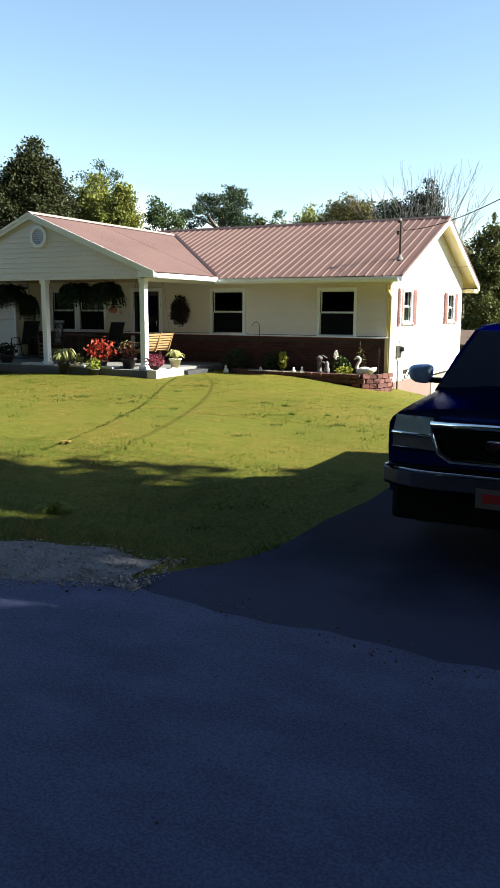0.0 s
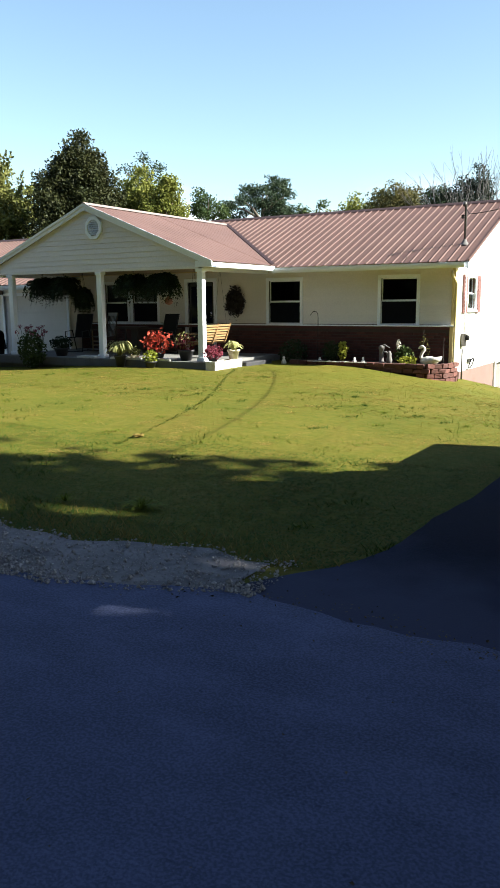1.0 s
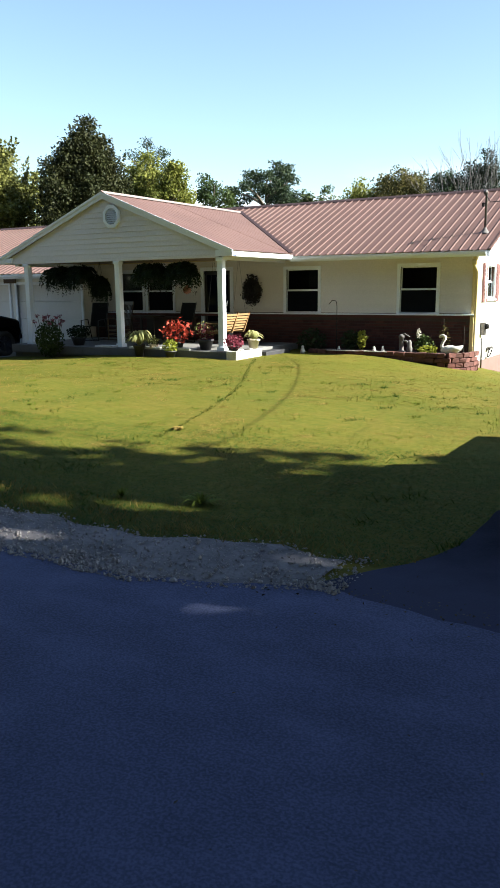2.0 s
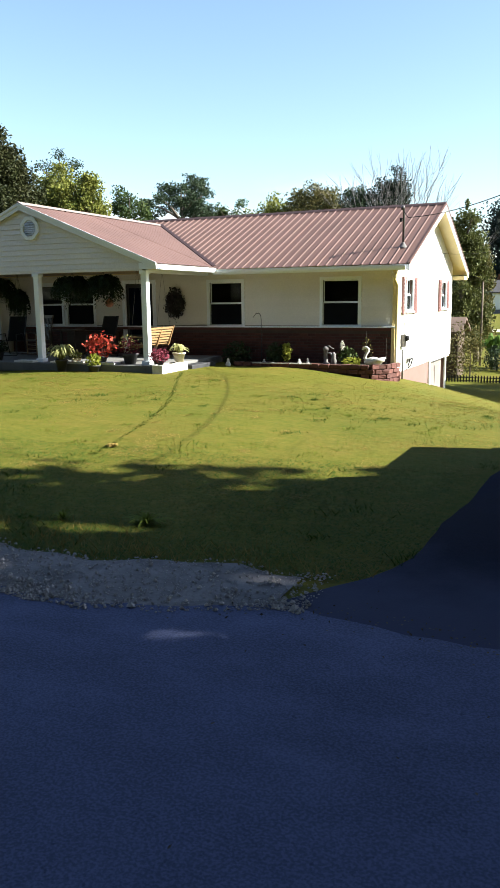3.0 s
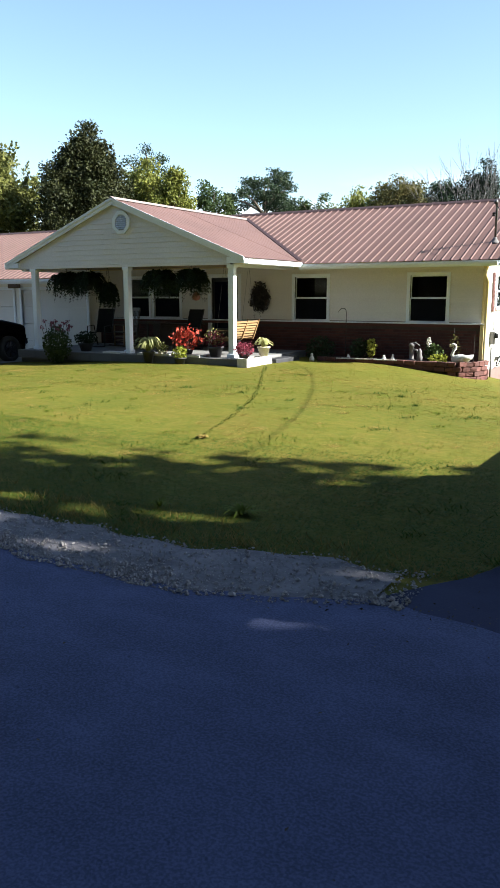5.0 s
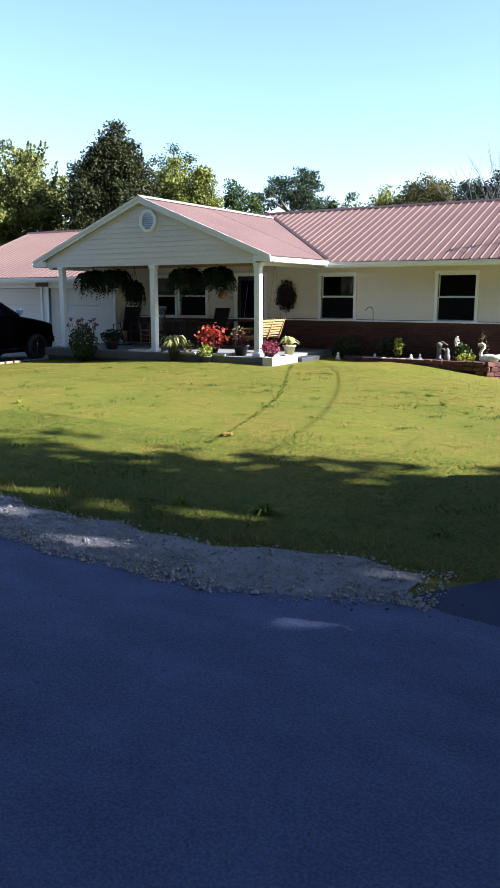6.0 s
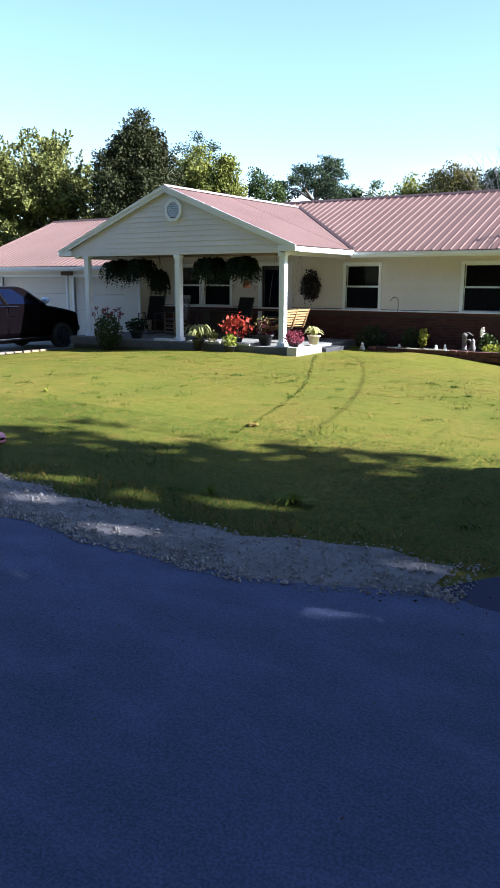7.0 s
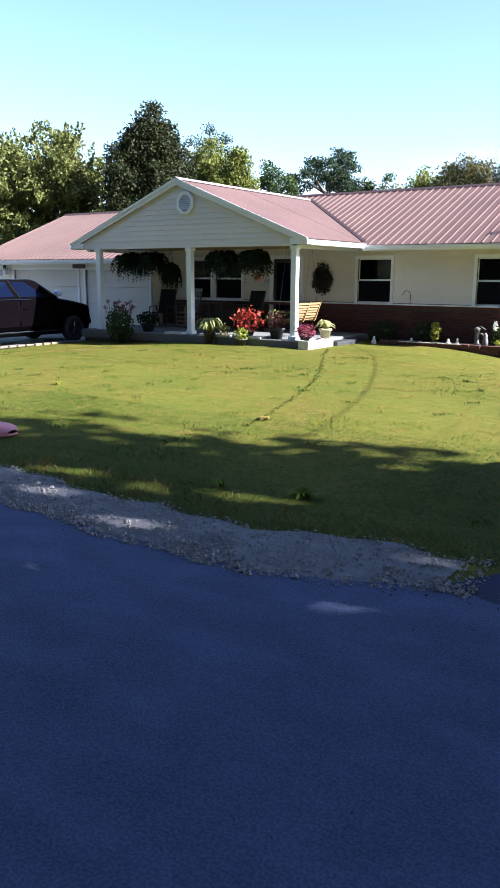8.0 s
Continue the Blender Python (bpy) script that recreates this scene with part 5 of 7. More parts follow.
        part("mirror_base", boxed(min(s * (half - 0.04), s * (half + 0.14)), max(s * (half - 0.04), s * (half + 0.14)), ym - 0.02, ym + 0.08, belt + 0.055, belt + 0.10, 0.015), BLACK_PLASTIC, mirror)
    if cab > 2:
        for s in (1, -1):
            part("belt_trim", tube(bmesh.new(), [(s * (half + 0.002), cowl + 0.95, belt - 0.02), (s * (half + 0.002), cab_end - 0.05, belt - 0.02)], 0.016, 6), DULL_CHROME, ob, "thin chrome strip below the windows")
            part("window_pillar", tube(bmesh.new(), [on_cab(0.04, 0.54, s), on_cab(0.94, 0.53, s)], 0.02, 6), DULL_CHROME, ob)
    # nose
    yf = f + 0.035
    grille = tagged(new("grille"), "black grille in a wide chrome surround")
    grille.parent = ob
    outer = [(-0.635, 0.985), (0.635, 0.985), (0.61, 0.87), (0.57, 0.775), (0.49, 0.725), (-0.49, 0.725), (-0.57, 0.775), (-0.61, 0.87)]
    inner_ = [(-0.60, 0.965), (0.60, 0.965), (0.585, 0.875), (0.545, 0.79), (0.475, 0.745), (-0.475, 0.745), (-0.545, 0.79), (-0.585, 0.875)]
    ring_ = [(x, yf - 0.025, z) for x, z in outer]
    bm = tube(bmesh.new(), ring_ + ring_[:2], 0.021, 8, False)
    tube(bm, [(-0.635, yf - 0.03, 0.983), (0.635, yf - 0.03, 0.983)], 0.024, 8)
    part("grille_surround", bm, CHROME, grille, "polished chrome surround", True)
    bm = bmesh.new()
    prism(bm, [(x, yf + 0.012, z) for x, z in inner_], (0, 0.02, 0))
    part("grille_back", bm, BLACK_PLASTIC, grille)
    for k in range(7):
        z = 0.765 + 0.028 * k
        part("grille_bar", boxed(-0.5, 0.5, yf - 0.006, yf + 0.014, z, z + 0.010), BLACK_PLASTIC, grille)
    badge = tagged(new("badge"), "dull red badge with chrome rim")
    badge.parent = ob
    for k in (-1, 0, 1):
        c = k * 0.165
        part("badge_rim", tube(bmesh.new(), [(c + u, yf - 0.03, z) for u, z in ((-0.072, 0.825), (0.072, 0.825), (0.072, 0.885), (-0.072, 0.885), (-0.072, 0.825))], 0.009, 5), CHROME, badge)
        part("badge_face", boxed(c - 0.058, c + 0.058, yf - 0.026, yf - 0.018, 0.838, 0.872), DARK_RED, badge)
    for s in (1, -1):
        bm = bmesh.new()
        prism(bm, [(s * 0.645, yf - 0.012, 0.905), (s * 0.945, yf + 0.075, 0.905), (s * 0.925, yf + 0.085, 1.025), (s * 0.645, yf - 0.005, 1.015)], (0, 0.10, 0))
        prism(bm, [(s * 0.945, yf + 0.075, 0.905), (s * 0.965, yf + 0.24, 0.91), (s * 0.948, yf + 0.24, 1.015), (s * 0.925, yf + 0.085, 1.025)], (-s * 0.05, 0.0, 0))
        part("headlamp", bm, LAMP_GLASS, ob, "hazy rectangular headlamp")
        part("lamp_trim", tube(bmesh.new(), [(s * 0.635, yf - 0.012, 0.892), (s * 0.80, yf + 0.033, 0.892), (s * 0.945, yf + 0.072, 0.893), (s * 0.968, yf + 0.22, 0.895)], 0.014, 6), CHROME, ob, smooth=True)
        part("lamp_trim", tube(bmesh.new(), [(s * 0.59, yf - 0.002, 0.785), (s * 0.80, yf + 0.045, 0.785), (s * 0.95, yf + 0.088, 0.786)], 0.008, 6), DULL_CHROME, ob, smooth=True)
        bm = bmesh.new()
        prism(bm, [(s * 0.60, yf - 0.008, 0.787), (s * 0.945, yf + 0.080, 0.787), (s * 0.948, yf + 0.078, 0.878), (s * 0.62, yf - 0.010, 0.878)], (0, 0.06, 0))
        part("turn_lamp", bm, AMBER, ob, "smoked turn lamp under the headlamp")
    part("nose_panel", boxed(-0.94, 0.94, yf + 0.03, yf + 0.2, 0.64, 0.785, 0.02), paint, ob)
    bumper = tagged(new("front_bumper"), "wide dull chrome bumper with valance")
    bumper.parent = ob
    bm = bmesh.new()
    prof = [(-0.02, 0.645), (-0.055, 0.63), (-0.06, 0.53), (-0.02, 0.50), (0.06, 0.50), (0.06, 0.645)]
    rows = []
    for x in np.linspace(-1.0, 1.0, 17):
        bow = 0.30 * max(0, abs(x) - 0.62) ** 2 / 0.14
        rows.append([bm.verts.new((x, yf - 0.06 + bow * 0.55 + dy, z)) for dy, z in prof])
    for a, b in zip(rows, rows[1:]):
        for i in range(len(prof)):
            bm.faces.new((a[i], b[i], b[(i + 1) % len(prof)], a[(i + 1) % len(prof)]))
    bm.faces.new(rows[0][::-1])
    bm.faces.new(rows[-1])
    bmesh.ops.recalc_face_normals(bm, faces=bm.faces)
    part("bumper_bar", bm, DULL_CHROME, bumper)
    part("bumper_cap", boxed(-0.96, 0.96, yf - 0.02, yf + 0.12, 0.645, 0.662, 0.006), BLACK_PLASTIC, bumper)
    part("bumper_edge", tube(bmesh.new(), [(x, yf - 0.082 + 0.55 * 0.30 * max(0, abs(x) - 0.62) ** 2 / 0.14, 0.643) for x in np.linspace(-1.0, 1.0, 17)], 0.009, 6), CHROME, bumper, smooth=True)
    part("valance", boxed(-0.95, 0.95, yf + 0.09, yf + 0.36, 0.22, 0.50, 0.05), BLACK_PLASTIC, bumper)
    plate = tagged(new("licence_plate"), "white front plate with a red mark")
    plate.parent = ob
    part("plate", boxed(-0.275, 0.035, yf - 0.135, yf - 0.125, 0.435, 0.575, 0.004), PLATE_WHITE, plate)
    part("plate_mark", boxed(-0.23, -0.01, yf - 0.138, yf - 0.1355, 0.475, 0.54), RED_PAINT, plate)
    part("underbody", boxed(-0.72, 0.72, f + 0.3, r - 0.2, 0.24, 0.45), BLACK_PLASTIC, ob)
    part("rear_bumper", boxed(-0.92, 0.92, r, r + 0.1, 0.48, 0.62, 0.02), DULL_CHROME, ob)
    part("tailgate", boxed(-0.78, 0.78, r - 0.02, r + 0.02, 0.70, 1.23, 0.012), paint, ob)
    for s in (1, -1):
        part("tail_lamp", boxed(min(s * 0.80, s * 0.955), max(s * 0.80, s * 0.955), r - 0.02, r + 0.015, 0.78, 1.15, 0.01), RED_PAINT, ob)
        for ax in (ax_f, ax_r):
            wheel = tagged(new("wheel"), "black tyre on a polished rim")
            wheel.parent = ob
            x0 = s * (half - 0.235)
            bm = bmesh.new()
            rings = []
            for dx, rad in ((0.0, 0.24), (0.0, 0.33), (0.03, 0.37), (0.06, 0.38), (0.17, 0.38), (0.20, 0.37), (0.235, 0.33), (0.225, 0.25)):
                rings.append([bm.verts.new((x0 + s * dx, ax + rad * math.cos(2 * math.pi * k / 26), 0.38 + rad * math.sin(2 * math.pi * k / 26))) for k in range(26)])
            for a, b in zip(rings, rings[1:] + rings[:1]):
                for k in range(26):
                    bm.faces.new((a[k], a[(k + 1) % 26], b[(k + 1) % 26], b[k]))
            bmesh.ops.recalc_face_normals(bm, faces=bm.faces)
            part("tyre", bm, RUBBER, wheel, smooth=True)
            bm = bmesh.new()
            tube(bm, [(x0 + s * 0.15, ax, 0.38), (x0 + s * 0.20, ax, 0.38)], [0.245, 0.235], 20)
            for k in range(6):
                a = k * math.pi / 3
                box(bm, -0.012, 0.012, -0.035, 0.035, 0.05, 0.225, 0.006, Matrix.Translation((x0 + s * 0.212, ax, 0.38)) @ Matrix.Rotation(a, 4, "X"))
            tube(bm, [(x0 + s * 0.20, ax, 0.38), (x0 + s * 0.235, ax, 0.38)], [0.075, 0.055], 12)
            part("rim", bm, DULL_CHROME, wheel)
    for k, x in enumerate((-0.45, 0.25)):
        part("wiper", tube(bmesh.new(), [(x, y0 - 0.035, belt + 0.03), (x + 0.28, y0 + 0.09, belt + 0.115), (x + 0.55, y0 + 0.09, belt + 0.115)], 0.009, 5), BLACK_PLASTIC, ob)
    return ob


T1Y = -11.43
pickup("pickup_truck", "dark navy blue pickup truck with chrome grille parked on the driveway", NAVY, pose(10.49, T1Y, gh(10.4, -11.5) + 0.024), length=4.2, cab=1.35)
pickup("pickup_truck", "black crew-cab pickup parked on the pad before the garage", BLACK_PAINT, pose(-8.57, -5.30, gh(-8.5, -5.0) + 0.03, 0, 0, 180), length=5.6, cab=2.5, axle=0.72, cowl_at=1.38, hood=(0.98, 1.29), belt=1.27, roof=1.80)

# ---------------------------------------------------------------- trees behind the house
def tree_to(label, x, y, top, *rest, **more):
    """A tree whose crown ends at the height top above the road."""
    return tree(label, x, y, top - gh(x, y) + 0.25, *rest, **more)


tree_to("tall leafy maple with light green leaves behind the garage", -26.8, 13.5, 9.85, 4.1, 1.0, LEAF_LIGHT, 21, 520, 64, 0.28, 0.34, 0.05, hollow=0.15, shoots=170)
tree_to("tall leafy maple with light green leaves behind the garage", -35.2, 15.0, 10.2, 4.9, 1.0, LEAF_LIGHT, 22, 460, 60, 0.30, 0.40, 0.05, hollow=0.15, shoots=170)
tree_to("dense dark oak with a pointed crown", -19.75, 14.0, 10.25, 3.6, 0.4, LEAF_OAK, 23, 900, 76, 0.21, 0.34, 0.45, hollow=0.4, shoots=60)
tree_to("yellow-green tree just turning colour", -19.4, 19.0, 9.3, 1.8, 1.0, LEAF_YELLOW, 24, 330, 55, 0.21, 0.32, 0.15, shoots=80)
tree_to("yellow-green tree just turning colour", -20.9, 19.6, 9.2, 1.6, 1.0, LEAF_YELLOW, 18, 260, 50, 0.21, 0.30, 0.15, shoots=60)
tree_to("yellow-green tree just turning colour", -17.3, 18.4, 8.6, 1.5, 1.0, LEAF_YELLOW, 25, 240, 50, 0.21, 0.30, 0.15, shoots=60)
tree_to("tall thin tree with sparse leaves", -27.5, 30.0, 12.75, 2.2, 6.0, LEAF_DARK, 26, 60, 60, 0.20, 0.34, 0.0, hollow=0.6)
tree_to("rounded green tree behind the house", -18.2, 24.0, 8.7, 1.6, 2.0, LEAF_MID, 27, 220, 45, 0.21, 0.28, 0.0)
tree_to("open round-crowned oak standing alone", -24.4, 42.0, 12.5, 3.2, 5.2, LEAF_DARK, 28, 74, 190, 0.25, 0.42, -0.1, hollow=0.6)
tree_to("low ragged oak below the open one", -26.3, 42.5, 8.8, 1.1, 3.0, LEAF_DARK, 19, 18, 120, 0.25, 0.38, 0.0, hollow=0.5)
tree_to("low green tree on the far field edge", -20.6, 44.0, 10.2, 2.1, 3.0, LEAF_MID, 29, 120, 60, 0.26, 0.36, 0.0)
tree_to("yellow-green tree on the field edge", -14.0, 38.0, 9.2, 2.4, 2.0, LEAF_YELLOW, 30, 220, 45, 0.25, 0.40, 0.0)
tree_to("brown-green tree beginning to turn", -10.6, 38.5, 10.5, 2.7, 2.0, LEAF_BROWN, 31, 300, 55, 0.25, 0.40, 0.0)
tree_to("blue-green tree behind the turning one", -14.2, 46.0, 11.2, 2.0, 3.0, LEAF_DARK, 20, 120, 55, 0.25, 0.36, 0.0)
tree_to("dark green tree behind the roof", -6.7, 36.0, 9.6, 1.4, 2.0, LEAF_DARK, 32, 100, 70, 0.24, 0.30, 0.0)
tree_to("dark evergreen behind the bare tree", -2.85, 30.0, 9.65, 1.4, 2.0, LEAF_BLUE, 33, 240, 50, 0.21, 0.28, -0.15)
tree_to("tall green tree overgrown with vines", 3.1, 22.0, 6.4, 1.5, 0.3, LEAF_OLIVE, 34, 150, 70, 0.20, 0.30, 0.45, hollow=0.3, shoots=70)
tree_to("slender dull-leaved tree beside the back yard", 3.75, 23.0, 4.5, 0.75, 0.3, LEAF_BROWN, 35, 110, 50, 0.18, 0.22, 0.25)
tree_to("slender leafy tree beside the back yard", 1.2, 24.0, 5.4, 1.5, 0.3, LEAF_BROWN, 36, 150, 45, 0.18, 0.28, 0.3)

# unseen trees, added to darken the truck hood's reflection and shade the yard
for x, y, h, r, k in ((15.6, 12.6, 7.8, 2.8, 37), (19.0, 9.5, 7.0, 2.2, 38), (21.5, 3.0, 7.0, 2.2, 39), (23.5, -2.5, 8.0, 2.2, 40)):
    tree("bushy green tree added out of view to darken the hood's reflection", x, y, h, r, 0.4, LEAF_MID, k, 220, 45, 0.24, 0.34, 0.1)


def bare_tree(x, y, height, seed, label):
    rng = random.Random(seed)
    ob = thing("bare_tree", label, "tree", at=pose(x, y, gh(x, y)))
    bm = bmesh.new()
    def grow(p, d, length, r, depth):
        mid = p + d * length * 0.5 + Vector([rng.uniform(-1, 1) for _ in range(3)]) * length * 0.06
        q = p + d * length
        tube(bm, [p, mid, q], [r, r * 0.85, r * 0.66], 6 if depth > 3 else 4, False)
        if depth:
            for _ in range(3 if depth > 1 else 4):
                e = (d + Vector((rng.uniform(-0.55, 0.55), rng.uniform(-0.5, 0.5), rng.uniform(0.05, 0.5)))).normalized()
                grow(q if rng.random() < 0.7 else mid, e, length * rng.uniform(0.58, 0.82), r * 0.58, depth - 1)
    tube(bm, [(0, 0, -0.1), (0.05, 0, height * 0.2), (0, 0, height * 0.36)], [0.2, 0.17, 0.14], 7)
    for k in range(13):
        a = -0.54 + 1.08 * k / 12
        d = Vector((math.sin(a) * 0.9, rng.uniform(-0.25, 0.25), math.cos(a))).normalized()
        grow(Vector((0, 0, height * rng.uniform(0.22, 0.36))), d, height * rng.uniform(0.20, 0.27), 0.042, 3)
    part("trunk", bm, PALE_BARK, ob)
    return ob


bare_tree(-1.45, 27.0, 11.8, 5, "bare dead tree with pale spreading branches")
bare_tree(1.2, 27.0, 8.8, 8, "smaller bare tree with thin branches")


def woods(name, n, x_range, y_range, z_top, leaf, size, label, seed, per=16):
    """Far woodland: many crowns in one mass with an uneven top."""
    rng = np.random.default_rng(seed)
    cx, cy = rng.uniform(*x_range, n), rng.uniform(*y_range, n)
    h = z_top * rng.uniform(0.65, 1.1, n)
    clumps = []
    for x, y, k in zip(cx, cy, h):
        r = 0.30 * k
        clumps.append(crown_clumps(rng, 26, (x, y, gh(x, y) + 0.56 * k), (r, r, 0.44 * k), hollow=0.5))
    pts = crown_points(rng, np.concatenate(clumps), per, 0.085 * z_top)
    v, f = scatter_leaves(rng, pts, size)
    stuff(name, v, f, leaf, label, "woods")


woods("far_woods", 130, (-11, 56), (135, 200), 20, LEAF_FAR, 0.62, "dark wooded hillside beyond the neighbour's house", 41, 110)
woods("far_woods", 80, (-160, -14), (80, 125), 9, LEAF_MID, 0.8, "low green woods along the far field", 42)
woods("hedge_woods", 30, (-60, -24), (26, 38), 6.0, LEAF_DARK, 0.4, "dark undergrowth between the trees behind the garage", 43)
woods("hedge_woods", 34, (-30, -3.5), (46, 58), 6.0, LEAF_DARK, 0.5, "dark undergrowth behind the house", 44)
# unseen undergrowth behind the viewpoint, added for dark window reflections
woods("hedge_woods", 60, (-46, 24), (-36, -31), 5.5, LEAF_DARK, 0.5, "dark undergrowth added out of view to darken the window reflections", 45)
# unseen roadside trees, placed by the shade they cast on road and lawn edge
SHADE = [(16.6, -13.6, 15, 4.4, 5.0, 46), (20.0, -13.4, 19, 5.2, 4.5, 51), (26.0, -12.6, 20, 5.0, 4.5, 52), (24.5, -14.5, 18, 5.4, 4.0, 53), (30.5, -14.2, 21, 5.6, 5.0, 54), (20.5, -22.5, 17, 5.2, 4.0, 55), (34.0, -13.0, 21, 5.0, 5.0, 56), (28.0, -24.0, 19, 5.6, 4.0, 57), (18.4, -14.2, 14, 3.8, 4.0, 58), (16.5, -24.5, 17, 5.0, 4.0, 59), (14.5, -22.9, 13, 3.4, 5.5, 50), (38.0, -14.0, 24, 6.0, 4.0, 49), (23.0, -9.9, 19, 3.4, 6.5, 48), (31.0, -9.6, 22, 3.8, 6.5, 47)]
# gaps in those crowns, by where the sun that falls through them reaches the ground: x, y, radius
GAPS = [(7.5, -14.44, 0.17), (7.78, -14.42, 0.21), (8.02, -14.40, 0.21), (5.80, -15.0, 0.18), (5.50, -15.02, 0.20), (5.25, -15.10, 0.15), (6.10, -14.92, 0.12), (3.6, -14.2, 0.18), (4.2, -14.12, 0.19), (4.9, -14.14, 0.19), (5.4, -14.10, 0.21), (5.9, -14.0, 0.19), (6.65, -12.15, 0.14), (7.32, -11.55, 0.05),
        (5.80, -16.02, 0.22), (6.08, -15.90, 0.24), (6.36, -15.79, 0.22), (6.0, -16.42, 0.08), (7.58, -15.60, 0.10), (7.78, -15.54, 0.12), (7.98, -15.48, 0.10), (8.38, -15.24, 0.065), (8.58, -15.15, 0.08), (8.80, -15.07, 0.065), (10.48, -15.39, 0.06), (10.66, -15.35, 0.07), (3.4, -14.6, 0.18), (2.6, -14.9, 0.16), (4.5, -14.75, 0.14), (6.35, -13.82, 0.15), (1.6, -14.0, 0.2),
        (3.9, -14.78, 0.13), (4.3, -14.87, 0.13), (4.7, -14.95, 0.12), (5.2, -16.25, 0.10), (4.3, -16.6, 0.12), (6.6, -16.3, 0.08)]
GAPS += [(5.4 + 0.42 * k, y, 0.24) for k in range(5) for y in (-10.35, -10.85, -11.25)]
for x, y, h, r, b, s in SHADE:
    tree("tall roadside shade tree in full leaf", x, y, h, r, b, LEAF_MID, s, 230, 44, 0.46, 0.85, 0.2, hollow=0.15, fine=1.0, gaps=GAPS)
# unseen crowns, added only to keep sky light off the road and truck
tree("dense low-branched tree added out of view to block sky light", 18.2, -23.4, 13.5, 4.6, 4.6, LEAF_DARK, 77, 260, 50, 0.5, 0.85, 0.1, hollow=0.15, fine=1.0, gaps=GAPS)
for x, y, h, r, b, k in ((13.9, -14.35, 18, 5.2, 8.0, 73),):
    tree("tall spreading tree added out of view to block sky light", x, y, h, r, b, LEAF_DARK, k, 260, 50, 0.6, 0.95, 0.0, hollow=0.2, fine=1.0, gaps=GAPS)
for k, x in enumerate((17.5, 11.5)):
    tree("tall spreading tree added out of view to block sky light", x, -25.2 - 0.8 * (k % 2), 23 + k % 3, 7.4, 8.0, LEAF_DARK, 71 + k, 260, 50, 0.6, 0.95, 0.0, hollow=0.2, fine=1.0)
# unseen row, added to cut the sky light on facade and road
for k, x in enumerate((-34, -25, -16, -8, 0, 8, 15)):
    tree("tall leafy tree added out of view to dim the house front", x, -27.5 - 2.5 * (k % 2), 21 + 2 * (k % 3), 5.8, 0.6, LEAF_DARK, 61 + k, 260, 56, 0.6, 0.9, 0.1, hollow=0.2, fine=1.0)

# ---------------------------------------------------------------- bricks of the front wall, placed last among the large pieces
def brick_mesh(w, d, h):
    bm = bmesh.new()
    box(bm, -w / 2, w / 2, -d / 2, d / 2, -h / 2, h / 2)
    return finish("brick", bm, BRICK)

BRICK_MESH = brick_mesh(0.200, 0.03, 0.060)
BRICK_HALF = brick_mesh(0.092, 0.03, 0.060)
ROW_H, BRICK_L = 0.0732, 0.212


def brick_places(x0, x1, z0, z1):
    rows = int((z1 - z0) / ROW_H)
    for k in range(rows):
        z = z0 + ROW_H * (k + 0.5)
        x = x0 + BRICK_L * (0.5 if k % 2 == 0 else 0.0)
        while x < x1 + 0.02:
            if x0 + 0.09 < x < x1 - 0.09:
                yield x, z, False
            elif x0 - 0.02 < x <= x0 + 0.09:
                yield x0 + 0.048, z, True
            elif x1 - 0.09 <= x < x1 + 0.02:
                yield x1 - 0.048, z, True
            x += BRICK_L


near_bricks, far_v, far_f = 0, [], []
for x0, x1 in ((DOOR[1] + 0.12, WALL_R), (-6.88, DOOR[0] - 0.12)):
    for x, z, half in brick_places(x0, x1, -0.27, 1.12):
        if x > 1.55 and z > 0.16 and near_bricks < 300:
            near_bricks += 1
            b = new("brick", BRICK_HALF if half else BRICK_MESH)
            b.parent = house
            b.location = (x, -0.084 + random.uniform(-0.004, 0.003), z)
        else:
            w, n = (0.046 if half else 0.1), len(far_v)
            y = -0.099 + random.uniform(-0.003, 0.003)
            far_v += [(x - w, y, z - 0.03), (x + w, y, z - 0.03), (x + w, y, z + 0.03), (x - w, y, z + 0.03), (x - w, -0.07, z - 0.03), (x + w, -0.07, z - 0.03), (x + w, -0.07, z + 0.03), (x - w, -0.07, z + 0.03)]
            far_f += [(n, n + 1, n + 2, n + 3), (n + 1, n + 5, n + 6, n + 2), (n + 4, n, n + 3, n + 7), (n + 3, n + 2, n + 6, n + 7), (n, n + 4, n + 5, n + 1)]
rest = from_arrays("brickwork", far_v, far_f, BRICK)
rest.parent = house
tagged(rest, "dark red brick wainscot", kind="stuff")

# ---------------------------------------------------------------- raised flower bed by the wall
bed = thing("flower_bed", "raised flower bed edged with red concrete blocks along the brick wall", "flower bed")
RED_BLOCK = surface("weathered_red_stone", (0.135, 0.052, 0.043), 0.9, 0.35, 7, 40, 0.8, each=0.45, dirt=(0.07, 0.03, 0.026))
SOIL = surface("dark_mulch", (0.045, 0.03, 0.022), 0.95, 0.3, 6, 50, 0.8)
line = [Vector(p) for p in ((1.15, -1.10, 0), (4.45, -1.16, 0), (4.82, -1.10, 0), (5.08, -0.88, 0), (5.22, -0.54, 0), (5.24, -0.22, 0))]
bm = bmesh.new()
prism(bm, [(1.2, -1.08, -0.3), (4.45, -1.12, -0.3), (4.80, -1.06, -0.3), (5.04, -0.84, -0.3), (5.16, -0.5, -0.3), (5.16, -0.13, -0.3), (1.2, -0.13, -0.3)], (0, 0, 0.60))
part("soil", bm, SOIL, bed)
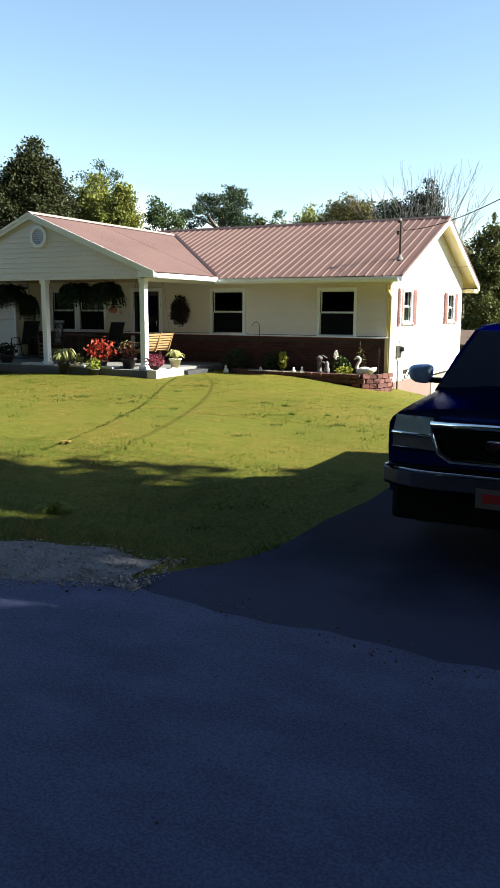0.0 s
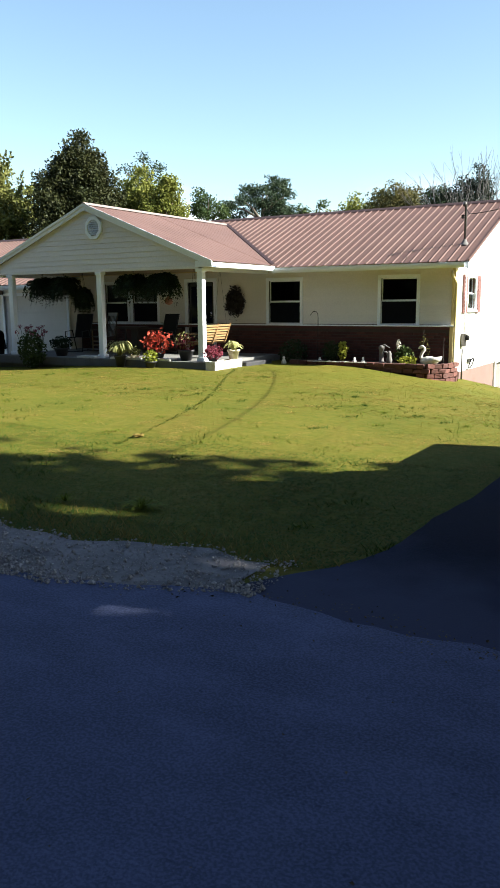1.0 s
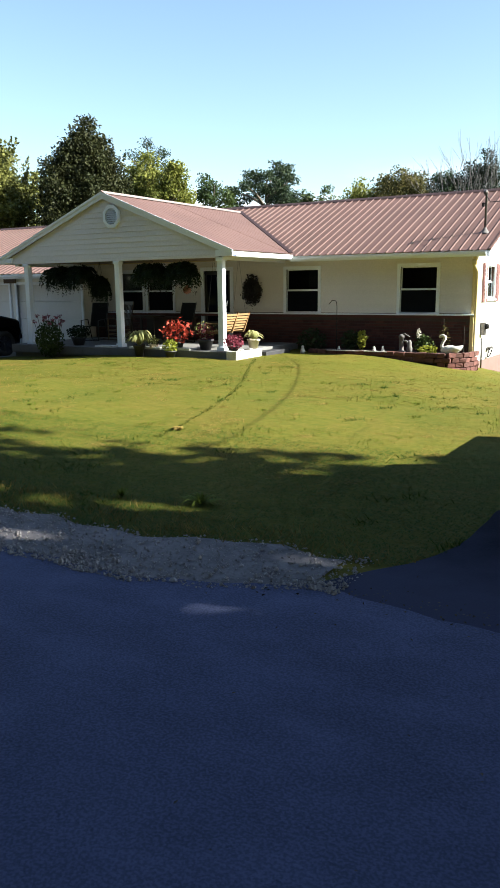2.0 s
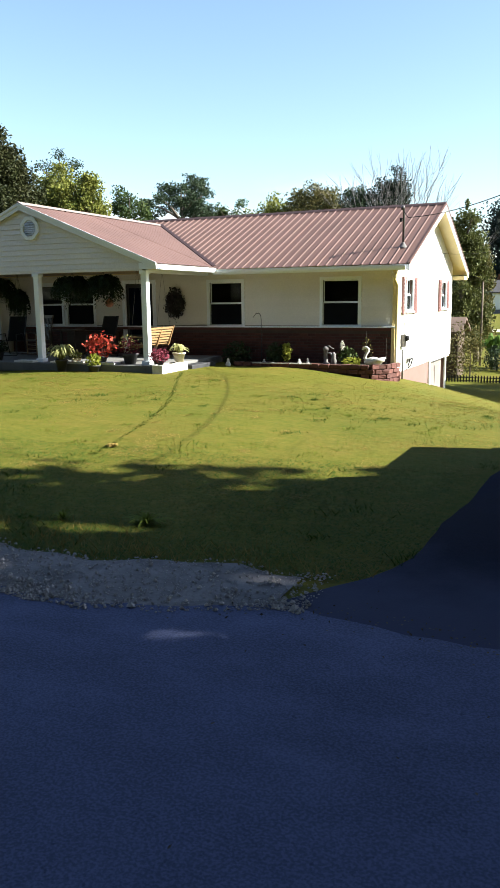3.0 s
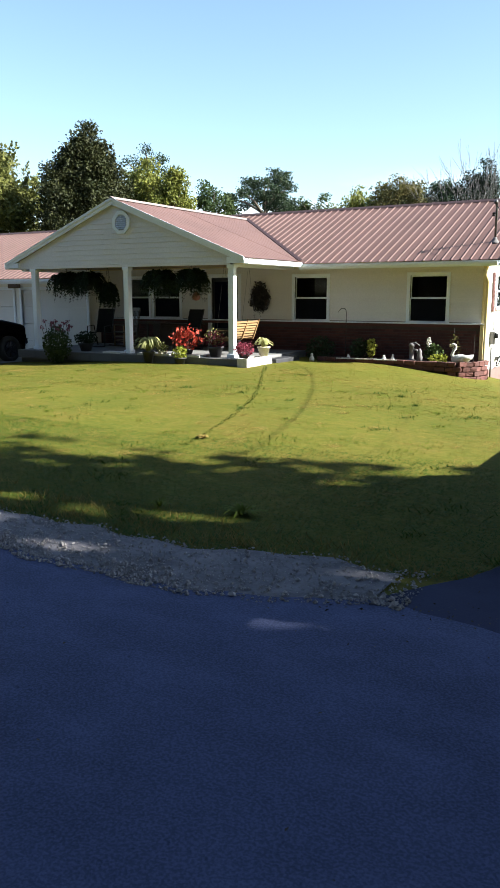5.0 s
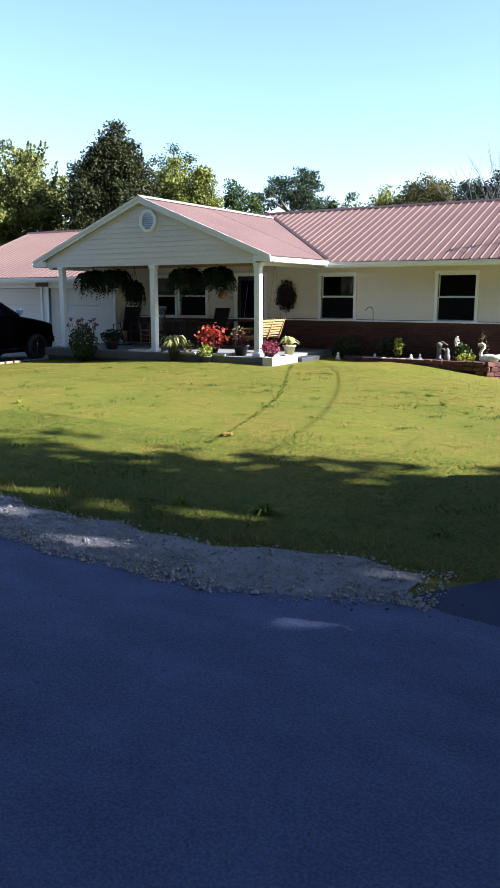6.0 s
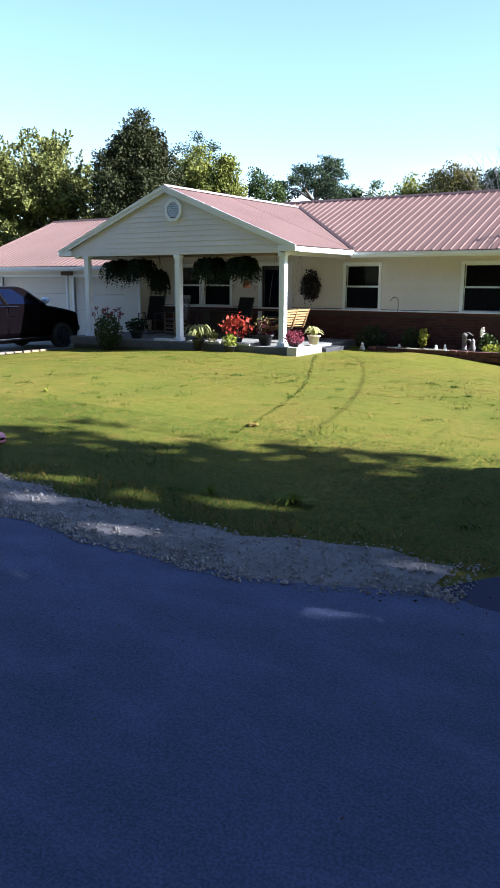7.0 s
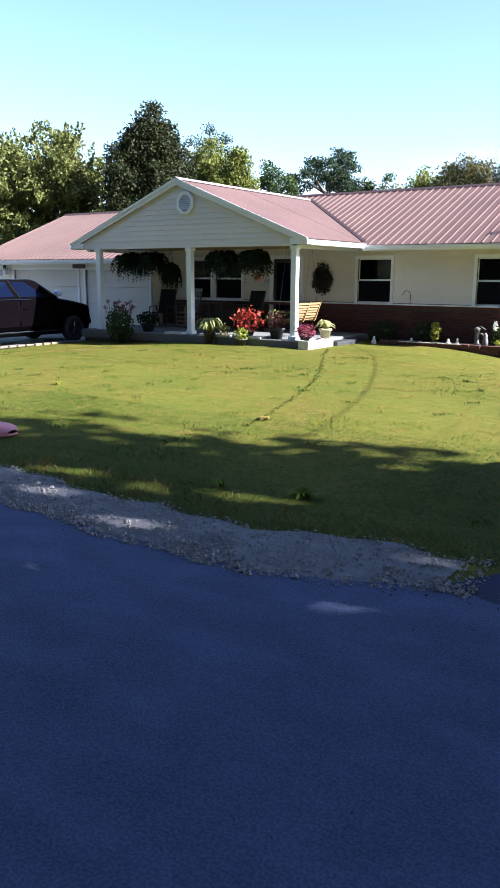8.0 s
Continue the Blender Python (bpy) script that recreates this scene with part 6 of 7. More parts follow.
for course in range(4):
    seg, d = 0, 0.06 * (course % 2)
    while seg < len(line) - 1:
        a, b = line[seg], line[seg + 1]
        length = (b - a).length
        while d < length - 0.05:
            w = 0.26 if seg == 0 else 0.19
            p = a.lerp(b, (d + w / 2) / length)
            z = -0.12 + 0.115 * course + 0.02
            if not (seg == 0 and course < 2):
                turn = math.degrees(math.atan2(b.y - a.y, b.x - a.x))
                bm = bmesh.new()
                grow = random.uniform(-0.012, 0.014)
                box(bm, -w / 2 + 0.004, w / 2 - 0.004, -0.055 - grow, 0.055, 0.0, 0.104 + grow * 0.6, 0.018, pose(p.x, p.y + random.uniform(-0.012, 0.012), z, random.uniform(-4, 4), random.uniform(-3, 3), turn + random.uniform(-7, 7)))
                for v in bm.verts:
                    v.co += Vector([random.uniform(-0.007, 0.007) for _ in range(3)])
                part("edging_block", bm, RED_BLOCK, bed)
            d += w
        d -= length
        d = max(d, 0.0)
        seg += 1
part("cap_board", boxed(1.75, 3.35, -1.2, -1.06, 0.332, 0.352, 0.004), STATUE_WHITE, bed, "weathered white cap board")


# ---------------------------------------------------------------- plants
def foliage(name, parent, rng, centre, radii, n, size, leaf, flat=0.2):
    d = rng.normal(size=(n, 3))
    d /= np.linalg.norm(d, axis=1)[:, None]
    p = d * (rng.uniform(0.15, 1, n) ** 0.5)[:, None] * np.array(radii) + np.array(centre)
    v, f = scatter_leaves(rng, p, size, flat)
    ob = from_arrays(name, v, f, leaf)
    ob.parent = parent
    return tagged(ob, kind="stuff")


def blade_leaves(name, parent, rng, n, length, width, spread, rise, leaf, base=(0, 0, 0), droop=1.0):
    """Arching strap leaves from one root."""
    v, f = [], []
    for _ in range(n):
        a, s, h = rng.uniform(0, 2 * math.pi), spread * rng.uniform(0.3, 1.3), rise * rng.uniform(0.5, 1.3)
        c, e = math.cos(a), math.sin(a)
        k0 = len(v)
        for k in range(6):
            t = k / 5
            r, z = s * t * length, h * (math.sin(min(1.0, t * 1.25) * math.pi / 2) - droop * 0.9 * max(0, t - 0.5) ** 1.6 * 2)
            w = width * (0.5 + 0.9 * math.sin(math.pi * min(1, t * 0.9 + 0.1))) / 2 * (1 if t < 1 else 0.2)
            v += [(base[0] + c * r - e * w, base[1] + e * r + c * w, base[2] + z), (base[0] + c * r + e * w, base[1] + e * r - c * w, base[2] + z)]
        f += [(k0 + 2 * k, k0 + 2 * k + 1, k0 + 2 * k + 3, k0 + 2 * k + 2) for k in range(5)]
    ob = from_arrays(name, v, f, leaf)
    ob.parent = parent
    return ob


def pot(parent, r, h, material, label=""):
    return part("pot", lathe(bmesh.new(), [(r * 0.68, 0), (r * 0.95, h * 0.82), (r * 1.08, h * 0.83), (r * 1.10, h), (r * 0.98, h), (r * 0.92, h * 0.88)], n=16), material, parent, label, True)


def fronds(name, parent, rng, n, reach, fall, leaf, pairs=15, leaflet=0.075):
    """Arching fern fronds, each a row of paired leaflets along a stalk that rises, bends over and hangs."""
    v, f = [], []
    for _ in range(n):
        a, r, d, h = rng.uniform(0, 2 * math.pi), reach * rng.uniform(0.45, 1.08), fall * rng.uniform(0.35, 1.15), rng.uniform(0.10, 0.30)
        c, e = math.cos(a), math.sin(a)
        for k in range(1, pairs + 1):
            t = k / pairs
            p = np.array([c * r * math.sin(t * 1.35) / 0.976, e * r * math.sin(t * 1.35) / 0.976, h * math.sin(math.pi * min(1.0, t * 1.1)) - d * t ** 2.4])
            size = leaflet * (0.35 + math.sin(math.pi * (0.12 + 0.80 * t)))
            for s in (1, -1):
                q = p + size * np.array([-e * s * rng.uniform(0.3, 1.0) + 0.45 * c, c * s * rng.uniform(0.3, 1.0) + 0.45 * e, rng.uniform(-1.3, 0.25)])
                w = 0.17 * size * rng.normal(size=3)
                m = len(v)
                v += [tuple(p - w), tuple(p + w), tuple(q)]
                f.append((m, m + 1, m + 2))
    ob = from_arrays(name, v, f, leaf)
    ob.parent = parent
    return tagged(ob, kind="stuff")


def hanging_fern(x, y, z, r, seed, label="lush hanging fern in a basket under the porch beam"):
    rng = np.random.default_rng(seed)
    ob = thing("hanging_fern", label, "hanging plant", "ferns along the porch", at=pose(x, y, z))
    part("basket", lathe(bmesh.new(), [(0.07, -0.20), (0.13, -0.12), (0.15, 0.0), (0.14, 0.0)], n=12), DARK_POT, ob, smooth=True)
    fronds("fronds", ob, rng, 120, r * 0.92, 0.30, FERN)
    fronds("trailing_fronds", ob, rng, 26, r * 0.66, 0.46, FERN)
    fronds("upright_fronds", ob, rng, 60, r * 0.6, 0.02, FERN)
    for k in range(3):
        a = k * 2.1
        part("hanger_wire", tube(bmesh.new(), [(0.14 * math.cos(a), 0.14 * math.sin(a), 0), (0, 0, CEIL - z)], 0.004, 4), BLACK_IRON, ob)
    return ob


for x, y, z, r, s in ((-5.58, -2.95, 2.25, 0.55, 71), (-4.80, -2.95, 2.25, 0.55, 72), (-2.36, -2.95, 2.26, 0.56, 74), (-1.44, -2.95, 2.27, 0.54, 75)):
    hanging_fern(x, y, z, r, s)
hanging_fern(-4.24, -2.8, 1.95, 0.30, 73, "small trailing plant hanging lower beside the ferns")
ob = thing("hanging_gourd", "small round orange gourd hung from the porch ceiling", "ornament", at=pose(-1.70, -2.35, 1.88))
part("gourd", lathe(bmesh.new(), [(0.02, -0.11), (0.09, -0.08), (0.11, -0.02), (0.09, 0.05), (0.04, 0.09), (0.025, 0.13)], n=14), TERRACOTTA, ob, smooth=True)
part("string", tube(bmesh.new(), [(0, 0, 0.12), (0, 0, CEIL - 1.88)], 0.003, 4), BLACK_IRON, ob)


def potted(name, label, category, x, y, z, r, h, pot_mat, seed, leaves, flowers=None, radii=(0.25, 0.25, 0.2), up=0.25, n=260, size=0.07, straps=None, group=""):
    rng = np.random.default_rng(seed)
    ob = thing(name, label, category, group, at=pose(x, y, z))
    if pot_mat:
        pot(ob, r, h, pot_mat)
    if straps:
        blade_leaves("leaves", ob, rng, straps, 0.42, 0.045, radii[0] * 2.2, up + 0.12, leaves, (0, 0, h * 0.85), 1.0)
    else:
        foliage("leaves", ob, rng, (0, 0, h + up * 0.7), radii, n, size, leaves)
    if flowers:
        foliage("flowers", ob, rng, (0, 0, h + up), (radii[0] * 1.02, radii[1] * 1.02, radii[2] * 1.05), n // 2, size * 0.8, flowers)
    return ob


top_flowers = potted("flowering_shrub", "tall dark flowering shrub with dusky pink heads before the porch", "shrub", -5.14, -3.90, gh(-5.14, -3.90), 0, 0.0, None, 81, LEAF_MID, None, (0.42, 0.36, 0.50), 0.72, 1300, 0.075)
rng = np.random.default_rng(82)
for k in range(16):
    a, r = rng.uniform(0, 6.28), rng.uniform(0.05, 0.5)
    p = (r * math.cos(a), 0.7 * r * math.sin(a), rng.uniform(0.85, 1.12))
    part("stem", tube(bmesh.new(), [(p[0] * 0.3, p[1] * 0.3, 0.0), p], 0.006, 4), LEAF_MID, top_flowers)
    foliage("blossom", top_flowers, rng, p, (0.06, 0.06, 0.05), 26, 0.045, PINK_FLOWER)
potted("potted_plant", "bushy dark green plant in a low tub on the porch", "potted plant", -4.75, -3.2, FLOOR, 0.20, 0.22, DARK_POT, 83, FERN, None, (0.34, 0.3, 0.2), 0.18, 500, 0.07)
potted("variegated_plant", "variegated pale yellow strap-leaved plant in a dark pot before the porch", "potted plant", -2.22, -3.74, gh(-2.22, -3.74), 0.15, 0.30, DARK_POT, 84, PALE_LEAF, None, (0.34, 0.3, 0.2), 0.24, 200, 0.07, straps=130)
potted("small_plant", "small cream and orange flowering plant by the porch edge", "potted plant", -2.02, -3.42, FLOOR, 0.12, 0.12, CREAM_POT, 85, LEAF_LIGHT, PALE_LEAF, (0.17, 0.15, 0.12), 0.10, 150, 0.05)
potted("red_plant", "bright red-leaved plant in a pot at the porch edge", "potted plant", -1.34, -3.34, FLOOR, 0.17, 0.18, DARK_POT, 86, RED_LEAF, RED_LEAF, (0.48, 0.34, 0.30), 0.34, 150, 0.115)
potted("lime_plant", "low lime-yellow foliage plant beneath the red one", "potted plant", -1.28, -3.72, gh(-1.28, -3.72), 0.15, 0.16, DARK_POT, 87, LIME_LEAF, None, (0.20, 0.18, 0.17), 0.16, 260, 0.065)
potted("mixed_planter", "dark pink and grey flowers in a dark pot by the column", "potted plant", -0.58, -3.20, FLOOR, 0.19, 0.26, DARK_POT, 88, MAROON_LEAF, PALE_LEAF, (0.30, 0.26, 0.22), 0.22, 260, 0.06)
potted("maroon_coleus", "low maroon coleus beside the porch column", "potted plant", 0.38, -3.45, 0.45, 0.14, 0.10, DARK_POT, 89, MAROON_LEAF, MAROON_LEAF, (0.25, 0.24, 0.18), 0.14, 300, 0.06)
potted("cream_pot_plant", "pale leafy plant in a cream pot on the white box", "potted plant", 0.56, -2.82, 0.47, 0.15, 0.22, CREAM_POT, 90, PALE_LEAF, None, (0.28, 0.26, 0.14), 0.10, 150, 0.075, straps=50)
potted("green_shrub", "dark green shrub beside the porch end", "shrub", 1.05, -0.62, gh(1.05, -0.62), 0, 0.0, None, 91, LEAF_DARK, None, (0.42, 0.36, 0.36), 0.36, 900, 0.075)
ob = thing("planter_box", "low white-painted timber planter box at the porch corner", "planter")
part("box_side", boxed(0.60, 0.64, -3.76, -2.55, 0.16, 0.455, 0.006), STATUE_WHITE, ob)
part("box_side", boxed(0.37, 0.41, -3.76, -2.55, 0.16, 0.455, 0.006), STATUE_WHITE, ob)
part("box_end", boxed(0.41, 0.60, -3.76, -3.72, 0.16, 0.455, 0.006), STATUE_WHITE, ob)
part("box_end", boxed(0.41, 0.60, -2.59, -2.55, 0.16, 0.455, 0.006), STATUE_WHITE, ob)
part("box_soil", boxed(0.41, 0.60, -3.72, -2.59, 0.16, 0.44), SOIL, ob)
ob = thing("planter_trough", "dark plastic trough beside the porch end", "planter")
part("trough", boxed(0.40, 0.72, -2.48, -1.2, 0.10, 0.36, 0.02), DARK_POT, ob)
for x, w in ((-2.2, 0.5), (-1.2, 0.4), (-3.55, 0.3)):
    part("step_board", boxed(x - w, x + w, -3.58, -3.28, FLOOR, FLOOR + 0.05, 0.008), STATUE_WHITE, thing("plant_stand", "low white board stand under the flower pots", "plant stand"))

# flower-bed plants and ornaments
BZ = 0.30
potted("bed_plant", "yellow-green upright plant in the flower bed", "plant", 2.52, -0.75, BZ, 0, 0.0, None, 92, LIME_LEAF, None, (0.13, 0.12, 0.28), 0.42, 120, 0.085)
potted("bed_shrub", "dark leafy perennial in the flower bed", "plant", 2.18, -0.55, BZ, 0, 0.0, None, 93, LEAF_DARK, None, (0.34, 0.3, 0.28), 0.36, 600, 0.08)
potted("bed_shrub", "dark leafy perennial in the flower bed", "plant", 4.05, -0.55, BZ, 0, 0.0, None, 94, LEAF_MID, None, (0.26, 0.22, 0.24), 0.30, 420, 0.08)
potted("bed_plant", "low lime-green plant beside the swan", "plant", 4.28, -0.88, BZ, 0, 0.0, None, 95, LIME_LEAF, None, (0.26, 0.14, 0.12), 0.15, 170, 0.07)
potted("bed_plant", "tall stem with white blossom in the bed", "plant", 3.98, -0.72, BZ, 0, 0.0, None, 96, WHITE_FLOWER, None, (0.055, 0.05, 0.14), 0.68, 90, 0.05)
potted("bed_plant", "small trailing plant in the bed corner", "plant", 4.55, -0.45, BZ, 0, 0.0, None, 97, LEAF_BROWN, None, (0.14, 0.12, 0.3), 0.6, 70, 0.06)


def statue(name, bm, material, label, category="ornament"):
    return whole(name, bm, material, label, category, smooth=True)


def swan(x, y, z, k=0.8):
    bm = bmesh.new()
    rings = [(-0.30, 0.02, 0.10), (-0.24, 0.09, 0.10), (-0.10, 0.15, 0.10), (0.06, 0.15, 0.10), (0.18, 0.10, 0.12), (0.28, 0.05, 0.17), (0.36, 0.012, 0.23)]
    tube(bm, [(x + a, y, z + c) for a, _, c in rings], [r for _, r, _ in rings], 12)
    neck = [(-0.20, 0.12), (-0.28, 0.22), (-0.24, 0.34), (-0.17, 0.42), (-0.17, 0.49), (-0.23, 0.53), (-0.30, 0.51), (-0.36, 0.46)]
    tube(bm, [(x + a, y, z + c) for a, c in neck], [0.06, 0.05, 0.042, 0.038, 0.038, 0.045, 0.042, 0.012], 10)
    for s in (1, -1):
        prism(bm, [(x - 0.10, y + s * 0.13, z + 0.06), (x + 0.30, y + s * 0.09, z + 0.10), (x + 0.34, y + s * 0.07, z + 0.25), (x + 0.02, y + s * 0.13, z + 0.20)], (0, s * 0.025, 0))
    for v in bm.verts:
        v.co = Vector((x, y, z)) + (v.co - Vector((x, y, z))) * k
    return statue("swan_planter", bm, STATUE_WHITE, "white painted concrete swan planter on the bed edge", "garden ornament")


swan(4.84, -0.93, 0.33)
for x, h, r in ((2.95, 0.15, 0.055), (3.18, 0.17, 0.045), (1.10, 0.20, 0.06), (2.0, 0.13, 0.05)):
    bm = lathe(bmesh.new(), [(r, 0), (r * 1.15, h * 0.25), (r * 0.8, h * 0.55), (r * 0.45, h * 0.66), (r * 0.62, h * 0.82), (r * 0.35, h)], x, -1.0 if x > 1.5 else -1.25, BZ if x > 1.5 else gh(1.1, -1.25), 12)
    statue("garden_figurine", bm, STATUE_WHITE, "small white garden figurine at the bed edge")
bm = lathe(bmesh.new(), [(0.10, 0), (0.10, 0.04), (0.055, 0.08), (0.055, 0.36), (0.075, 0.38), (0.075, 0.42), (0.03, 0.46)], 3.60, -0.85, BZ, 12)
tube(bm, [(3.60, -0.85, BZ + 0.45), (3.68, -0.85, BZ + 0.47), (3.80, -0.85, BZ + 0.40)], [0.018, 0.016, 0.012], 6)
tube(bm, [(3.64, -0.85, BZ + 0.30), (3.73, -0.85, BZ + 0.29), (3.75, -0.85, BZ + 0.23)], [0.024, 0.024, 0.022], 8)
statue("hand_pump", bm, STATUE_GREY, "grey cast-iron hand water pump standing in the bed", "garden ornament")
bm = lathe(bmesh.new(), [(0.06, 0), (0.075, 0.12), (0.05, 0.2), (0.055, 0.27), (0.02, 0.33)], 3.82, -0.9, BZ, 12)
statue("garden_figurine", bm, STATUE_GREY, "grey stone figurine beside the pump")
ob = thing("shepherd_hook", "black iron shepherd's hook in the flower bed", "garden hook")
part("rod", tube(bmesh.new(), [(1.76, -0.62, 0.2), (1.76, -0.62, 1.42), (1.75, -0.62, 1.52), (1.70, -0.62, 1.57), (1.62, -0.62, 1.57), (1.56, -0.62, 1.50), (1.53, -0.62, 1.47)], 0.009, 6), BLACK_IRON, ob)
for x, z in ((4.50, 1.12), (5.0, 0.95)):
    ob = thing("plant_stake", "thin metal plant stake in the bed", "stake")
    part("rod", tube(bmesh.new(), [(x, -0.4, BZ - 0.1), (x, -0.4, z)], 0.007, 5), GALV, ob)

# ---------------------------------------------------------------- porch furniture
swing = thing("porch_swing", "honey-coloured slatted wooden porch swing hung on chains", "porch swing", at=pose(-0.22, -2.55, FLOOR + 0.06) @ Matrix.Scale(0.86, 4))
for k in range(6):
    z = 0.50 + 0.075 * k
    part("back_slat", boxed(0.03 + 0.035 * k, 0.055 + 0.035 * k, -0.72, 0.62, z, z + 0.058, 0.004), WOOD, swing)
for k in range(6):
    x = -0.42 + 0.075 * k
    part("seat_slat", boxed(x, x + 0.06, -0.72, 0.62, 0.44, 0.462, 0.004), WOOD, swing)
for y in (-0.70, -0.05, 0.60):
    bm = bmesh.new()
    prism(bm, [(0.02, y - 0.02, 0.42), (0.06, y - 0.02, 0.42), (0.26, y - 0.02, 0.97), (0.23, y - 0.02, 0.97)], (0, 0.04, 0))
    part("back_stile", bm, WOOD, swing)
    part("seat_rail", boxed(-0.45, 0.04, y - 0.02, y + 0.02, 0.385, 0.44, 0.004), WOOD, swing)
for y in (-0.72, 0.62):
    part("arm", boxed(-0.45, 0.13, y - 0.03, y + 0.03, 0.66, 0.69, 0.006), WOOD, swing)
    part("arm_post", boxed(-0.42, -0.37, y - 0.02, y + 0.02, 0.44, 0.66, 0.004), WOOD, swing)
    for x in (-0.38, 0.12):
        part("chain", tube(bmesh.new(), [(x, y, 0.69), (-0.12, y, (CEIL - FLOOR - 0.06) / 0.86)], 0.003, 5), BLACK_IRON, swing)


def sling_chair(x, y, turn, label):
    ob = thing("porch_chair", label, "chair", "chairs on the porch", at=pose(x, y, FLOOR, 0, 0, turn))
    for s in (-0.28, 0.28):
        part("side_frame", tube(bmesh.new(), [(s, -0.30, 0.02), (s, -0.28, 0.60), (s, 0.10, 0.62), (s, 0.30, 0.02)], 0.016, 6), BLACK_IRON, ob)
        part("back_post", tube(bmesh.new(), [(s * 0.92, -0.22, 0.42), (s * 0.92, 0.20, 0.40), (s * 0.92, 0.42, 1.10)], 0.016, 6), BLACK_IRON, ob)
    bm = bmesh.new()
    prism(bm, [(-0.25, -0.22, 0.425), (0.25, -0.22, 0.425), (0.25, 0.20, 0.405), (-0.25, 0.20, 0.405)], (0, 0, 0.012))
    part("seat", bm, BLACK_PLASTIC, ob)
    bm = bmesh.new()
    prism(bm, [(-0.25, 0.20, 0.41), (0.25, 0.20, 0.41), (0.25, 0.42, 1.10), (-0.25, 0.42, 1.10)], (0, 0.012, 0))
    part("backrest", bm, BLACK_PLASTIC, ob)
    for y2 in (-0.30, 0.30):
        part("foot_rail", tube(bmesh.new(), [(-0.28, y2, 0.02), (0.28, y2, 0.02)], 0.014, 6), BLACK_IRON, ob)
    return ob


sling_chair(-5.68, -1.50, 12, "black sling porch chair turned towards the driveway")
sling_chair(-2.62, -1.45, -8, "black sling porch chair beside the window")


def rocker(x, y, turn):
    ob = thing("rocking_chair", "dark-stained wooden rocking chair with slatted back", "chair", "chairs on the porch", at=pose(x, y, FLOOR, 0, 0, turn))
    for s in (-0.26, 0.26):
        part("rocker", tube(bmesh.new(), [(s, -0.42, 0.07), (s, -0.15, 0.025), (s, 0.15, 0.025), (s, 0.45, 0.08)], 0.018, 6), DARK_WOOD, ob)
        part("leg", tube(bmesh.new(), [(s, -0.22, 0.03), (s, -0.22, 0.62)], 0.02, 6), WOOD, ob)
        part("leg", tube(bmesh.new(), [(s, 0.20, 0.03), (s, 0.22, 0.45), (s, 0.36, 1.12)], 0.02, 6), DARK_WOOD, ob)
        part("arm", boxed(s - 0.04, s + 0.04, -0.27, 0.27, 0.62, 0.645, 0.006), DARK_WOOD, ob)
        for z in (0.2, 0.32):
            part("stretcher", tube(bmesh.new(), [(s, -0.22, z), (s, 0.21, z)], 0.012, 5), WOOD, ob)
    for k in range(6):
        x2 = -0.2 + 0.08 * k
        part("back_slat", boxed(-0.02, 0.02, -0.006, 0.006, 0.0, 0.62, m=pose(x2, 0.25, 0.46, -12, 0, 0)), DARK_WOOD, ob)
    part("top_rail", boxed(-0.28, 0.28, 0.34, 0.37, 1.04, 1.13, 0.008), DARK_WOOD, ob)
    part("seat", boxed(-0.28, 0.28, -0.25, 0.24, 0.42, 0.45, 0.008), DARK_WOOD, ob)
    for z in (0.18, 0.30):
        part("stretcher", tube(bmesh.new(), [(-0.26, -0.22, z), (0.26, -0.22, z)], 0.012, 5), WOOD, ob)
    return ob


rocker(-4.95, -1.25, -20)
ob = thing("porch_table", "dark-stained low table on the porch", "table", at=pose(-2.3 - 2.0, -0.75, FLOOR))
part("tabletop", boxed(-0.45, 0.45, -0.28, 0.28, 0.68, 0.72, 0.008), DARK_WOOD, ob)
for sx in (-0.4, 0.4):
    for sy in (-0.23, 0.23):
        part("leg", boxed(sx - 0.025, sx + 0.025, sy - 0.025, sy + 0.025, 0, 0.68, 0.004), DARK_WOOD, ob)
ob = thing("storage_bench", "dark storage bench below the porch window", "bench", at=pose(-3.7, -0.36, FLOOR))
part("chest", boxed(-0.75, 0.75, -0.22, 0.22, 0.04, 0.62, 0.012), DARK_WOOD, ob)
part("lid", boxed(-0.78, 0.78, -0.25, 0.25, 0.62, 0.67, 0.010), DARK_WOOD, ob)

rng = np.random.default_rng(99)
ob = thing("wreath", "large dark twig wreath on the porch wall", "wreath", at=pose(-1.09, -0.075, 1.84))
pts = []
for a in rng.uniform(0, 2 * np.pi, 1500):
    r = abs(rng.normal(0.19, 0.075))
    pts.append((0.98 * r * math.cos(a), rng.uniform(-0.07, 0.03), 1.25 * r * math.sin(a)))
v, f = scatter_leaves(rng, np.array(pts), 0.07)
w = tagged(from_arrays("twig_mass", v, f, WREATH), kind="stuff")
w.parent = ob
part("ring", tube(bmesh.new(), [(0.24 * math.cos(a), 0.01, 0.27 * math.sin(a)) for a in np.linspace(0, 2 * math.pi, 25)], 0.035, 8, False), RUST_WOOD, ob)
ob = thing("wall_lantern", "outdoor wall light with two white globes beside the garage door", "wall lamp", at=pose(-13.95, GY - 0.03, 2.2))
part("bracket", boxed(-0.05, 0.05, -0.06, 0.0, -0.18, 0.2, 0.01), BLACK_IRON, ob)
for x, z in ((-0.03, 0.14), (0.21, -0.16), (-0.09, -0.20)):
    bm = bmesh.new()
    bmesh.ops.create_uvsphere(bm, u_segments=14, v_segments=8, radius=0.12, matrix=pose(x, -0.15, z))
    part("globe", bm, TRIM, ob, "white opal globe", True)
ob = thing("wall_plaque", "brown wooden plaque above the garage doors", "sign")
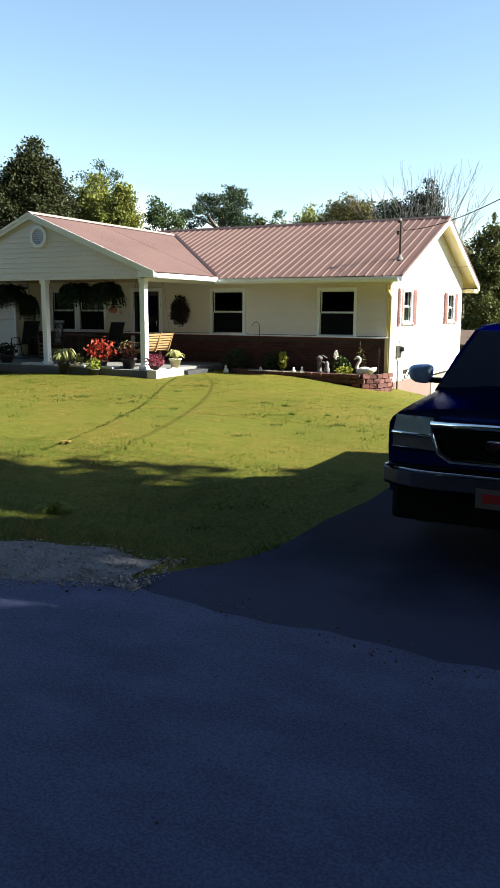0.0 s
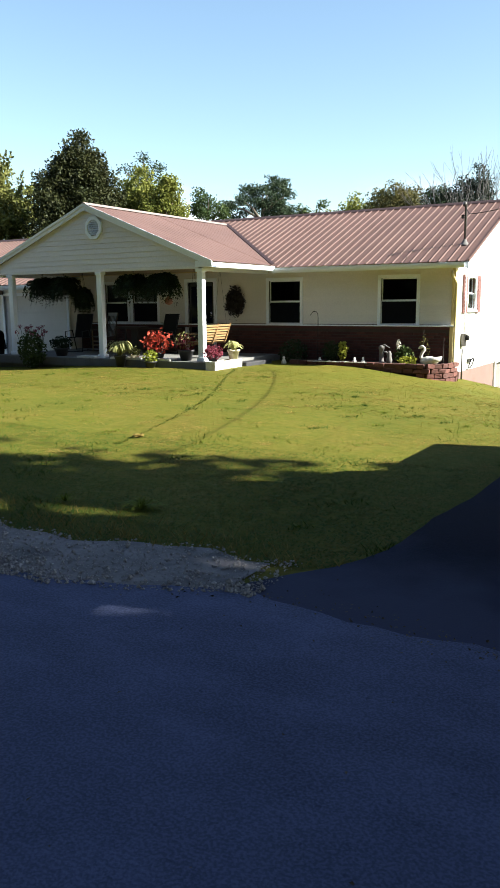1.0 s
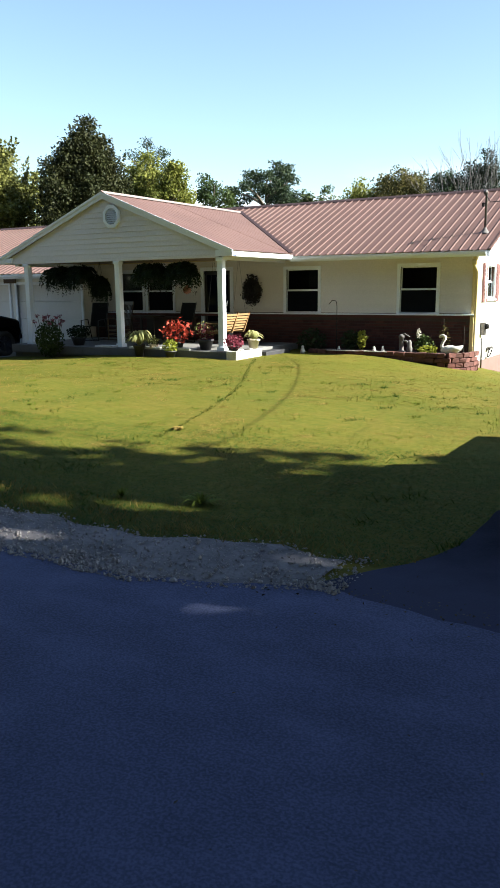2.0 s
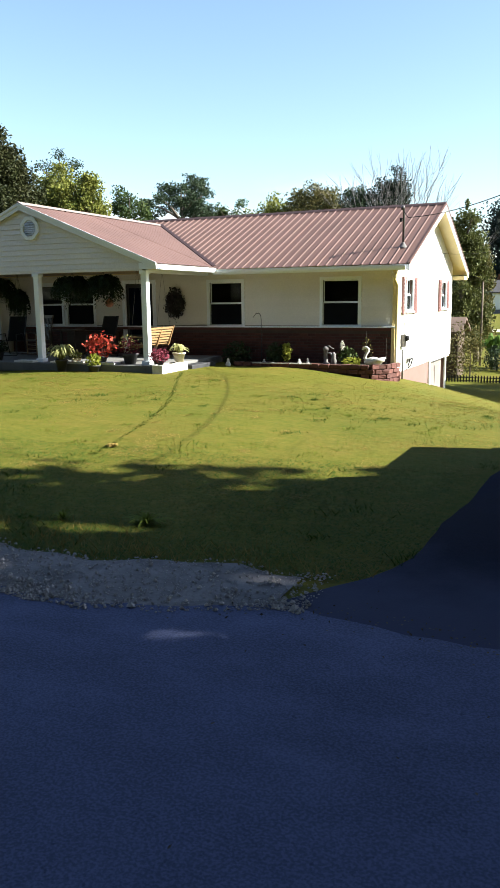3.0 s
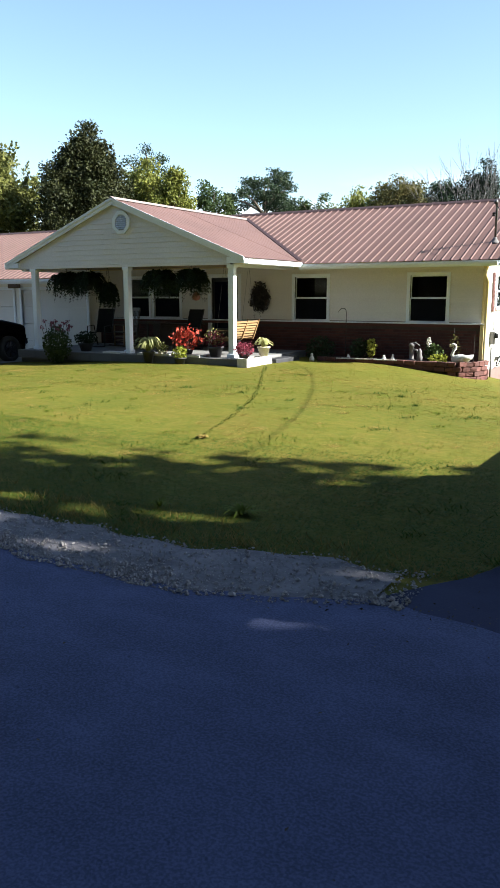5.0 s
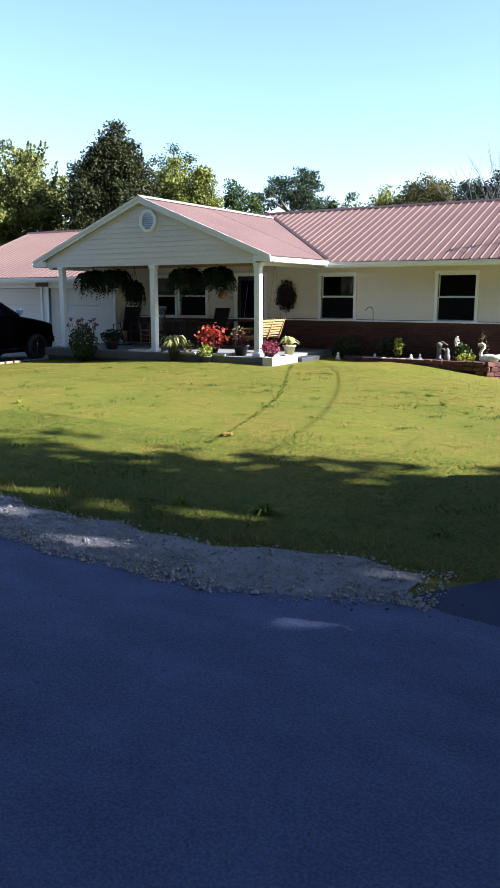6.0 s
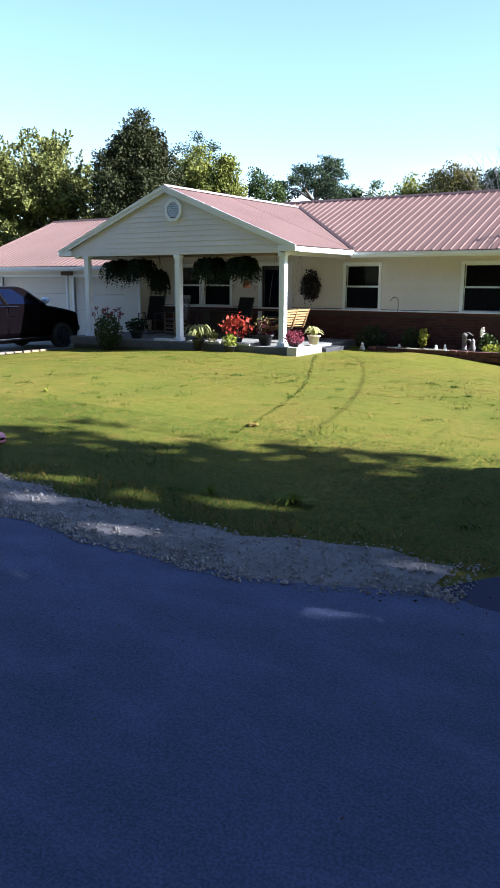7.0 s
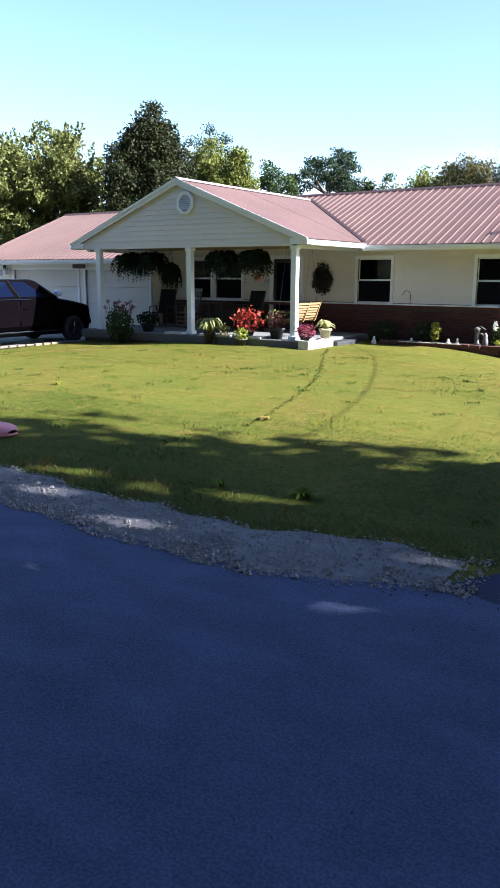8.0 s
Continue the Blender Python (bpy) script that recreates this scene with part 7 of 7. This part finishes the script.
part("board", boxed(-10.42, -9.86, GY - 0.07, GY - 0.04, 2.14, 2.28, 0.008), RUST_WOOD, ob)
part("letter_bar", boxed(-10.32, -9.96, GY - 0.075, GY - 0.07, 2.185, 2.235), DARK_WOOD, ob)

# edging along the parking pad
TAN_BRICK = surface("pale_tan_brick", (0.24, 0.18, 0.12), 0.9, 0.2, 5, 40, 0.4, each=0.2)
for k in range(18):
    t = k / 17
    x, y = -6.66 - 1.05 * t, -4.85 - 4.0 * t
    ob = thing("edging_brick", "pale brick set along the edge of the parking pad", "brick", "bricks along the pad edge", at=pose(x, y, gh(x, y) - 0.02, 0, 0, 75 + random.uniform(-5, 5)))
    part("brick_body", boxed(-0.095, 0.095, -0.05, 0.05, 0, 0.075, 0.010), TAN_BRICK, ob)

# faded pink sled lying near the road
ob = thing("plastic_sled", "faded pink plastic sled lying upside down in the grass", "sled", at=pose(1.72, -13.45, gh(1.95, -13.45), 0, 0, 8))
bm = bmesh.new()
rows = []
for k in range(9):
    x = -0.45 + 0.9 * k / 8
    e = math.sqrt(max(0.0, 1 - (abs(x) / 0.47) ** 3))
    rows.append([bm.verts.new((x, 0.26 * e * math.cos(a), 0.02 + 0.13 * e ** 0.7 * math.sin(a) ** 0.6)) for a in np.linspace(0, math.pi, 11)])
for a, b in zip(rows, rows[1:]):
    for i in range(10):
        bm.faces.new((a[i], a[i + 1], b[i + 1], b[i]))
part("shell", bm, PINK, ob, smooth=True)
part("rim", tube(bmesh.new(), [(0.45 * math.cos(a), 0.27 * math.sin(a), 0.03) for a in np.linspace(0, 2 * math.pi, 30)], 0.016, 6, False), PINK, ob)

# ---------------------------------------------------------------- cables
def slack(s):
    """The service drop: level near the mast, rising towards the pole."""
    return Vector((5.1 + s * math.cos(-0.97), 0.58 + s * math.sin(-0.97), 3.874 - 0.0907 * s + 0.0142 * s * s))


end = slack(18.6)
ob = thing("service_cable", "black overhead service cable running from the mast", "cable")
part("cable", tube(bmesh.new(), [Vector((5.1, 0.60, 4.06))] + [slack(s) for s in np.linspace(0.35, 18.6, 46)], 0.009, 5), BLACK_PLASTIC, ob)
ob = thing("telephone_cable", "thin telephone cable running from the side wall", "cable")
a = Vector((5.13, 3.0, 3.2))
part("cable", tube(bmesh.new(), [a.lerp(end - Vector((0, 0, 0.6)), t) - Vector((0, 0, 6.0 * t * (1 - t))) for t in np.linspace(0, 1, 41)], 0.004, 5), BLACK_PLASTIC, ob)
ob = thing("utility_pole", "weathered wooden utility pole", "utility pole", at=pose(end.x + 0.15, end.y, gh(end.x, end.y)))
part("pole", tube(bmesh.new(), [(0, 0, -0.5), (0, 0, 8.4)], [0.17, 0.11], 10), BARK, ob, smooth=True)
part("crossarm", boxed(-0.06, 0.06, -1.1, 1.1, 7.9, 8.04, 0.01), BARK, ob)

# ---------------------------------------------------------------- back yard and neighbours
def small_shed(x0, x1, y0, y1, base, eave, ridge, wall, roof, label, name="garden_shed"):
    """A boarded shed with a gable roof, its ridge along x."""
    ob = thing(name, label, "shed")
    part("shed_wall", boxed(x0 + 0.03, x1 - 0.03, y0 + 0.03, y1 - 0.03, base, eave), wall, ob)
    z = base + 0.05
    while z < eave - 0.02:
        for a, b, c, d in ((x0, x1, y0, y0 + 0.03), (x0, x0 + 0.03, y0 + 0.03, y1)):
            part("board", boxed(a, b, c, d, z, min(z + 0.235, eave)), wall, ob)
        z += 0.245
    for a in (x0 - 0.015, x1 - 0.08):
        part("corner_trim", boxed(a, a + 0.095, y0 - 0.02, y0 + 0.07, base, eave), RUST_WOOD, ob)
    ym = (y0 + y1) / 2
    for s in (1, -1):
        ye = y0 - 0.25 if s > 0 else y1 + 0.25
        bm = bmesh.new()
        prism(bm, [(x0 - 0.2, ye, eave - 0.02), (x1 + 0.2, ye, eave - 0.02), (x1 + 0.2, ym, ridge), (x0 - 0.2, ym, ridge)], (0, 0, 0.09))
        part("roof_slope", bm, roof, ob)
    for x in (x0, x1 - 0.04):
        bm = bmesh.new()
        prism(bm, [(x, y0, eave), (x, y1, eave), (x, ym, ridge)], (0.04, 0, 0))
        part("shed_gable", bm, wall, ob)
    return ob


small_shed(7.62, 10.8, 7.5, 10.1, -1.9, 0.72, 1.50, TAN, BROWN_ROOF, "tan lap-sided garden shed with brown shingle roof")
small_shed(2.3, 4.25, 14.0, 16.0, -1.9, 0.45, 1.0, RUST_WOOD, BROWN_ROOF, "weathered brown board shed behind the shrubs", "old_shed")
fence = thing("picket_fence", "low black picket fence across the back yard", "fence")
fy = 12.6
for x in np.arange(4.1, 7.75, 0.115):
    g = gh(x, fy)
    bm = bmesh.new()
    prism(bm, [(x - 0.03, fy, g), (x + 0.03, fy, g), (x + 0.03, fy, g + 0.22), (x, fy, g + 0.28), (x - 0.03, fy, g + 0.22)], (0, 0.02, 0))
    part("picket", bm, BLACK_IRON, fence)
for z in (0.06, 0.18):
    part("rail", tube(bmesh.new(), [(x, fy + 0.03, gh(x, fy) + z) for x in np.linspace(4.1, 7.75, 8)], 0.016, 5), BLACK_IRON, fence)
for k, (x, y, h, n) in enumerate(((5.2, 19.0, 1.75, 13), (5.75, 19.6, 1.6, 12), (4.9, 19.8, 1.5, 10), (6.15, 19.2, 1.2, 10))):
    rng = np.random.default_rng(120 + k)
    ob = thing("banana_plant", "broad-leaved banana plant with bright green leaves", "plant", "banana plants behind the fence", at=pose(x, y, gh(x, y)))
    blade_leaves("leaves", ob, rng, n + 14, 1.0, 0.13, 0.80, h * 0.55, BANANA, (0, 0, h * 0.32), 0.8)
    part("stem", tube(bmesh.new(), [(0, 0, 0), (0, 0, h * 0.5)], [0.09, 0.06], 8), LEAF_MID, ob)
rng = np.random.default_rng(130)
for x, y, r, h, leaf, label in ((5.3, 18.0, 0.55, 1.1, LEAF_DARK, "dark rounded bush below the banana plants"), (6.3, 17.6, 0.5, 0.9, LEAF_MID, "green bush behind the fence"), (4.75, 14.4, 0.65, 2.3, LEAF_BROWN, "dry olive-coloured shrub by the old shed"), (4.35, 13.6, 0.62, 2.3, LEAF_BROWN, "dry olive-coloured shrub by the old shed"), (7.1, 17.0, 0.5, 1.0, LEAF_MID, "green bush behind the fence")):
    ob = thing("bush", label, "bush", at=pose(x, y, gh(x, y)))
    foliage("leaves", ob, rng, (0, 0, h * 0.5), (r, r, h * 0.55), 1100, 0.085, leaf)
    part("stem", tube(bmesh.new(), [(0, 0, -0.05), (0, 0, h * 0.6)], [0.04, 0.015], 5), BARK, ob)
ob = thing("wooden_pole", "thin weathered pole among the trees", "pole", at=pose(4.18, 21.2, gh(4.18, 21.2)))
part("shaft", tube(bmesh.new(), [(0, 0, -0.1), (0, 0, 4.1)], [0.06, 0.045], 7), BARK, ob, smooth=True)
ob = thing("clothesline_post", "pale T-shaped clothesline post in the back yard", "post", at=pose(6.75, 15.5, gh(6.75, 15.5)))
part("upright", tube(bmesh.new(), [(0, 0, -0.1), (0, 0, 1.9)], 0.022, 8), GALV, ob)
part("crossbar", tube(bmesh.new(), [(-0.5, 0, 1.85), (0.5, 0, 1.85)], 0.02, 8), GALV, ob)

nb = thing("neighbour_house", "small white house with dark shutters and grey roof across the field", "house")
NX0, NX1, NY0, NY1, NZ = -5.6, -1.4, 100.0, 107.0, 0.1
part("wall", boxed(NX0, NX1, NY0, NY1, NZ, 2.55), WHITE_SIDING, nb)
for s in (1, -1):
    bm = bmesh.new()
    ye = NY0 - 0.4 if s > 0 else NY1 + 0.4
    prism(bm, [(NX0 - 0.3, ye, 2.48), (NX1 + 0.3, ye, 2.48), (NX1 + 0.3, 103.5, 4.25), (NX0 - 0.3, 103.5, 4.25)], (0, 0, 0.12))
    part("roof_slope", bm, GREY_ROOF, nb)
bm = bmesh.new()
prism(bm, [(NX1, NY0, 2.5), (NX1, NY1, 2.5), (NX1, 103.5, 4.22)], (0.05, 0, 0))
part("gable", bm, WHITE_SIDING, nb)
for x in (-2.75,):
    w = tagged(new("window"), "white-framed window with dark shutters")
    w.parent = nb
    part("frame", boxed(x - 0.55, x + 0.55, NY0 - 0.06, NY0, 0.85, 2.2), TRIM, w)
    part("pane", boxed(x - 0.45, x + 0.45, NY0 - 0.08, NY0 - 0.06, 0.95, 2.1), CAR_GLASS, w)
    part("mullion", boxed(x - 0.04, x + 0.04, NY0 - 0.1, NY0 - 0.08, 0.95, 2.1), TRIM, w)
    for s in (-1, 1):
        part("shutter", boxed(x + s * 0.82 - 0.25, x + s * 0.82 + 0.25, NY0 - 0.08, NY0, 0.8, 2.25), BLACK_PLASTIC, nb, "black shutter")
part("foundation", boxed(NX0 + 0.02, NX1 - 0.02, NY0 + 0.02, NY1, NZ - 1.2, NZ), STATUE_GREY, nb)
rng = np.random.default_rng(140)
ob = thing("bush", "small round dark bush by the neighbour's wall", "bush", at=pose(-2.75, 97.6, gh(-2.75, 97.6)))
foliage("leaves", ob, rng, (0, 0, 0.6), (0.9, 0.8, 0.8), 300, 0.3, LEAF_DARK)
tree("rust-brown tree behind the neighbour's house", -4.65, 118.0, 6.82 - gh(-4.65, 118.0), 2.9, 0.8, LEAF_RUST, 141, 110, 60, 0.42, 0.5, 0.1)
ob = thing("white_trailer", "low white utility trailer parked on the far grass", "trailer", at=pose(4.15, 47.0, gh(4.15, 47)))
part("trailer_box", boxed(-0.65, 1.0, -0.7, 0.7, 0.42, 1.35, 0.04), TRIM, ob)
part("trailer_rail", boxed(-0.67, 1.02, -0.72, 0.72, 0.9, 0.96), GALV, ob)
for s in (-0.6, 0.6):
    part("wheel", tube(bmesh.new(), [(0.2, s - 0.09, 0.3), (0.2, s + 0.09, 0.3)], 0.3, 14), RUBBER, ob)
part("tow_bar", tube(bmesh.new(), [(-0.65, 0, 0.5), (-1.5, 0, 0.42)], 0.05, 6), BLACK_IRON, ob)
fx = np.linspace(-40, 60, 60)
tagged(strip("far_path", fx, fx * 0 + 48.6, fx * 0 + 51.4, 0.03, PATH_PALE, 3), "pale concrete lane across the far field", "road", kind="structure")


# ---------------------------------------------------------------- weeds and tufts in the lawn
def weed(name, label, x, y, n, spread, rise, width, leaf, seed):
    rng = np.random.default_rng(seed)
    ob = thing(name, label, "weed", at=pose(x, y, gh(x, y)))
    blade_leaves("leaves", ob, rng, n, 1.0, width, spread, rise, leaf, (0, 0, 0), 0.8)


weed("grass_tuft", "bright green grass tuft standing above the mown lawn", 6.35, -13.62, 80, 0.22, 0.07, 0.009, GREEN_TUFT, 201)
weed("grass_tuft", "bright green grass tuft standing above the mown lawn", 5.55, -13.75, 40, 0.12, 0.07, 0.008, GREEN_TUFT, 202)
weed("lawn_weed", "small pale leafy weed in the lawn", -0.39, -10.40, 14, 0.07, 0.08, 0.025, LIME_LEAF, 203)
weed("lawn_weed", "flat yellowing weed beside the dark grass line", 4.22, -11.0, 22, 0.11, 0.04, 0.035, STRAW, 204)
